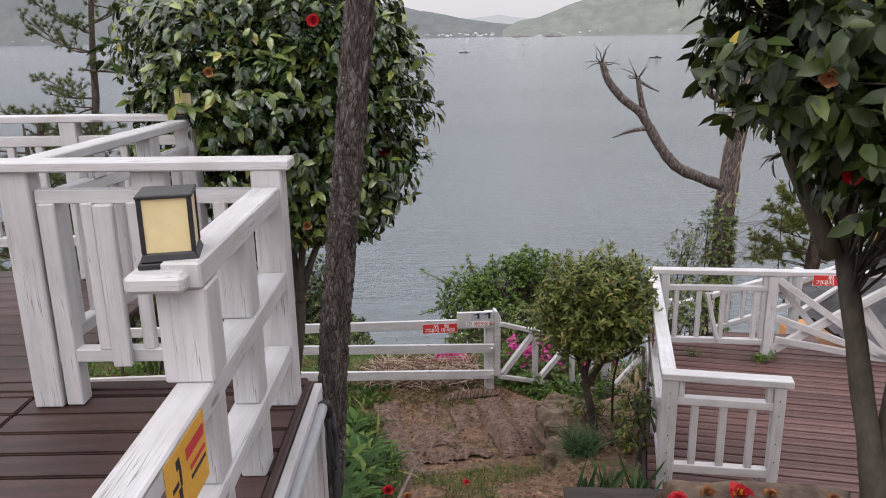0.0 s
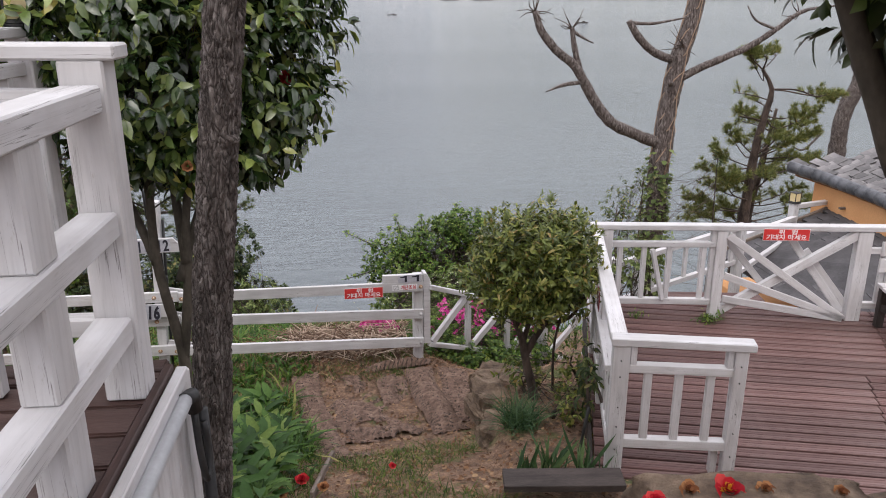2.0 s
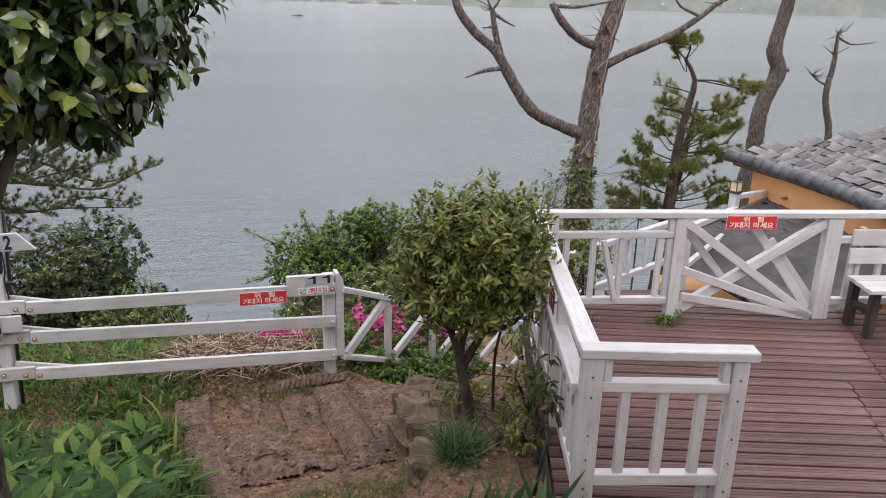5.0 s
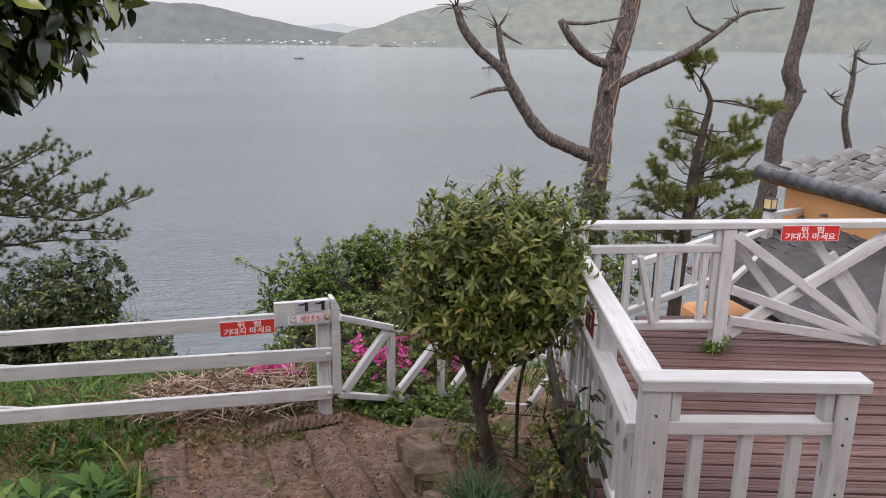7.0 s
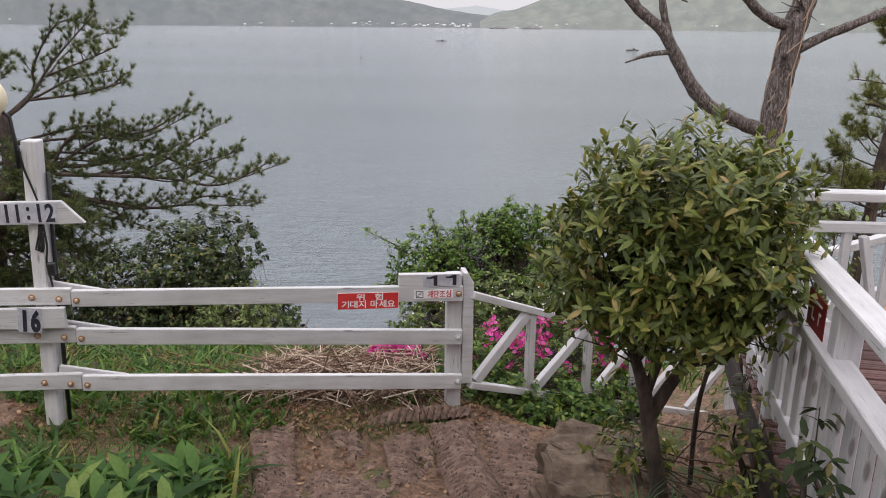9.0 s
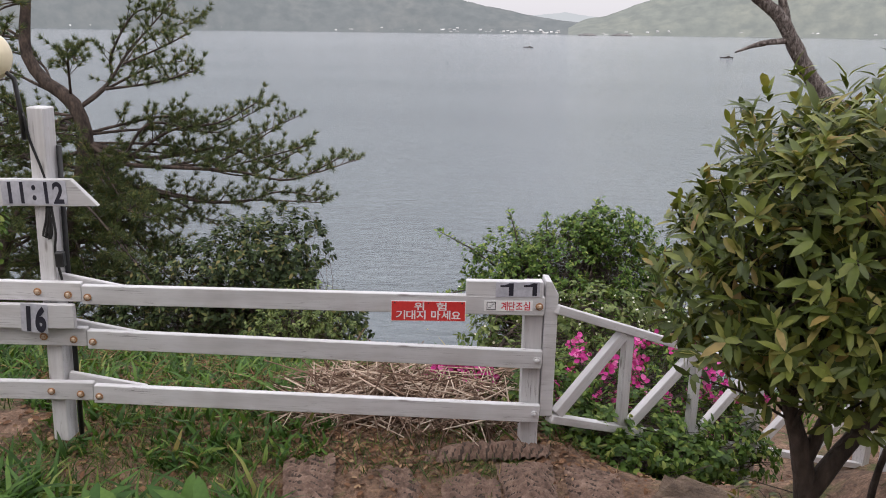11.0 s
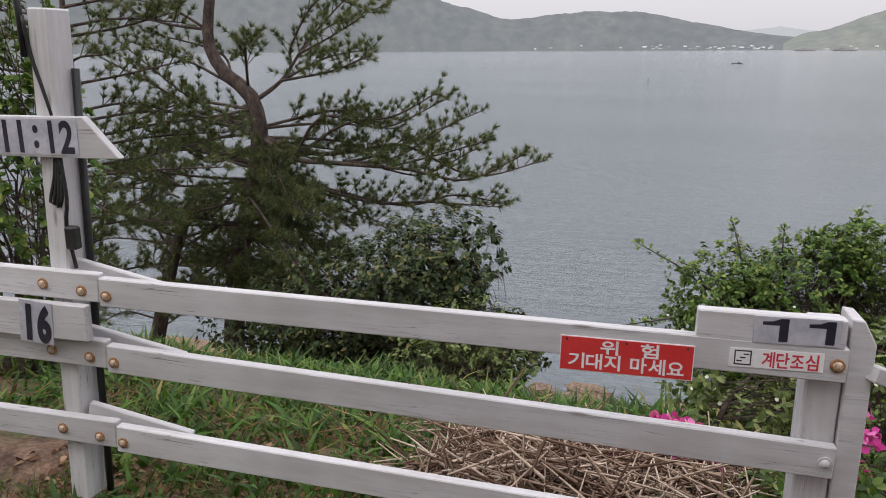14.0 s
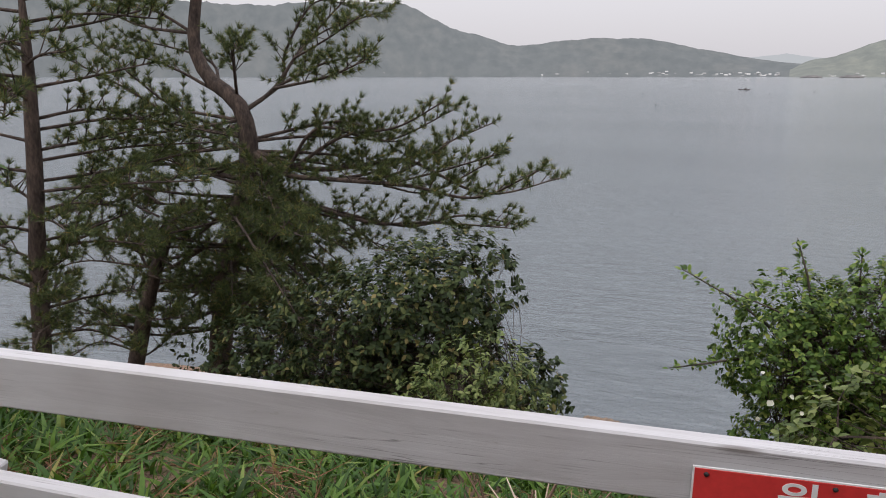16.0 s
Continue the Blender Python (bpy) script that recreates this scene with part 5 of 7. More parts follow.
limbs = []
for k in range(15):
    z = -5.6 + 0.20 * k
    a = rr.uniform(0, 6.28)
    ln = rr.uniform(0.8, 1.6)
    limbs.append(([(-8.6 + 0.06 * k, 16.6, z), (-8.55 + math.cos(a) * ln * 0.5, 16.6 + math.sin(a) * ln * 0.5, z + 0.1), (-8.5 + math.cos(a) * ln, 16.6 + math.sin(a) * ln, z + rr.uniform(-0.2, 0.4))], 0.03))
g = gz(-8.8, 16.6)
needle_tree("pine_tree", (-8.8, 16.6, g), (([(-8.9, 16.6, g - 0.2), (-8.73, 16.6, -6.2), (-8.27, 16.6, -4.7), (-7.9, 16.6, -3.8), (-7.4, 16.6, -2.9)]), [0.16, 0.14, 0.12, 0.10, 0.03]),
            limbs, "young pine leaning among the larger trees", 13, step=0.075, per=30, depth=0.02)

# small pines on the right, below the deck
limbs = [
    (flat(16.5, (8.64, -0.64), (9.16, -0.66), (9.68, -0.83), (10.01, -0.92)), 0.035),
    (flat(16.5, (8.38, -0.23), (8.2, -0.05), (8.04, 0.16)), 0.03), (flat(16.5, (8.38, -0.23), (8.55, -0.05), (8.66, 0.10)), 0.02),
    (flat(16.5, (8.5, -1.3), (8.2, -1.2), (8.0, -1.1)), 0.03), (flat(16.5, (8.55, -1.2), (9.0, -1.25), (9.4, -1.15)), 0.03),
]
for x, z in ((6.96, -2.97), (7.26, -2.3), (7.6, -1.97), (8.05, -1.7), (8.9, -1.7), (9.3, -1.75), (9.7, -1.6), (9.9, -2.2), (7.5, -2.7), (8.1, -2.5), (8.9, -2.5), (9.5, -2.8), (7.2, -3.3), (9.9, -3.2), (8.0, -3.3)):
    limbs.append((flat(16.5, (8.45, z - 0.35), ((8.45 + x) / 2, z - 0.2), (x, z)), 0.03))
g = gz(8.3, 16.5)
needle_tree("pine_tree", (8.3, 16.5, g), (([(8.2, 16.5, g - 0.2), (8.3, 16.5, -4.5), (8.38, 16.5, -3.08), (8.43, 16.5, -1.99), (8.57, 16.5, -1.1), (8.64, 16.5, -0.64), (8.38, 16.5, -0.23)]), [0.15, 0.13, 0.11, 0.09, 0.07, 0.05, 0.035]),
            limbs, "young pine with round tufts and a crooked bare top", 21, eye=(0.3, 2.7, 0.4), tuft=0.14, per=64, width=0.010, step=0.040, twig=0.42, first=0.5, extra=2, needle=NEEDLE_PALE, depth=0.04)
limbs = []
for k in range(14):
    z = -3.9 + 0.22 * k
    a = rr.uniform(0, 6.28)
    ln = rr.uniform(0.6, 1.2)
    limbs.append(([(9.3, 17.6, z), (9.3 + math.cos(a) * ln * 0.5, 17.6 + math.sin(a) * ln * 0.5, z + 0.1), (9.3 + math.cos(a) * ln, 17.6 + math.sin(a) * ln, z + 0.15)], 0.03))
g = gz(9.0, 17.6)
needle_tree("pine_tree", (9.0, 17.6, g), (([(8.9, 17.6, g - 0.2), (9.0, 17.6, -4.0), (9.2, 17.6, -2.6), (9.4, 17.6, -1.2)]), [0.13, 0.11, 0.08, 0.03]),
            limbs, "small pine with dense green tufts", 22, needle=NEEDLE_PALE, eye=(0.3, 2.7, 0.4), tuft=0.18, per=28, step=0.07, twig=0.4, first=0.35, depth=0.04)
# pines behind the upper deck
SC = 0.69


def nearer(p):
    return (0.1 + (p[0] - 0.1) * SC, p[1] * SC, 1.53 + (p[2] - 1.53) * SC)


limbs = []
for k in range(7):
    z = -0.9 + 0.2 * k
    a = rr.uniform(0, 6.28)
    limbs.append(([(-6.1, 12, z), (-6.1 + math.cos(a) * 0.3, 12 + math.sin(a) * 0.3, z + 0.15)], 0.02))
g = gz(-4.3, 8.3)
limbs = [([nearer(p) for p in lp], r) for lp, r in limbs]
needle_tree("pine_tree", (-4.3, 8.3, g), (([(-4.3, 8.3, g - 0.2), nearer((-6.15, 12, -0.8)), nearer((-6.05, 12, 0.5))]), [0.05, 0.035, 0.015]), limbs, "pine sapling top beyond the upper deck", 24, eye=(0.1, 0, 1.5), tuft=0.11, per=34, step=0.04, twig=0.18, width=0.006, first=0.2, depth=0.02)


# ---- dead trees ----
def bare_tree(name, base, label, seed, trunk, limbs, twig_from=(), bark=None, ivy=None):
    tree = thing(name, base, label, "tree")
    P, R = smooth_path(*trunk, 0.12)
    tube("trunk", P, R, bark or BARK_PALE, tree, seg=14, rough=0.10, seed=seed)
    for i, (p, r) in enumerate(limbs):
        P, R = smooth_path(p, r, 0.10)
        tube("limb", P, R, bark or BARK_PALE, tree, seg=10, rough=0.12, seed=seed + i)
    rng = random.Random(seed)
    for c, n, ln in twig_from:
        for k in range(n):
            d = Vector((rng.uniform(-1, 1), rng.uniform(-0.6, 0.6), rng.uniform(-0.35, 1))).normalized()
            p = Vector(c)
            pts = [p, p + d * ln * 0.5 + Vector((0, 0, rng.uniform(-0.05, 0.05))), p + d * ln + Vector((rng.uniform(-0.1, 0.1), 0, rng.uniform(-0.05, 0.12)))]
            tube("twig", pts, [0.014, 0.009, 0.004], BARK_DARK, tree, seg=5)
    return tree


Y = 15.9
g = gz(6.1, Y)
dead = bare_tree("dead_tree", (6.1, Y, g), "bare dead pine with sawn limbs and ivy at its foot", 31,
                 ([(6.0, Y, g - 0.3), (6.05, Y, -4.2), (6.1, Y, -2.86), (6.08, Y, -2.16), (6.14, Y, -1.53), (6.18, Y, -0.81), (6.24, Y, -0.41), (6.30, Y, 0.05), (6.37, Y, 0.28), (6.5, Y, 0.77), (6.56, Y, 1.24), (6.7, Y, 2.0)],
                  [0.29, 0.23, 0.212, 0.206, 0.20, 0.188, 0.176, 0.182, 0.165, 0.158, 0.148, 0.13]),
                 [([(6.05, Y, -1.62), (5.46, Y - 0.1, -1.4), (4.9, Y - 0.2, -1.11), (4.51, Y - 0.2, -0.61), (4.18, Y - 0.2, -0.08), (3.77, Y - 0.2, 0.25), (3.47, Y - 0.2, 0.62), (3.34, Y - 0.2, 0.96)], [0.118, 0.115, 0.111, 0.104, 0.092, 0.081, 0.074, 0.059]),
                  ([(4.25, Y - 0.2, -0.12), (4.12, Y - 0.2, 0.35), (4.07, Y - 0.2, 0.66)], [0.063, 0.056, 0.041]),
                  ([(4.07, Y - 0.2, 0.60), (4.32, Y - 0.2, 0.45), (4.5, Y - 0.2, 0.37)], [0.037, 0.022, 0.011]),
                  ([(4.40, Y - 0.2, -0.36), (3.94, Y - 0.25, -0.41), (3.59, Y - 0.3, -0.53)], [0.041, 0.037, 0.009]),
                  ([(6.25, Y, 0.02), (5.79, Y - 0.1, 0.16), (5.4, Y - 0.2, 0.46), (5.17, Y - 0.2, 0.78)], [0.089, 0.081, 0.074, 0.059]),
                  ([(5.2, Y - 0.2, 0.74), (5.65, Y - 0.2, 0.73), (6.33, Y - 0.2, 0.84)], [0.037, 0.030, 0.011]),
                  ([(6.2, Y, -0.42), (6.78, Y - 0.1, -0.09), (7.53, Y - 0.2, 0.24), (8.06, Y - 0.3, 0.6), (8.58, Y - 0.3, 0.95), (9.38, Y - 0.3, 1.07)], [0.081, 0.074, 0.063, 0.052, 0.037, 0.011]),
                  ([(8.05, Y - 0.3, 0.62), (7.64, Y - 0.3, 0.79), (7.45, Y - 0.3, 1.05)], [0.030, 0.022, 0.011]),
                  ([(6.15, Y - 0.1, -0.43), (6.0, Y - 0.4, -0.36)], [0.059, 0.056])],
                 [((3.34, Y - 0.2, 0.94), 9, 0.35), ((4.07, Y - 0.2, 0.64), 8, 0.35), ((8.5, Y - 0.3, 0.9), 4, 0.4), ((6.3, Y - 0.2, 0.3), 5, 0.4)], BARK_DEAD)
rng = np.random.default_rng(7)
a = rng.uniform(0, 6.28, 900)
z = rng.uniform(-5.0, -2.2, 900) + 0.5 * (rng.random(900) < 0.2)
P = np.stack([6.08 + np.cos(a) * 0.23, Y + np.sin(a) * 0.23, z], -1)
out = np.stack([np.cos(a), np.sin(a), rng.uniform(-0.6, 0.2, 900)], -1) + rng.normal(size=(900, 3)) * 0.3
v, f = spread(blade(0.10, 0.085, 0.2), P, out, np.tile([0, 0, 1.0], (900, 1)), rng.uniform(0.7, 1.3, 900))
tagged(quick("ivy", v, f, PALELEAF, dead, "yellow-green ivy leaves"), kind="stuff")
# dry creeper stems round the upper trunk
for k in range(14):
    a0 = k * 0.9
    pts = []
    for t in range(0, 14):
        z = -2.2 + 0.30 * t
        cx = float(np.interp(z, [-2.86, -2.16, -1.53, -0.81, -0.41, 0.05, 0.28, 0.77, 1.24, 2.0], [6.1, 6.08, 6.14, 6.18, 6.24, 6.30, 6.37, 6.5, 6.56, 6.7]))
        r = float(np.interp(z, [-2.2, 2.0], [0.222, 0.150]))
        w = a0 + t * 0.55 + 0.5 * math.sin(t * 1.7 + a0 * 3)
        pts.append((cx + r * math.cos(w), Y + r * math.sin(w), z + 0.08 * math.sin(t * 2.3 + a0)))
    tube("creeper_stem", pts, [0.010] * 14, STRAW, dead, "pale dry creeper stem", seg=4)

Y = 18.3
g = gz(11.3, Y)
bare_tree("dead_tree", (11.3, Y, g), "tall crooked bare pine trunk", 41,
          ([(11.2, Y, g - 0.3), (11.3, Y, -4.5), (11.32, Y, -3.59), (11.46, Y, -2.46), (11.47, Y, -1.49), (11.78, Y, -0.61), (11.60, Y, -0.11), (11.73, Y, 0.68), (11.86, Y, 1.63), (12.1, Y, 3.0)], [0.26, 0.24, 0.22, 0.20, 0.18, 0.19, 0.17, 0.15, 0.14, 0.1]),
          [([(11.0, Y, -1.9), (10.6, Y, -2.3), (10.3, Y, -2.2)], [0.03, 0.025, 0.01]), ([(11.8, Y, -0.6), (12.0, Y - 0.1, -0.55)], [0.06, 0.05])], (), BARK)
Y = 18.0
g = gz(13.1, Y)
bare_tree("dead_tree", (13.1, Y, g), "slender dead snag with fine twigs", 42,
          ([(13.4, Y, g - 0.3), (13.3, Y, -3.5), (13.2, Y, -2.06), (12.94, Y, -1.15), (13.0, Y, -0.4), (12.98, Y, 0.34)], [0.10, 0.09, 0.08, 0.07, 0.06, 0.03]),
          [([(12.98, Y, -0.9), (12.7, Y, -0.8), (12.4, Y, -0.6)], [0.03, 0.02, 0.01]), ([(13.0, Y, 0.2), (13.4, Y, 0.05), (14.0, Y, 0.1)], [0.03, 0.02, 0.01])],
          [((12.5, Y, -0.65), 6, 0.3), ((12.98, Y, 0.3), 6, 0.35), ((12.96, Y, -0.2), 4, 0.35)], BARK)

# ---- the pine trunk beside the path, with plated bark ----
def plated_trunk(name, pts, radii, parent, seg=110, step=0.010, depth=0.010):
    P, R = smooth_path(pts, radii, step)
    verts, faces = [], []
    for i, p in enumerate(P):
        for k in range(seg):
            a = 2 * math.pi * k / seg
            q = Vector((math.cos(a) * 3.0, math.sin(a) * 3.0, p.z * 11.0))
            q = q + Vector((noise.noise(q * 0.9), noise.noise(q * 0.9 + Vector((7, 0, 0))), 1.6 * noise.noise(q * 0.7 + Vector((0, 9, 0))))) * 0.9
            d = noise.voronoi(q * 1.15)[0]
            crack = min(1.0, (d[1] - d[0]) * 2.6) + 0.5 * min(1.0, abs(noise.noise(q * 2.6)) * 4) - 0.25
            r = R[i] * (1 + 0.06 * noise.noise(q * 0.35)) + depth * (crack - 0.6) + 0.004 * noise.noise(q * 5)
            verts.append((p.x + math.cos(a) * r, p.y + math.sin(a) * r, p.z))
    for i in range(len(P) - 1):
        for k in range(seg):
            a, b = i * seg + k, i * seg + (k + 1) % seg
            faces.append((a, b, b + seg, a + seg))
    return mesh_part(name, verts, faces, BARK, parent, "rough plated bark", True)


# unseen crown overhead, added to dim the skylight on the upper deck
lr = random.Random(71)
limbs = []
for k in range(30):
    z = 4.0 + 2.6 * k / 30
    a = lr.uniform(0, 6.28)
    ln = lr.uniform(1.2, 2.6)
    cx, cy = 0.15 + 0.1 * (z - 4.2), 3.6
    limbs.append(([(cx, cy, z), (cx - 0.35 + math.cos(a) * ln * 0.5, cy - 0.3 + math.sin(a) * ln * 0.5, z + 0.1), (cx - 0.6 + math.cos(a) * ln, cy - 0.5 + math.sin(a) * ln, z + lr.uniform(-0.1, 0.4))], 0.05))
near_pine = needle_tree("pine_tree", (-0.60, 3.55, gz(-0.6, 3.55)), (([(0.15, 3.6, 4.15), (0.25, 3.6, 5.2), (0.4, 3.6, 6.8)]), [0.05, 0.045, 0.02]), limbs, "leaning pine trunk with deep plated bark, unseen crown added to shade the deck", 75, step=0.10, per=22, tuft=0.16, width=0.012, depth=0.0)
plated_trunk("trunk", [(-0.62, 3.55, -1.75), (-0.575, 3.55, -1.2), (-0.535, 3.55, -0.8), (-0.503, 3.55, -0.7), (-0.43, 3.55, 0.1), (-0.33, 3.55, 0.9), (-0.23, 3.55, 1.68), (-0.05, 3.56, 2.8), (0.15, 3.6, 4.2)], [0.12, 0.092, 0.080, 0.074, 0.070, 0.067, 0.066, 0.06, 0.05], near_pine)
bm = bmesh.new()
bmesh.ops.create_uvsphere(bm, u_segments=10, v_segments=6, radius=0.05)
part("knot", bm, BARK, near_pine, "", Matrix.Translation((-0.335, 3.52, 0.74)) @ Matrix.Diagonal((1.3, 0.75, 0.6, 1)), True)


# ---- broadleaf trees ----
def leafy_tree(name, base, label, seed, stems, balls, sprigs, leaves, length, width, leaf, bark=None, twig_count=60, clip=None, **kw):
    rng = np.random.default_rng(seed)
    tree = thing(name, base, label, "tree")
    roots = []
    for i, (p, r) in enumerate(stems):
        P, R = smooth_path(p, r, 0.06)
        tube("stem" if len(stems) > 1 else "trunk", P, R, bark or STEM, tree, seg=10, rough=0.06, seed=seed + i)
        roots += [np.array(tuple(q)) for q in P[len(P) * 2 // 3:]]
    v, f, tips = crown(rng, balls, sprigs, leaves, length, width, **kw)
    if clip is not None:
        n = len(v) // 8
        keep = clip(v.reshape(n, 8, 3).mean(1))
        v = v.reshape(n, 8, 3)[keep].reshape(-1, 3)
        f = f[: int(keep.sum()) * 8]
    leaves_ob = quick("crown", v, f, leaf, tree, "leaves")
    leaves_ob.data.shade_smooth()
    tagged(leaves_ob, kind="stuff")
    twigs(rng, roots, tips, twig_count, 0.007, bark or STEM, tree)
    return tree, tips, rng


# the large camellia behind the upper deck
cam_base = (-0.93, 4.95, gz(-0.93, 4.95))
balls = [((-0.98, 5.25, 1.10), (0.92, 0.85, 0.85)), ((-0.50, 5.25, 0.85), (0.47, 0.55, 0.72)), ((-1.25, 5.2, 1.45), (0.65, 0.7, 0.6)), ((-0.65, 5.3, 1.5), (0.6, 0.6, 0.5)), ((-0.75, 5.15, 0.55), (0.45, 0.5, 0.35))]
stems = [([(-0.93, 4.95, -1.9), (-0.94, 4.95, -1.1), (-0.93, 4.95, -0.75), (-1.02, 4.97, -0.2), (-1.05, 5.05, 0.35), (-1.2, 5.2, 1.0)], [0.042, 0.036, 0.032, 0.026, 0.022, 0.013]),
         ([(-0.93, 4.95, -0.78), (-0.86, 4.97, -0.3), (-0.84, 5.0, 0.1), (-0.7, 5.1, 0.8)], [0.030, 0.027, 0.022, 0.013]),
         ([(-0.90, 4.97, -0.3), (-0.75, 5.05, 0.15), (-0.5, 5.2, 0.6)], [0.03, 0.022, 0.012]),
         ([(-0.86, 4.97, -0.2), (-0.92, 5.1, 0.3), (-0.95, 5.3, 1.0)], [0.03, 0.022, 0.012]),
         ([(-1.02, 4.97, -0.2), (-1.2, 5.1, 0.2), (-1.5, 5.2, 0.7)], [0.028, 0.02, 0.012])]
cam_tree, tips, rng = leafy_tree("camellia_tree", cam_base, "dense camellia with glossy leaves and a few red flowers", 51, stems, balls, 3700, 6, 0.090, 0.042, CAMELLIA, twig_count=140, bend=0.3, droop=0.45, uneven=0.13, inner=0.3)
for p, s in (((-0.278, 5.25, 0.78), 0.085), ((-0.60, 4.55, 1.62), 0.08), ((-1.20, 4.5, 1.35), 0.06), ((-0.72, 4.62, 0.42), 0.06), ((-0.2, 5.0, 1.1), 0.05), ((-1.62, 4.75, 1.0), 0.05)):
    bloom("flower", p, s, (0.2, -1, 0.2), PETAL_RED if s > 0.075 else PETAL_OLD, cam_tree, rng, label="red camellia flower" if s > 0.075 else "withered brown flower")

# the camellia over the path on the right
cr_base = (1.48, 2.15, gz(1.48, 2.15))
# the ball at z 2.6 is unseen crown, added to shade the leaves below
balls = [((1.68, 2.35, 1.70), (0.80, 0.62, 0.72)), ((1.25, 2.25, 1.55), (0.45, 0.45, 0.42)), ((1.75, 2.1, 1.2), (0.5, 0.4, 0.38)), ((1.15, 2.35, 2.0), (0.45, 0.5, 0.45)), ((2.2, 2.4, 1.35), (0.5, 0.5, 0.5)), ((1.40, 2.0, 1.28), (0.36, 0.32, 0.33)), ((1.62, 1.95, 0.92), (0.26, 0.22, 0.26)), ((1.7, 2.4, 2.6), (0.95, 0.8, 0.6)), ((1.55, 2.3, 1.6), (0.5, 0.4, 0.5))]
stems = [([(1.50, 2.12, -0.95), (1.46, 2.13, -0.3), (1.44, 2.14, 0.12), (1.40, 2.25, 0.53), (1.36, 2.36, 0.95), (1.38, 2.4, 1.5)], [0.05, 0.042, 0.038, 0.033, 0.028, 0.018]),
         ([(1.45, 2.14, 0.08), (1.50, 2.2, 0.4), (1.55, 2.25, 0.75), (1.7, 2.3, 1.3)], [0.036, 0.034, 0.030, 0.02]),
         ([(1.32, 2.33, 0.85), (1.15, 2.35, 1.2), (1.0, 2.4, 1.6)], [0.035, 0.025, 0.014]),
         ([(1.55, 2.25, 0.8), (1.8, 2.2, 1.1), (2.1, 2.3, 1.4)], [0.03, 0.022, 0.012])]
cr, tips, rng = leafy_tree("camellia_tree", cr_base, "camellia with large glossy leaves and fading red flowers", 52, stems, balls, 3400, 6, 0.080, 0.037, CAMELLIA_DARK, twig_count=160, bend=0.28, droop=0.5, uneven=0.10, inner=0.35,
                           clip=lambda c: (c[:, 0] > 0.72) & (c[:, 2] > 0.62) & (c[:, 2] > 1.02 - 0.35 * (c[:, 0] - 0.72) * 1.6))
for p, s, mt in (((1.02, 1.88, 1.42), 0.05, PETAL_OLD), ((1.40, 1.85, 1.50), 0.06, PETAL_OLD), ((1.20, 2.05, 1.16), 0.06, PETAL_RED), ((1.52, 1.80, 1.45), 0.07, PETAL_OLD), ((1.64, 1.85, 1.56), 0.06, PETAL_RED), ((1.52, 1.9, 1.02), 0.06, PETAL_RED), ((1.50, 2.6, 1.05), 0.07, PETAL_RED)):
    bloom("flower", p, s, (-0.4, -1, 0.0), mt, cr, rng, label="red camellia flower" if mt is PETAL_RED else "withered brown flower")

# the clipped osmanthus on the planting bed
balls = [((1.54, 6.8, -0.94), (0.55, 0.54, 0.48)), ((1.72, 6.8, -0.90), (0.39, 0.45, 0.40)), ((1.29, 6.78, -1.01), (0.38, 0.42, 0.38)), ((1.57, 6.75, -0.74), (0.36, 0.38, 0.28)), ((1.53, 6.72, -1.12), (0.34, 0.34, 0.16))]
stems = [([(1.57, 6.8, -2.35), (1.55, 6.8, -2.12), (1.48, 6.8, -1.82), (1.44, 6.8, -1.62), (1.36, 6.78, -1.40), (1.25, 6.75, -1.1)], [0.05, 0.042, 0.038, 0.034, 0.022, 0.012]),
         ([(1.47, 6.8, -1.76), (1.55, 6.8, -1.60), (1.62, 6.82, -1.50), (1.72, 6.85, -1.30), (1.8, 6.9, -0.95)], [0.032, 0.03, 0.026, 0.02, 0.012]),
         ([(1.45, 6.8, -1.62), (1.50, 6.78, -1.40), (1.55, 6.75, -1.0)], [0.024, 0.02, 0.012]),
         ([(1.62, 6.82, -1.5), (1.85, 6.8, -1.42), (2.0, 6.8, -1.2)], [0.02, 0.016, 0.01]),
         ([(1.78, 6.98, -2.35), (1.76, 6.95, -1.8), (1.80, 6.9, -1.45), (1.9, 6.9, -1.1)], [0.013, 0.012, 0.010, 0.006])]
osm, tips, rng = leafy_tree("osmanthus_tree", (1.57, 6.8, gz(1.57, 6.8)), "small round-headed evergreen with narrow leaves", 53, stems, balls, 1700, 8, 0.072, 0.022, OSMANTHUS, twig_count=300, bend=0.20, droop=-0.22, uneven=0.09, inner=0.3, ring=0.66, bark=BARK_DARK)
# upright young shoots on its top
n = 70
d = unit(rng, n)
d[:, 2] = np.abs(d[:, 2]) * 0.6 + 0.5
d /= np.linalg.norm(d, axis=1, keepdims=True)
P = np.array([1.54, 6.79, -0.90]) + d * np.array([0.54, 0.50, 0.45]) + d * rng.uniform(-0.04, 0.03, (n, 1))
k = 9
O = np.repeat(d * 0.5 + np.array([0, 0, 0.7]), k, 0)
s = unit(rng, n * k)
v, f = spread(blade(0.075, 0.022, 0.4), np.repeat(P, k, 0) + O * rng.uniform(0, 0.10, (n * k, 1)), s + O * 0.9, O + s * -0.2, rng.uniform(0.7, 1.1, n * k))
tagged(quick("shoot_foliage", v, f, OSMANTHUS, osm, "bronze-tinted young shoots"), kind="stuff")


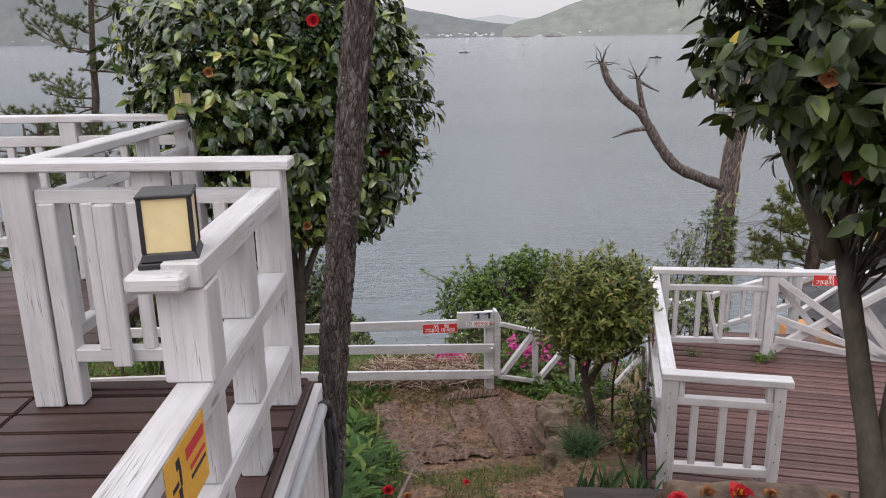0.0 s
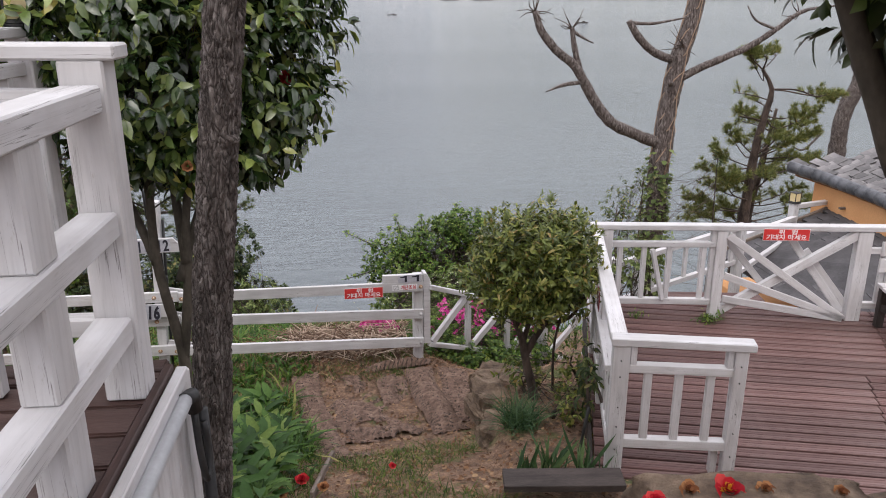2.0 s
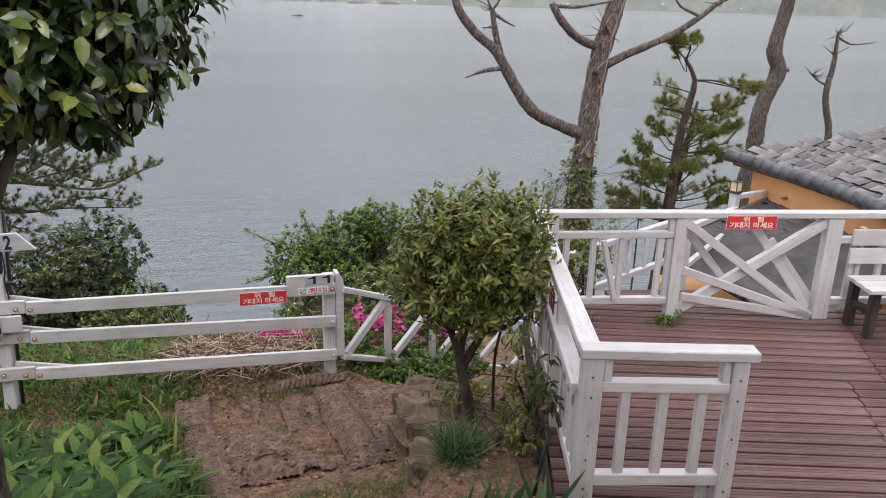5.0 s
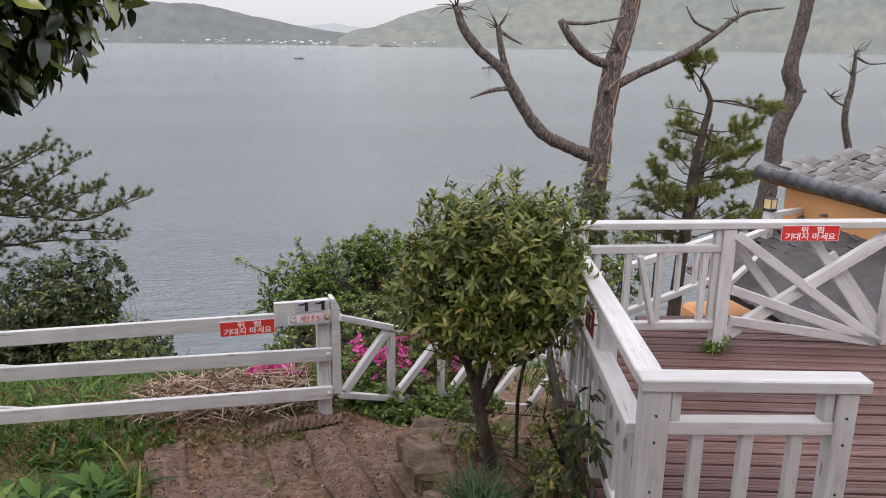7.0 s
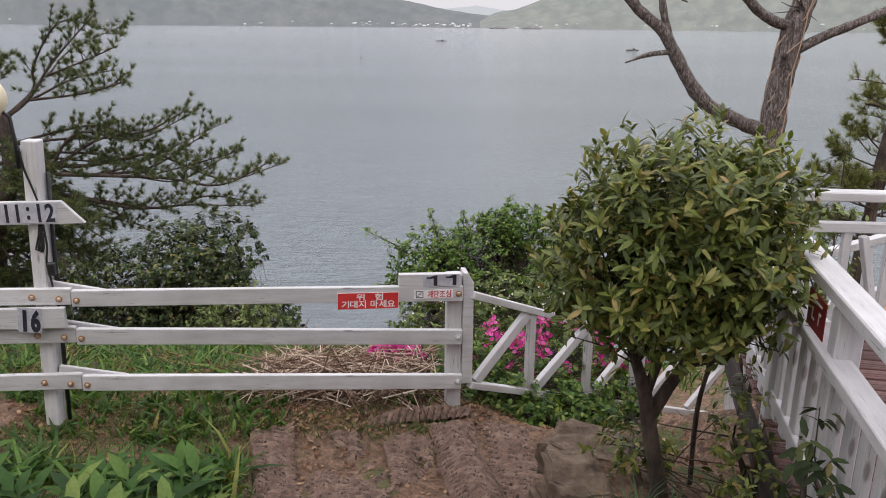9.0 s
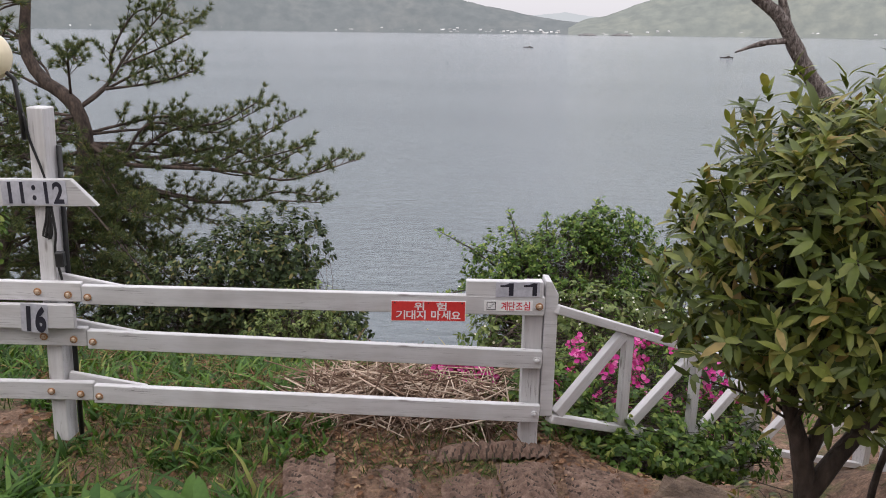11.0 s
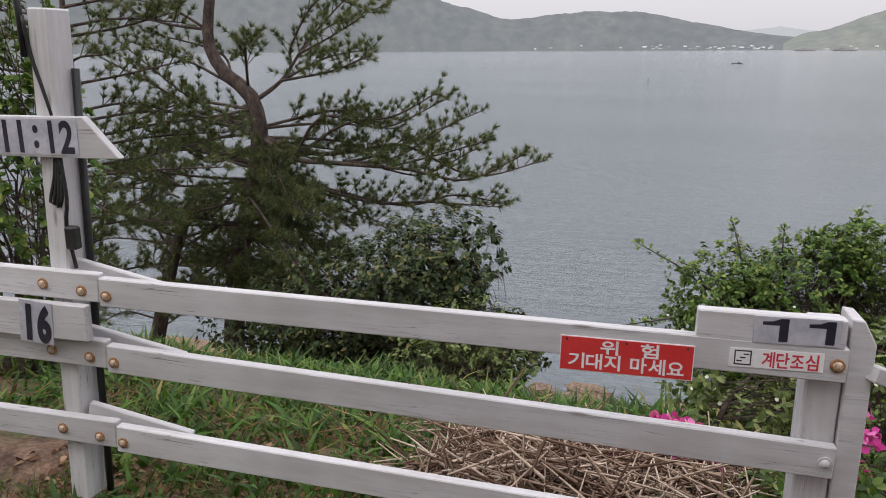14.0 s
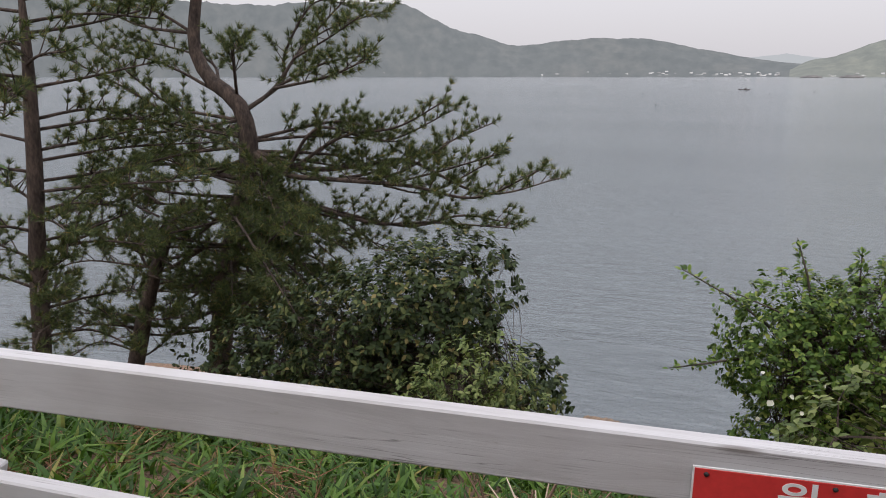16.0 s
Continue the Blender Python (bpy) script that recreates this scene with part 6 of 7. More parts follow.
def bush(name, at, label, seed, balls, sprigs, leaves, length, width, leaf, stems=5, category="bush", **kw):
    """A low shrub: short stems from the ground and a crown of sprigs."""
    rng = np.random.default_rng(seed)
    ob = thing(name, at, label, category)
    roots = []
    for i in range(stems):
        c, r = balls[i % len(balls)]
        e = Vector(c) + Vector(rng.normal(size=3)) * 0.25 * min(r)
        b = Vector((c[0] + rng.normal() * 0.12, c[1] + rng.normal() * 0.12, 0))
        b.z = gz(b.x, b.y) - 0.1
        P, R = smooth_path([b, (b + e) / 2 + Vector(rng.normal(size=3)) * 0.06, e], [0.022, 0.016, 0.008], 0.12)
        tube("stem", P, R, BARK_DARK, ob, seg=6)
        roots += [np.array(tuple(q)) for q in P[len(P) // 3:]]
    v, f, tips = crown(rng, balls, sprigs, leaves, length, width, **kw)
    tagged(quick("leaves", v, f, leaf, ob), kind="stuff")
    twigs(rng, roots, tips, sprigs // 4, 0.006, BARK_DARK, ob)
    return ob, tips, rng


bush("coastal_bush", (-3.6, 15.5, gz(-3.6, 15.5)), "dark broadleaf bush on the sea slope", 61,
     [((-3.7, 15.4, -4.05), (1.25, 1.0, 1.0)), ((-2.85, 15.3, -3.65), (0.80, 0.8, 0.80)), ((-2.0, 15.2, -4.55), (0.62, 0.7, 0.5)), ((-5.2, 15.5, -4.7), (1.2, 0.9, 0.7)), ((-3.3, 15.3, -5.0), (1.3, 0.9, 0.6)), ((-4.2, 15.4, -5.6), (1.6, 0.9, 0.8))],
     4200, 8, 0.088, 0.044, DARKLEAF, 9, uneven=0.22, inner=0.3)
bush("coastal_bush", (-2.0, 13.5, gz(-2, 13.5)), "pale olive bush on the sea slope", 62, [((-2.0, 13.5, -3.75), (0.52, 0.45, 0.40)), ((-1.7, 13.5, -4.1), (0.45, 0.4, 0.4)), ((-2.4, 13.5, -4.15), (0.5, 0.4, 0.4))], 420, 8, 0.06, 0.026, PALELEAF, 5, uneven=0.2)
sh, tips, rng = bush("wild_shrub", (1.5, 14.0, gz(1.5, 14)), "fresh green wild shrub with upright shoots", 63,
                     [((1.45, 14.1, -3.35), (1.05, 0.8, 0.80)), ((0.6, 13.9, -3.3), (0.6, 0.6, 0.5)), ((2.3, 14.0, -3.5), (0.65, 0.6, 0.6)), ((1.3, 14.0, -4.2), (1.3, 0.8, 0.7)), ((1.75, 14.0, -2.70), (0.50, 0.45, 0.42)), ((2.75, 13.9, -4.1), (0.5, 0.5, 0.5))],
                     5200, 8, 0.056, 0.030, SHRUB, 8, uneven=0.26, inner=0.3)
for i, (a, b) in enumerate((((0.75, 13.9, -3.1), (0.56, 13.9, -2.40)), ((0.5, 13.8, -3.2), (-0.30, 13.7, -2.68)), ((1.5, 14, -2.9), (1.70, 14, -2.25)), ((1.1, 14, -3.0), (1.05, 14, -2.5)), ((0.3, 13.8, -3.4), (-0.35, 13.7, -3.55)), ((2.2, 14, -3.2), (2.62, 14, -2.85)), ((0.7, 13.8, -3.2), (0.1, 13.75, -2.85)), ((2.0, 14, -3.0), (2.1, 14, -2.55)))):
    A, B = np.array(a), np.array(b)
    tube("shoot", [a, tuple((A + B) / 2 + rng.normal(size=3) * 0.03), b], [0.012, 0.009, 0.004], STEM, sh, seg=5)
    n = 70
    t = rng.random((n, 1)) ** 0.8
    s = unit(rng, n)
    v, f = spread(blade(0.062, 0.034, 0.2), A + (B - A) * t + s * 0.02, s + np.array([0, 0, 0.5]), np.tile([0, -0.3, 1.0], (n, 1)), rng.uniform(0.6, 1.1, n))
    tagged(quick("shoot_leaves", v, f, SHRUB, sh), kind="stuff")
bush("wild_shrub", (0.9, 13.0, gz(0.9, 13)), "pale green low shrub by the slope", 64, [((0.95, 12.9, -4.0), (0.55, 0.4, 0.35)), ((1.5, 12.6, -3.9), (0.5, 0.4, 0.35))], 320, 8, 0.06, 0.034, PALELEAF, 4, uneven=0.22)
bush("flowering_shrub", (0.55, 10.6, gz(0.55, 10.6)), "light green shrub with small white blossom", 65, [((0.55, 10.7, -2.75), (0.45, 0.4, 0.35)), ((1.3, 10.6, -2.55), (0.5, 0.4, 0.30)), ((2.1, 10.8, -2.7), (0.5, 0.4, 0.35))], 420, 7, 0.055, 0.028, PALELEAF, 5, uneven=0.2)
for sd, bls, lab in ((66, [((1.15, 9.75, -2.80), (0.40, 0.35, 0.32)), ((1.7, 10.05, -2.85), (0.42, 0.35, 0.35)), ((2.25, 10.35, -3.0), (0.42, 0.38, 0.38))], "azalea bush covered in bright pink flowers"),
                     (67, [((0.20, 9.75, -2.80), (0.26, 0.22, 0.17))], "small azalea with magenta flowers")):
    c = bls[0][0]
    az, tips, rng = bush("azalea_bush", (c[0], c[1], gz(c[0], c[1])), lab, sd, bls, 260 * len(bls), 6, 0.045, 0.018, SHRUB, 5, uneven=0.12)
    P = tips[(tips[:, 1] < c[1] + 0.45) & (rng.random(len(tips)) < (0.20 if sd == 66 else 0.5))]
    n = len(P)
    k = 10
    s = unit(rng, n * k)
    v, f = spread(blade(0.042, 0.034, -0.2), np.repeat(P, k, 0) + unit(rng, n * k) * 0.035 + np.array([0, -0.02, 0.01]), s + np.array([0, -0.6, 0.3]), np.tile([0, -0.7, 0.7], (n * k, 1)), rng.uniform(0.8, 1.3, n * k))
    tagged(quick("flower_mass", v, f, PINK, az, "bright pink flowers"), kind="stuff")
bush("ground_shrub", (1.3, 9.15, gz(1.3, 9.15)), "dark green leafy cover below the stair railing", 68, [((1.0, 8.98, -2.80), (0.45, 0.28, 0.22)), ((1.45, 9.25, -2.92), (0.5, 0.3, 0.28)), ((2.0, 9.6, -3.12), (0.5, 0.3, 0.3)), ((0.78, 9.25, -2.64), (0.32, 0.3, 0.25)), ((1.25, 8.75, -2.80), (0.32, 0.2, 0.14)), ((1.70, 8.95, -2.88), (0.32, 0.22, 0.18))], 1100, 8, 0.055, 0.030, SHRUB, 5, uneven=0.2)
blossom_rng = np.random.default_rng(69)
P = np.array([1.2, 10.3, -2.45]) + blossom_rng.normal(size=(90, 3)) * np.array([0.6, 0.15, 0.12])
v, f = spread(blade(0.022, 0.02, 0.1), P, unit(blossom_rng, 90), np.tile([0, -0.7, 0.7], (90, 1)), blossom_rng.uniform(0.7, 1.2, 90))
tagged(quick("blossom", v, f, BLOSSOM, bpy.data.objects["flowering_shrub"], "small white blossom"), kind="stuff")
bush("ground_shrub", (1.72, 6.35, gz(1.72, 6.35)), "straggly bronze-green undershrub against the deck", 70, [((1.74, 6.25, -1.93), (0.13, 0.36, 0.17)), ((1.92, 6.75, -1.85), (0.14, 0.32, 0.25)), ((1.50, 7.05, -2.05), (0.22, 0.25, 0.12))], 130, 7, 0.055, 0.020, OSMANTHUS, 6, uneven=0.25, droop=0.35)
bush("ground_shrub", (1.92, 6.2, gz(1.92, 6.2)), "few drooping dark leaves along the side railing", 71, [((1.80, 6.0, -1.55), (0.10, 0.22, 0.30))], 26, 5, 0.075, 0.026, DARKLEAF, 3, uneven=0.3, droop=0.6)
bush("coastal_bush", (5.0, 14.2, gz(5, 14.2)), "dull green bush below the dead tree", 72, [((4.9, 14.5, -2.6), (0.45, 0.4, 0.5)), ((5.3, 14.6, -2.0), (0.22, 0.25, 0.35)), ((6.9, 15.0, -1.75), (0.15, 0.15, 0.2)), ((4.6, 14.2, -3.3), (0.8, 0.5, 0.6))], 420, 8, 0.07, 0.02, NEEDLE, 5, uneven=0.3)
bush("garden_shrub", (2.9, 8.5, gz(2.9, 8.5)), "thin green shrub behind the far deck railing", 73, [((2.85, 8.5, -1.65), (0.35, 0.3, 0.35)), ((3.2, 8.6, -1.5), (0.25, 0.2, 0.3))], 200, 6, 0.055, 0.028, PALELEAF, 6, uneven=0.3, inner=0.2)
bush("hedge_bush", (-3.8, 9.6, gz(-3.8, 9.6)), "fresh green leafy bush beside the mast", 74, [((-3.75, 9.7, -1.7), (0.50, 0.5, 0.9)), ((-3.95, 9.6, -0.7), (0.5, 0.5, 0.7))], 600, 8, 0.06, 0.036, SHRUB, 6, uneven=0.2)


# ---- rocks ----
def rock_material():
    m, n, l, b = nt("weathered_rock")
    v = coord(n, l)
    col = ramp(n, l, noise_node(n, l, v, 7, 8, 0.65), [(0.3, (0.058, 0.039, 0.026)), (0.5, (0.185, 0.128, 0.086)), (0.72, (0.37, 0.275, 0.195))])
    moss = ramp(n, l, noise_node(n, l, v, 4, 5), [(0.60, (0, 0, 0)), (0.72, (0.575, 0.500, 0.450))])
    col = mixc(n, l, moss, col, (0.115, 0.105, 0.036))
    l.new(col, b.inputs["Base Color"])
    b.inputs["Roughness"].default_value = 0.9
    bp = n.new("ShaderNodeBump")
    bp.inputs["Strength"].default_value, bp.inputs["Distance"].default_value = 1.0, 0.045
    l.new(noise_node(n, l, coord(n, l, (1, 1, 3)), 16, 8, 0.75), bp.inputs["Height"])
    l.new(bp.outputs[0], b.inputs["Normal"])
    return m


ROCK = rock_material()


def rock(x, y, z, sx, sy, sz, turn, seed, label, flat_top=False):
    bm = bmesh.new()
    bmesh.ops.create_icosphere(bm, subdivisions=4, radius=1)
    for v in bm.verts:
        p = v.co.copy()
        q = Vector((math.copysign(abs(p.x) ** 0.6, p.x), math.copysign(abs(p.y) ** 0.6, p.y), math.copysign(abs(p.z) ** 0.6, p.z)))
        w = 1 + 0.22 * noise.noise(p * 1.3 + Vector((seed * 3.1, 0, 0))) + 0.10 * noise.noise(p * 3.1 + Vector((0, seed, 0))) + 0.04 * noise.noise(p * 8 + Vector((0, seed, 0)))
        q = q * w
        d = noise.voronoi(p * 1.6 + Vector((seed * 1.7, seed, 0)))[0]
        q *= 1 - 0.30 * max(0.0, 0.35 - (d[1] - d[0]))
        layer = math.floor(q.z * 3.5 + 0.5 * noise.noise(p * 2))
        q.x, q.y = q.x * (1 + 0.10 * math.sin(layer * 2.3 + seed)), q.y * (1 + 0.08 * math.sin(layer * 3.1 + seed))
        if flat_top and q.z > 0.6:
            q.z = 0.6 + (q.z - 0.6) * 0.2
        v.co = Vector((q.x * sx, q.y * sy, q.z * sz))
    ob = part("boulder", bm, ROCK, None, label, pose(x, y, z, 0, 0, turn), True)
    return tagged(ob, label, "rock", "garden boulders")


rock(1.52, 2.96, -0.625, 0.46, 0.21, 0.25, -8, 1, "flat-topped grey boulder strewn with fallen flowers", True)
rock(2.35, 2.9, -0.70, 0.45, 0.3, 0.25, 10, 2, "grey boulder under the camellia", True)


def slab(x, y, z, sx, sy, sz, turn, seed, label):
    """A rough flat stone: a block with uneven, broken faces and blunt edges."""
    bm = box_bm(1, 1, 1, 0.10, 2)
    bmesh.ops.subdivide_edges(bm, edges=bm.edges[:], cuts=4, use_grid_fill=True)
    for v in bm.verts:
        p = Vector((v.co.x * sx, v.co.y * sy, v.co.z * sz))
        q = p * 9 + Vector((seed * 5.3, seed, 0))
        push = Vector((noise.noise(q), noise.noise(q + Vector((9, 0, 0))), noise.noise(q + Vector((0, 9, 0))))) * 0.035
        push += Vector((noise.noise(q * 3.7), noise.noise(q * 3.7 + Vector((5, 0, 0))), 0.6 * noise.noise(q * 3.7 + Vector((0, 5, 0))))) * 0.012
        v.co = p + push
    ob = part("boulder", bm, ROCK, None, label, pose(x, y, z, 2.5 * math.sin(seed), 3 * math.cos(seed * 2), turn), False)
    return tagged(ob, label, "rock", "garden boulders")


slab(1.12, 6.40, -2.36, 0.20, 0.42, 0.14, 6, 3, "dark layered stone slab edging the bed")
slab(1.15, 6.46, -2.24, 0.22, 0.36, 0.10, -8, 7, "brown stone slab laid on another")
slab(1.14, 6.92, -2.36, 0.26, 0.46, 0.16, 12, 8, "dark layered stone slab edging the bed")
slab(1.20, 6.98, -2.22, 0.30, 0.48, 0.11, 4, 9, "mossy brown slab laid on another")
slab(1.40, 7.42, -2.36, 0.56, 0.42, 0.24, -32, 4, "brown layered boulder edging the bed")
slab(1.12, 6.02, -2.30, 0.16, 0.26, 0.14, 5, 5, "small grey edging stone")
rr = random.Random(9)
for k in range(34):
    x = -9 + 13 * rr.random()
    yv = 27.2 + 2.6 * rr.random()
    s = rr.uniform(0.3, 0.9)
    rock(x, yv, SEA + rr.uniform(-0.25, 0.2), s, s * rr.uniform(0.6, 1), s * 0.5, rr.uniform(0, 180), 20 + k, "dark shore rock at the water's edge")

# fallen camellia flowers and brown petals
for i, (x, y, z, s, mt, lab) in enumerate(((1.10, 2.93, -0.43, 0.10, PETAL_RED, "fallen red camellia flower on a boulder"), (1.405, 3.03, -0.475, 0.12, PETAL_RED, "fallen red camellia flower with yellow heart"), (1.27, 3.05, -0.475, 0.085, PETAL_OLD, "withered brown flower on a boulder"), (1.54, 3.02, -0.475, 0.085, PETAL_OLD, "withered brown flower on a boulder"), (1.80, 2.98, -0.47, 0.07, PETAL_OLD, "withered brown flower on a boulder"),
                                           (0.27, 5.65, None, 0.06, PETAL_RED, "fallen red flower on the path"), (-0.40, 4.55, None, 0.13, PETAL_RED, "fallen red camellia flower in the grass"), (-0.30, 4.62, None, 0.10, PETAL_RED, "fallen red camellia flower in the grass"), (-0.46, 5.1, None, 0.09, PETAL_OLD, "withered flower in the grass"), (-0.36, 5.4, None, 0.10, PETAL_RED, "fallen red camellia flower in the grass"), (-0.9, 5.9, None, 0.09, PETAL_RED, "fallen red camellia flower in the grass"), (-0.2, 5.2, None, 0.08, PETAL_OLD, "withered flower in the grass"), (-1.25, 6.3, None, 0.09, PETAL_RED, "fallen red camellia flower in the grass"))):
    z = gz(x, y) + 0.06 if z is None else z
    r = np.random.default_rng(80 + i)
    fl = thing("fallen_flower", (x, y, z), lab, "flower", "fallen flowers")
    bloom("petals", (x, y, z), s, (0.1, -0.4, 1.0), mt, fl, r)
    if "yellow" in lab:
        v, f = spread(blade(0.03, 0.012, 0.0), np.tile([x, y, z + 0.02], (26, 1)), unit(r, 26) + np.array([0, -0.3, 0.9]), unit(r, 26), r.uniform(0.7, 1.2, 26))
        tagged(quick("stamens", v, f, STAMEN, fl, "yellow stamens"), kind="stuff")


# ---- grass, strap plants, straw, leaf litter: what nobody could count ----
def sow(name, tpls, xs, ys, material, label, category, seed, lean=0.5, scale=(0.6, 1.2), parent=None, lift=0.0):
    rng = np.random.default_rng(seed)
    n = len(xs)
    zs = ground(xs, ys) - 0.01 + lift
    chunks = []
    which = rng.integers(len(tpls), size=n)
    for k, tpl in enumerate(tpls):
        s = which == k
        m = int(s.sum())
        if not m:
            continue
        a = rng.uniform(0, 2 * math.pi, m)
        up = np.stack([rng.normal(size=m) * lean * 0.5, rng.normal(size=m) * lean * 0.5, np.ones(m)], -1)
        xd = np.stack([np.cos(a), np.sin(a), np.zeros(m)], -1)
        xd -= up * (xd * up).sum(1, keepdims=True) / (up * up).sum(1, keepdims=True)
        chunks.append(spread(tpl, np.stack([xs[s], ys[s], zs[s]], -1), xd, up, rng.uniform(*scale, m)))
    v, f = join(chunks)
    ob = quick(name, v, f, material, parent)
    return tagged(ob, label, category, kind="stuff") if not parent else tagged(ob, label, kind="stuff")


def scatter(seed, n, x0, x1, y0, y1, keep=None, clump=0.0):
    rng = np.random.default_rng(seed)
    if clump:
        c = max(1, int(n / 24))
        cx, cy = rng.uniform(x0, x1, c), rng.uniform(y0, y1, c)
        i = rng.integers(c, size=n)
        x, y = cx[i] + rng.normal(size=n) * clump, cy[i] + rng.normal(size=n) * clump
    else:
        x, y = rng.uniform(x0, x1, n), rng.uniform(y0, y1, n)
    ok = (x > x0) & (x < x1) & (y > y0) & (y < y1)
    if keep is not None:
        ok &= keep(x, y)
    return x[ok], y[ok]


def patchy(x, y, f, lo, off=0.0):
    return np.sin(x * f + off) + np.sin(y * f * 1.3 + 1 + off) + np.sin((x + y) * f * 0.7 + 2) > lo


def path_left(y):
    """Left edge of the trodden path."""
    return np.interp(y, [2, 4, 6, 7, 8.3, 9], [-0.42, -0.30, -0.22, -0.32, -0.78, -0.9])


FINE = [strap(0.11, 0.006, 0.6), strap(0.17, 0.007, 0.9), strap(0.08, 0.006, 0.4)]
LONG = [strap(0.24, 0.013, 0.6), strap(0.32, 0.015, 0.9), strap(0.18, 0.012, 0.4)]
LILY = [strap(0.27, 0.026, 0.8), strap(0.33, 0.030, 1.1), strap(0.22, 0.024, 0.5)]
x, y = scatter(101, 25000, -2.6, 0.0, 3.2, 8.9, lambda x, y: (x < path_left(y) - 0.02) & ((x > -0.5) | (y > 3.15)) & ~((x < -1.8) & (y > 8.4)))
sow("grass", FINE + FINE[:2], x, y, GRASS, "lush green grass on the bank beside the path", "grass", 1, 0.9, (0.4, 0.9))
x, y = scatter(102, 2300, -2.6, -0.3, 5.4, 8.2, lambda x, y: (x < path_left(y) - 0.10) & ~((x < -1.6) & (y > 8.0)), 0.06)
sow("strap_plants", LILY, x, y, LILYLEAF, "clumps of broad strap-leaved lilies", "plants", 2, 0.7, (0.5, 1.0))
x, y = scatter(103, 9000, -0.45, 1.05, 3.9, 6.6, lambda x, y: patchy(x, y, 3.2, 0.3) & (x > path_left(y) + 0.05))
sow("grass", FINE, x, y, GRASS, "short grass patches on the earth path", "grass", 3, 0.8, (0.35, 0.8))
x, y = scatter(104, 3800, -0.5, 1.1, 6.3, 8.4, lambda x, y: patchy(x, y, 4.1, 0.9))
sow("grass", FINE, x, y, GRASS, "thin grass between the matting", "grass", 4, 0.9, (0.25, 0.6))
x, y = scatter(105, 9000, -9.0, 0.3, 8.75, 12.2, lambda x, y: (patchy(x, y, 2.3, -0.2) | (y > 10.6)) & ~((x > -0.95) & (y < 9.9)))
sow("grass", FINE, x, y, GRASS, "tall green grass on the slope beyond the fence", "grass", 5, 0.9, (0.5, 1.1))
x, y = scatter(106, 18000, -7.0, 0.3, 8.8, 12.0, lambda x, y: ~((x > -0.8) & (y < 9.8)), 0.075)
sow("strap_plants", [strap(0.18, 0.026, 0.9), strap(0.23, 0.028, 1.1), strap(0.14, 0.026, 0.6)], x, y, LILYLEAF, "strap-leaved lilies beyond the fence", "plants", 6, 0.8, (0.45, 0.95))
x, y = scatter(107, 16000, -12, 12, 11.5, 20, None, 0.3)
sow("grass", [strap(0.28, 0.024, 0.9), strap(0.2, 0.022, 0.6)], x, y, GRASS, "rough grass on the sea slope", "grass", 7, 0.8)
x, y = scatter(108, 900, 0.3, 2.6, 8.6, 10.0)
sow("grass", LONG, x, y, GRASS, "green grass under the stair railing", "grass", 8, 0.9, (0.5, 0.9))
x, y = scatter(117, 4200, -2.4, 0.9, 8.25, 9.0, lambda x, y: patchy(x, y, 5.3, -0.3))
sow("grass", FINE, x, y, GRASS, "short grass along the foot of the fence", "grass", 17, 0.9, (0.35, 0.9))
x, y = scatter(118, 700, -2.3, -0.5, 8.2, 8.9, None, 0.07)
sow("strap_plants", [strap(0.17, 0.030, 0.9), strap(0.13, 0.028, 0.6)], x, y, LILYLEAF, "young lilies along the foot of the fence", "plants", 18, 0.8, (0.5, 1.0))
x, y = scatter(109, 600, 1.20, 1.46, 6.15, 6.50, None, 0.05)
sow("grass_clump", [strap(0.27, 0.008, 1.0), strap(0.22, 0.008, 0.7)], x, y, IRIS, "dark green lilyturf clump on the bed", "plants", 9, 0.9)
irng = np.random.default_rng(110)
for cx, cy in ((1.20, 5.32), (1.60, 5.26), (1.40, 5.44)):
    x, y = cx + irng.normal(size=26) * 0.055, cy + irng.normal(size=26) * 0.04
    sow("iris_clump", [strap(0.34, 0.026, 0.18), strap(0.28, 0.024, 0.35), strap(0.40, 0.024, 0.1)], x, y, IRIS, "blue-green iris blades on the bed", "plants", int(cx * 100), 0.55)
x, y = scatter(111, 2300, -0.85, 0.55, 8.72, 9.85, lambda x, y: patchy(x, y, 1.7, -1.8))
rng = np.random.default_rng(112)
n = len(x)
ang = rng.uniform(0, 6.28, n)
z = ground(x, y) + 0.02 + np.abs(rng.normal(size=n)) * 0.09
stalk = (np.array([(0, -0.0065, 0), (0, 0.0065, 0), (0, 0, 0.011), (0.34, -0.003, 0.01), (0.34, 0.003, 0.01), (0.34, 0, 0.015)], float), np.array([(0, 1, 4), (0, 4, 3), (1, 2, 5), (1, 5, 4), (2, 0, 3), (2, 3, 5)]))
v, f = spread(stalk, np.stack([x, y, z], -1), np.stack([np.cos(ang), np.sin(ang), rng.normal(size=n) * 0.16], -1), np.tile([0, 0, 1.0], (n, 1)), rng.uniform(0.35, 1.25, n))
tagged(quick("straw", v, f, STRAW, None), "heap of dry pale stalks along the fence", "straw", kind="stuff")
x, y = scatter(113, 8000, -2.6, 2.2, 3.2, 9.8, lambda x, y: (x > path_left(y)) | (y > 7.2))
extra_x, extra_y = scatter(119, 2600, -2.4, 0.9, 8.3, 9.0, None, 0.12)
x, y = np.concatenate([x, extra_x]), np.concatenate([y, extra_y])
n = len(x)
v, f = spread(blade(0.05, 0.028, 0.3), np.stack([x, y, ground(x, y) + 0.012], -1), np.stack([*(rng.normal(size=(2, n))), rng.normal(size=n) * 0.2], -1), np.tile([0, 0, 1.0], (n, 1)) + rng.normal(size=(n, 3)) * 0.3, rng.uniform(0.4, 1.1, n))
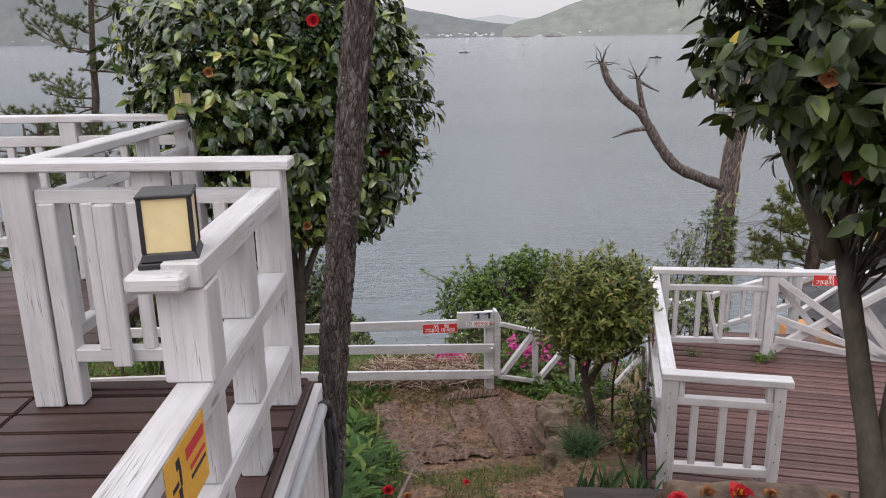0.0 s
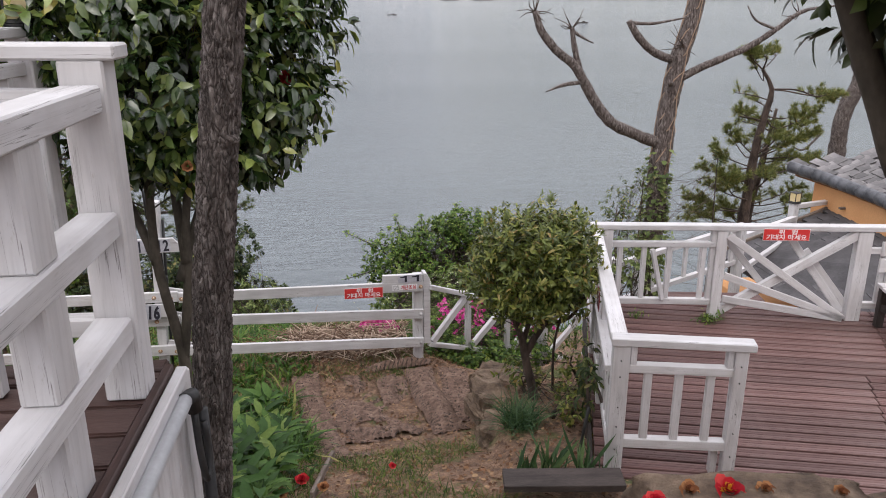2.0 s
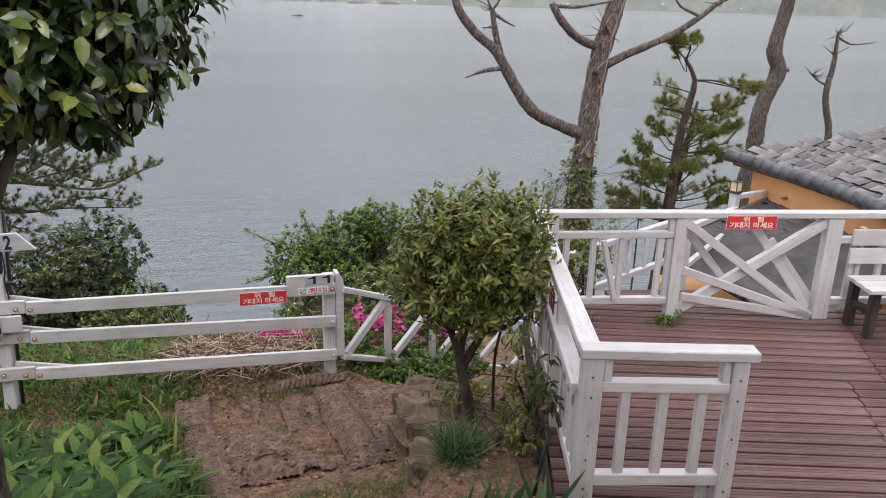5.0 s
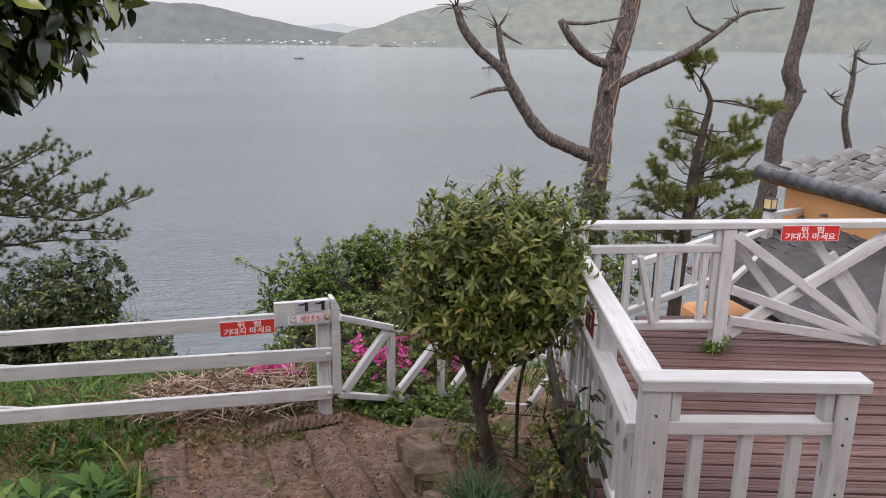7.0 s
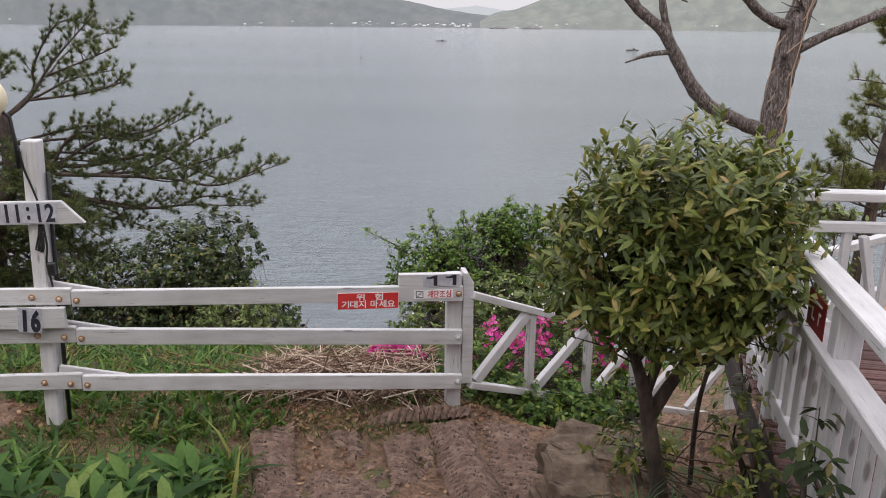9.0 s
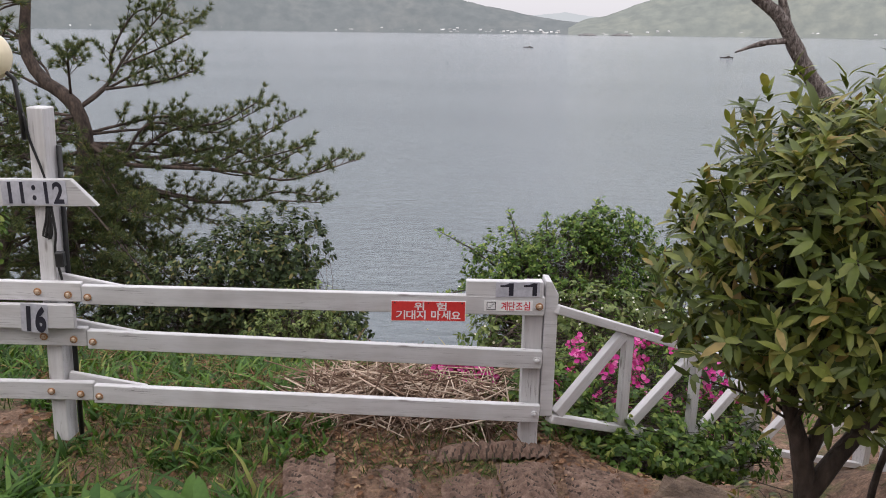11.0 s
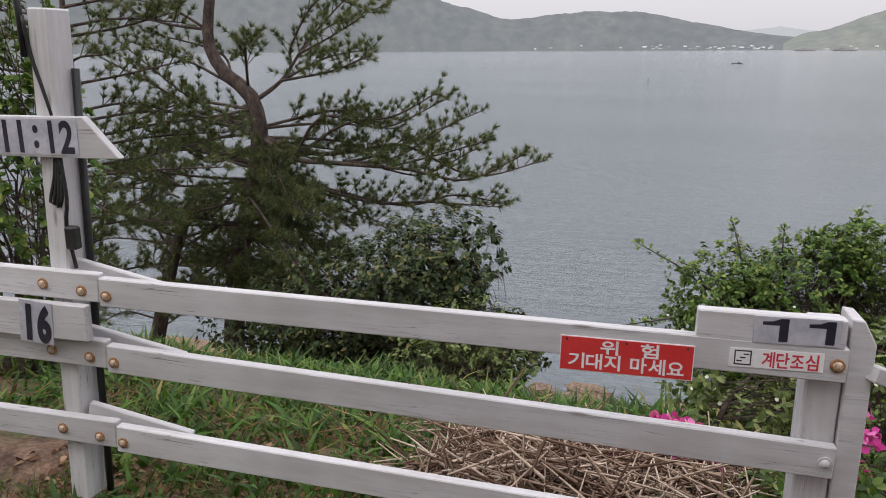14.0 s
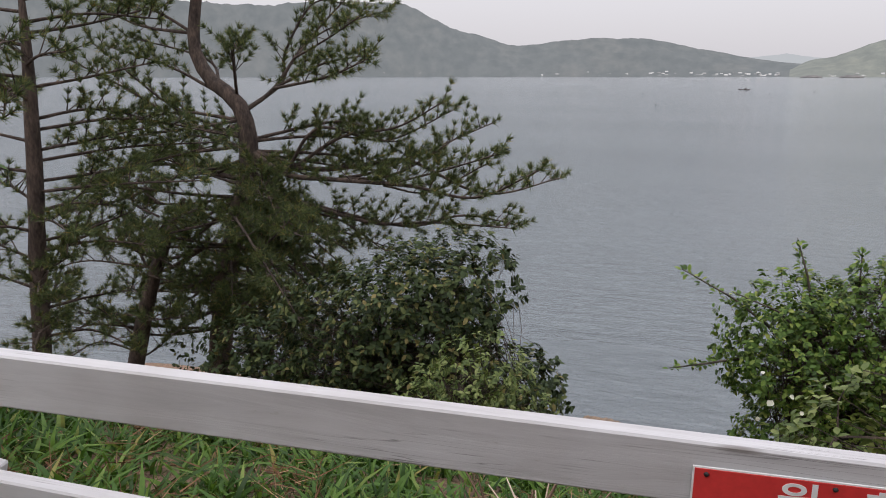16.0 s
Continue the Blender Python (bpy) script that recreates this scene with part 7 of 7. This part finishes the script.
tagged(quick("leaf_litter", v, f, DEADLEAF, None), "scattered brown fallen leaves on the earth", "leaves", kind="stuff")
x, y = scatter(114, 16000, -2.4, 1.2, 2.8, 9.0)
n = len(x)
v, f = spread((np.array([(0, -0.0015, 0), (0, 0.0015, 0), (0.09, 0, 0.004)]), np.array([(0, 1, 2)])), np.stack([x, y, ground(x, y) + 0.008], -1), np.stack([*(rng.normal(size=(2, n))), rng.normal(size=n) * 0.08], -1), np.tile([0, 0, 1.0], (n, 1)), rng.uniform(0.5, 1.2, n))
tagged(quick("pine_litter", v, f, DEADLEAF, None), "red-brown fallen pine needles on the path", "leaves", kind="stuff")
x, y = scatter(115, 1800, -5.0, 0.3, 8.75, 10.6, None, 0.10)
n = len(x)
v, f = spread((np.array([(0, -0.003, 0), (0, 0.003, 0), (0.16, 0, 0.0)]), np.array([(0, 1, 2)])), np.stack([x, y, ground(x, y) + 0.10], -1), np.stack([*(rng.normal(size=(2, n)) * 0.6), rng.uniform(-0.8, 0.6, n)], -1), unit(rng, n), rng.uniform(0.6, 1.3, n))
tagged(quick("dead_tufts", v, f, DEADLEAF, None), "withered red-brown needle tufts in the grass", "leaves", kind="stuff")
# broad-leaved rosettes on the bank
crng = np.random.default_rng(116)
chunks = []
for k in range(190):
    cx, cy = crng.uniform(-2.2, -0.52), crng.uniform(4.2, 7.5)
    if cx > float(path_left(cy)) - 0.16 - 0.16 * (cy > 5.6):
        continue
    m = int(crng.integers(9, 15))
    a = np.arange(m) * 2.4 + crng.uniform(0, 6)
    rise = np.linspace(0.15, 1.3, m)
    P = np.stack([cx + 0.02 * np.cos(a), cy + 0.02 * np.sin(a), np.full(m, gz(cx, cy)) + 0.04 + 0.012 * np.arange(m)], -1)
    chunks.append(spread(blade(0.20, 0.072, 0.5, 0.4), P, np.stack([np.cos(a), np.sin(a), rise], -1), np.tile([0, 0, 1.0], (m, 1)) + crng.normal(size=(m, 3)) * 0.15, crng.uniform(0.6, 1.1, m)))
v, f = join(chunks)
broad = quick("broad_leaf_plants", v, f, BROADLEAF)
broad.data.shade_smooth()
tagged(broad, "broad-leaved green rosettes on the bank", "plants", kind="stuff")


# ---- coir matting on the path ----
def mat_material():
    m, n, l, b = nt("coir_matting")
    v = coord(n, l)
    col = ramp(n, l, noise_node(n, l, v, 14, 8, 0.7), [(0.28, (0.065, 0.042, 0.033)), (0.5, (0.185, 0.122, 0.094)), (0.75, (0.37, 0.265, 0.21))])
    fibre = ramp(n, l, noise_node(n, l, v, 90, 6, 0.75), [(0.3, (0.55, 0.53, 0.5)), (0.7, (1.25, 1.2, 1.15))])
    col = mixc(n, l, 0.8, col, fibre, "MULTIPLY")
    l.new(col, b.inputs["Base Color"])
    b.inputs["Roughness"].default_value = 0.95
    bp = n.new("ShaderNodeBump")
    bp.inputs["Strength"].default_value, bp.inputs["Distance"].default_value = 0.9, 0.012
    l.new(noise_node(n, l, v, 60, 6, 0.7), bp.inputs["Height"])
    l.new(bp.outputs[0], b.inputs["Normal"])
    return m


MAT = mat_material()
# dark colour for the faces between cords: the shade there, put into the material
GROOVE = surf("matting_groove_shade", [(0.3, (0.035, 0.024, 0.019)), (0.7, (0.095, 0.07, 0.056))], 0.03, grain=120, grain_mix=0.5, rough=0.95, bump=0.6, depth=0.006)


def coir_mat(name, a, b, width, label, arch=0.02, seed=0, pitch=0.052, worn=-9.0):
    """A strip of woven matting from a to b over the ground, its cords standing up in rows; arch: how far its middle bulges."""
    A, B = Vector((*a, 0)), Vector((*b, 0))
    d = (B - A).normalized()
    s = Vector((-d.y, d.x, 0))
    L = (B - A).length
    nu, nv = int(L / 0.011), int(width / 0.013)
    U, W = np.meshgrid(np.linspace(0, L, nu), np.linspace(-width / 2, width / 2, nv))
    rng = np.random.default_rng(seed)
    edge = 1 + 0.05 * np.sin(U * 7 + seed) + 0.03 * np.sin(U * 17)
    X, Yv = A.x + d.x * U + s.x * W * edge, A.y + d.y * U + s.y * W * edge
    wave = U + 0.016 * np.sin(W * 2 * math.pi / 0.11 + seed) + 0.012 * np.sin(W * 9 + U * 5 + seed)
    row = np.floor(wave / pitch)
    cord = np.abs(np.sin(math.pi * wave / pitch)) ** 0.6 * (0.82 + 0.18 * np.sin(W / 0.02 + row * 2.1 + np.sin(row * 3.7)))
    cord *= 0.55 + 0.45 * np.clip(np.sin(U * 2.7 + seed) + np.sin(W * 6 + U * 1.9) + 0.8, 0, 1)
    hole = np.sin(X * 7.1 + seed) + np.sin(Yv * 6.3 + seed * 2) + np.sin(X * 13 + Yv * 11) * 0.7 + np.sin(X * 31 - Yv * 23) * 0.35 + 0.10 * rng.normal(size=U.shape)
    sunk = np.clip((hole - worn) / 0.7, 0, 1)
    ends = np.clip(U / 0.22, 0, 1) * np.clip((L - U) / 0.22, 0, 1)
    Z = ground(X, Yv) - 0.006 + 0.010 * sunk + 0.034 * cord * sunk + ends * arch * np.clip(1 - (2 * W / width) ** 2, 0, 1) + 0.004 * rng.normal(size=U.shape) + 0.012 * np.sin(U * 5 + W * 4 + seed)
    idx = np.arange(U.size).reshape(U.shape)
    q = np.stack([idx[:-1, :-1], idx[:-1, 1:], idx[1:, 1:], idx[1:, :-1]], -1).reshape(-1, 4)
    keep = hole[:-1, :-1].reshape(-1) > worn
    q = q[keep]
    ob = quick(name, np.stack([X, Yv, Z], -1).reshape(-1, 3), q, MAT)
    ob.data.shade_smooth()
    ob.data.materials.append(GROOVE)
    ridge = np.abs(np.sin(math.pi * wave / pitch))
    low = ((ridge[:-1, :-1] + ridge[1:, 1:]).reshape(-1) / 2 < 0.33 + 0.12 * rng.random((nv - 1) * (nu - 1)))[keep]
    ob.data.polygons.foreach_set("material_index", low.astype(np.int32))
    return tagged(ob, label, "mat", "coir mats")


coir_mat("coir_mat", (-0.60, 8.34), (-0.16, 6.25), 0.27, "narrow strip of brown coir matting along the path's edge", 0.03, 1)
coir_mat("coir_mat", (-0.14, 8.30), (0.04, 6.75), 0.66, "flat brown coir mat, grown over with grass", 0.01, 2, worn=0.1)
coir_mat("coir_mat", (0.62, 8.42), (0.84, 6.85), 0.32, "raised fold of brown coir matting", 0.11, 3)
coir_mat("coir_mat", (1.00, 8.44), (1.08, 7.15), 0.32, "brown coir mat beside the boulders", 0.03, 4)
coir_mat("coir_mat", (0.05, 8.44), (0.78, 8.52), 0.11, "rolled dark edge of coir matting at the fence", 0.07, 5)
coir_mat("coir_mat", (-0.12, 6.92), (0.72, 6.98), 0.26, "brown coir mat over the step", 0.03, 6, worn=-0.6)
coir_mat("coir_mat", (0.32, 8.28), (0.44, 6.95), 0.30, "brown coir mat worn flat", 0.01, 7, worn=-0.3)
coir_mat("coir_mat", (-0.15, 6.25), (0.70, 6.45), 0.22, "worn end of coir matting on the earth", 0.01, 8, worn=0.5)
tagged(beam("edging_board", (-0.27, 5.1, gz(-0.27, 5.1) + 0.02), (-0.20, 6.3, gz(-0.2, 6.3) + 0.03), 0.03, 0.09, TIMBER), "thin weathered board edging the path", "edging")


# ---- the ochre house with slate roofs, below the deck ----
def plaster():
    m, n, l, b = nt("ochre_plaster")
    v = coord(n, l)
    col = ramp(n, l, noise_node(n, l, v, 1.4, 6), [(0.3, (0.62, 0.31, 0.13)), (0.7, (0.70, 0.38, 0.17))])
    col = mixc(n, l, 0.5, col, ramp(n, l, noise_node(n, l, v, 40, 5), [(0.3, (0.8, 0.8, 0.8)), (0.7, (1.08, 1.08, 1.08))]), "MULTIPLY")
    l.new(col, b.inputs["Base Color"])
    b.inputs["Roughness"].default_value = 0.9
    return m


OCHRE = plaster()
SLATE = surf("grey_slate", [(0.3, (0.07, 0.066, 0.066)), (0.55, (0.15, 0.142, 0.142)), (0.8, (0.27, 0.25, 0.245))], 0.4, grain=30, rough=0.6, bump=0.3, depth=0.006, rnd=0.35)
SLATE_DARK = surf("dark_shingle", [(0.3, (0.045, 0.042, 0.045)), (0.7, (0.10, 0.095, 0.10))], 0.3, grain=30, rough=0.7, bump=0.3, depth=0.006, rnd=0.2)
RIDGE = surf("black_ridge_tile", [(0.3, (0.04, 0.042, 0.048)), (0.7, (0.13, 0.135, 0.15))], 0.2, grain=40, rough=0.4, bump=0.2)
house = thing("house", (8.5, 9.8, -5.5), "ochre plastered house with grey slate roof", "house")
bm = box_bm(3.4, 2.75, 3.6, 0.06, 2)
part("wall", bm, OCHRE, house, "ochre plaster wall", pose(8.28, 9.82, -3.06))
bm = box_bm(3.0, 3.2, 2.6, 0.05)
part("lower_wall", bm, OCHRE, house, "ochre plaster wall", pose(6.75, 9.5, -4.05))
# eave curve: along the near side, sagging and swinging out at the far tip
EAVE = [(6.27, 11.30, -1.14), (6.44, 10.9, -1.18), (6.53, 10.2, -1.20), (6.52, 9.4, -1.20), (6.40, 8.5, -1.20), (6.28, 7.9, -1.20)]
P, R = smooth_path(EAVE, [0.10] * 6, 0.17)
for i in range(len(P) - 1):
    a, b = P[i], P[i] + (P[i + 1] - P[i]) * 1.12
    tube("ridge_tile", [a, (a + b) / 2, b], [0.088, 0.082, 0.075], RIDGE, house, seg=10)
tube("soffit", [p + Vector((0.12, 0, -0.10)) for p in P], [0.05] * len(P), surf("brown_soffit", [(0.3, (0.20, 0.10, 0.05)), (0.7, (0.30, 0.16, 0.08))], 0.3), house, "brown soffit board", seg=8)
top = [Vector((9.3, 9.7 + (p.y - 9.7) * 0.35, -0.48)) for p in P]
roof_v = [tuple(p) for p in P] + [tuple(p) for p in top]
k = len(P)
mesh_part("roof_deck", roof_v + [(x, y, z - 0.08) for x, y, z in roof_v], [(i, i + 1, k + i + 1, k + i) for i in range(k - 1)] + [(2 * k + i, 3 * k + i, 3 * k + i + 1, 2 * k + i + 1) for i in range(k - 1)], SLATE_DARK, house, "slate roof")
bm = box_bm(0.17, 0.23, 0.010, 0.002)
me_slate = bpy.data.meshes.new("slate")
bm.to_mesh(me_slate)
bm.free()
me_slate.materials.append(SLATE)
rr = random.Random(17)
count = 0
for row in range(13):
    t = 0.03 + row * 0.075
    n = max(5, int(13 * (1 - 0.35 * t)) + 8)
    for j in range(n):
        if count >= 290:
            break
        u = (j + rr.uniform(-0.3, 0.3) + 0.5 * (row % 2)) / n * (k - 1)
        i = max(0, min(k - 2, int(u)))
        a = P[i].lerp(P[i + 1], min(max(u - i, 0), 1))
        b = top[i].lerp(top[i + 1], min(max(u - i, 0), 1))
        p = a.lerp(b, t)
        along, upd = (P[i + 1] - P[i]).normalized(), (b - a).normalized()
        nrm = upd.cross(along).normalized()
        nrm = nrm if nrm.z > 0 else -nrm
        m = Matrix((upd, along, nrm)).transposed().to_4x4()
        m.translation = p + nrm * (0.02 + rr.uniform(0, 0.012))
        s = rr.uniform(0.7, 1.25)
        m = m @ Matrix.Rotation(rr.uniform(-0.25, 0.25), 4, "Z") @ Matrix.Rotation(-0.10 + rr.uniform(-0.08, 0.05), 4, "Y") @ Matrix.Diagonal((s, rr.uniform(0.7, 1.35), 1, 1))
        hang(new("slate", me_slate), house, m)
        count += 1
# lower skirt roof in dark shingles
bm = box_bm(0.30, 0.34, 0.012, 0.002)
me_sh = bpy.data.meshes.new("shingle")
bm.to_mesh(me_sh)
bm.free()
me_sh.materials.append(SLATE_DARK)
E0, E1 = Vector((4.98, 10.45, -2.16)), Vector((5.42, 8.2, -2.30))
T0, T1 = Vector((6.75, 10.75, -1.62)), Vector((6.75, 7.95, -1.62))
mesh_part("lower_roof_deck", [tuple(E0), tuple(E1), tuple(T1), tuple(T0)] + [tuple(p - Vector((0, 0, 0.1))) for p in (E0, E1, T1, T0)], [(0, 1, 2, 3), (7, 6, 5, 4), (0, 4, 5, 1), (1, 5, 6, 2), (2, 6, 7, 3), (3, 7, 4, 0)], SLATE_DARK, house, "dark shingle roof")
for row in range(11):
    for j in range(9):
        t, u = (row + 0.5) / 11, (j + 0.5 + 0.5 * (row % 2)) / 9.5
        a, b = E0.lerp(E1, u), T0.lerp(T1, u)
        p = a.lerp(b, t)
        upd, along = (b - a).normalized(), (E1 - E0).normalized()
        nrm = along.cross(upd).normalized()
        nrm = nrm if nrm.z > 0 else -nrm
        along = nrm.cross(upd)
        m = Matrix((upd, along, nrm)).transposed().to_4x4()
        m.translation = p + nrm * 0.018
        hang(new("shingle", me_sh), house, m @ Matrix.Rotation(0.035, 4, "Y") @ Matrix.Rotation(rr.uniform(-0.02, 0.02), 4, "Z"))
beam("verge_board", tuple(E0 + Vector((-0.03, 0.03, 0.01))), tuple(T0 + Vector((0, 0.03, 0.01))), 0.05, 0.10, TIMBER, house)
part("spout", box_bm(0.10, 0.05, 0.03, 0.008), TIMBER, house, "small wall spout", pose(6.55, 10.35, -1.52))

# white stair rail and lantern post between the deck and the house
low = thing("stair_railing", (4.2, 8.9, -3.0), "white stair railing behind the wide deck", "railing")
beam("handrail", (2.95, 9.0, -1.75), (4.6, 9.3, -1.42), 0.07, 0.06, parent=low)
beam("bottom_rail", (2.95, 9.0, -2.22), (4.6, 9.3, -1.85), 0.06, 0.06, parent=low)
beam("handrail", (4.6, 9.3, -1.55), (6.0, 10.55, -1.70), 0.07, 0.06, parent=low)
beam("bottom_rail", (4.6, 9.3, -2.02), (6.0, 10.55, -1.95), 0.06, 0.06, parent=low)
for k in range(8):
    t = (k + 0.5) / 8
    post("baluster", 2.95 + 1.65 * t, 9.0 + 0.3 * t, -2.22 + 0.37 * t, -1.75 + 0.33 * t, 0.05, 0.04, 10, parent=low)
for x, y, z1 in ((2.95, 9.0, -1.66), (4.6, 9.3, -1.38), (6.0, 10.6, -1.50)):
    post("post", x, y, gz(x, y) - 0.2, z1, 0.10, 0.10, 20, parent=low)
beam("handrail", (6.0, 10.6, -1.55), (6.9, 10.9, -1.55), 0.07, 0.06, parent=low)
deck_lantern(6.0, 10.6, -1.50, 0.12, 20, "small square lantern on a white stair post")
# a small patio seen past the braced panel
tagged(part("landing_boards", box_bm(1.1, 1.0, 0.05, 0.005), DECK_RED, None, "", pose(3.95, 8.25, -2.05, 0, 0, -8)), "red-brown timber landing behind the deck", "landing", kind="structure")


# ---- across the bay: village, islets, floats ----
VILLAGE = surf("pale_far_walls", [(0.3, (0.45, 0.45, 0.45)), (0.7, (0.68, 0.68, 0.67))], 60, grain=0.01, bump=0, isl=0.35)
rr = random.Random(44)
V, Fc = [], []
for k in range(240):
    az = radians(rr.choice([rr.uniform(-30, -18), rr.uniform(-12, 4), rr.uniform(-12, 4), rr.uniform(7, 34)]))
    d = (4262 if az < radians(4.6) else 3915) + abs(rr.gauss(0, 14))
    w, h, up = rr.uniform(8, 20), rr.uniform(4, 8), abs(rr.gauss(0, 9))
    c = Vector((math.sin(az) * d, math.cos(az) * d, SEA + up))
    b = len(V)
    for dx in (-w / 2, w / 2):
        for dy in (-5, 5):
            for dz in (0, h):
                V.append((c.x + dx, c.y + dy, c.z + dz))
    Fc += [(b, b + 1, b + 5, b + 4), (b + 2, b + 6, b + 7, b + 3), (b, b + 2, b + 3, b + 1), (b + 4, b + 5, b + 7, b + 6), (b + 1, b + 3, b + 7, b + 5)]
tagged(quick("far_village", V, Fc, VILLAGE), "pale houses scattered along the far shore", "village", kind="stuff")
ISLET = surf("hazy_islet_rock", [(0.3, (0.12, 0.12, 0.12)), (0.7, (0.20, 0.19, 0.18))], 20, grain=0.2, bump=0)
for x, s in ((312, 34), (436, 38)):
    bm = bmesh.new()
    bmesh.ops.create_icosphere(bm, subdivisions=3, radius=1)
    for v in bm.verts:
        v.co = Vector((v.co.x * s * (1 + 0.3 * noise.noise(v.co * 2)), v.co.y * 14, v.co.z * 7 * (1 + 0.6 * noise.noise(v.co * 3 + Vector((x, 0, 0))))))
    tagged(part("islet", bm, ISLET, None, "", pose(x, 3000, SEA + 1), True), "low dark rocky islet in the bay", "islet", "islets", "structure")
for k, (x, y, s) in enumerate(((20, 620, 5.0), (115, 420, 4.0), (-40, 480, 1.0), (-95, 500, 0.9), (-70, 520, 0.9), (-130, 470, 0.9), (-20, 300, 0.7), (60, 560, 0.9), (-160, 490, 0.9), (30, 500, 0.9), (-110, 520, 0.9))):
    if s > 2:
        bm = box_bm(s * 1.6, s * 0.4, 0.5, 0.12)
        bmesh.ops.create_cube(bm, size=1, matrix=Matrix.Translation((s * 0.2, 0, 0.5)) @ Matrix.Diagonal((s * 0.3, s * 0.25, 0.7, 1)))
        tagged(part("raft", bm, DARK_WOOD, None, "", pose(x, y, SEA + 0.2)), "dark fishing raft far out on the water", "raft", "fishing rafts")
    else:
        bm = bmesh.new()
        bmesh.ops.create_uvsphere(bm, u_segments=10, v_segments=6, radius=s * 0.36)
        tagged(part("float_buoy", bm, RUBBER, None, "", pose(x, y, SEA + 0.2), True), "small dark float on the water", "buoy", "floats")

# a black stake by the deck corner, and weeds in the deck's gaps
stake = tube("stake", [(1.66, 5.72, -2.2), (1.70, 5.62, -1.62)], [0.012, 0.012], RUBBER, None, seg=8)
tagged(stake, "thin black stake leaning by the deck corner", "stake")
wr = np.random.default_rng(120)
for cx, cy, s in ((3.45, 7.50, 1.0), (3.40, 7.44, 0.8), (2.75, 7.62, 0.6)):
    n = 60
    P = np.stack([cx + wr.normal(size=n) * 0.07 * s, cy + wr.normal(size=n) * 0.03, np.full(n, deck_z(cy)) + np.abs(wr.normal(size=n)) * 0.03], -1)
    v, f = spread(blade(0.05, 0.022, 0.2), P, unit(wr, n) + np.array([0, -0.2, 0.5]), np.tile([0, 0, 1.0], (n, 1)), wr.uniform(0.6, 1.2, n) * s)
    weed = quick("weed", v, f, SHRUB)
    tagged(weed, "small green weed growing through the deck", "weed", "deck weeds", "stuff")
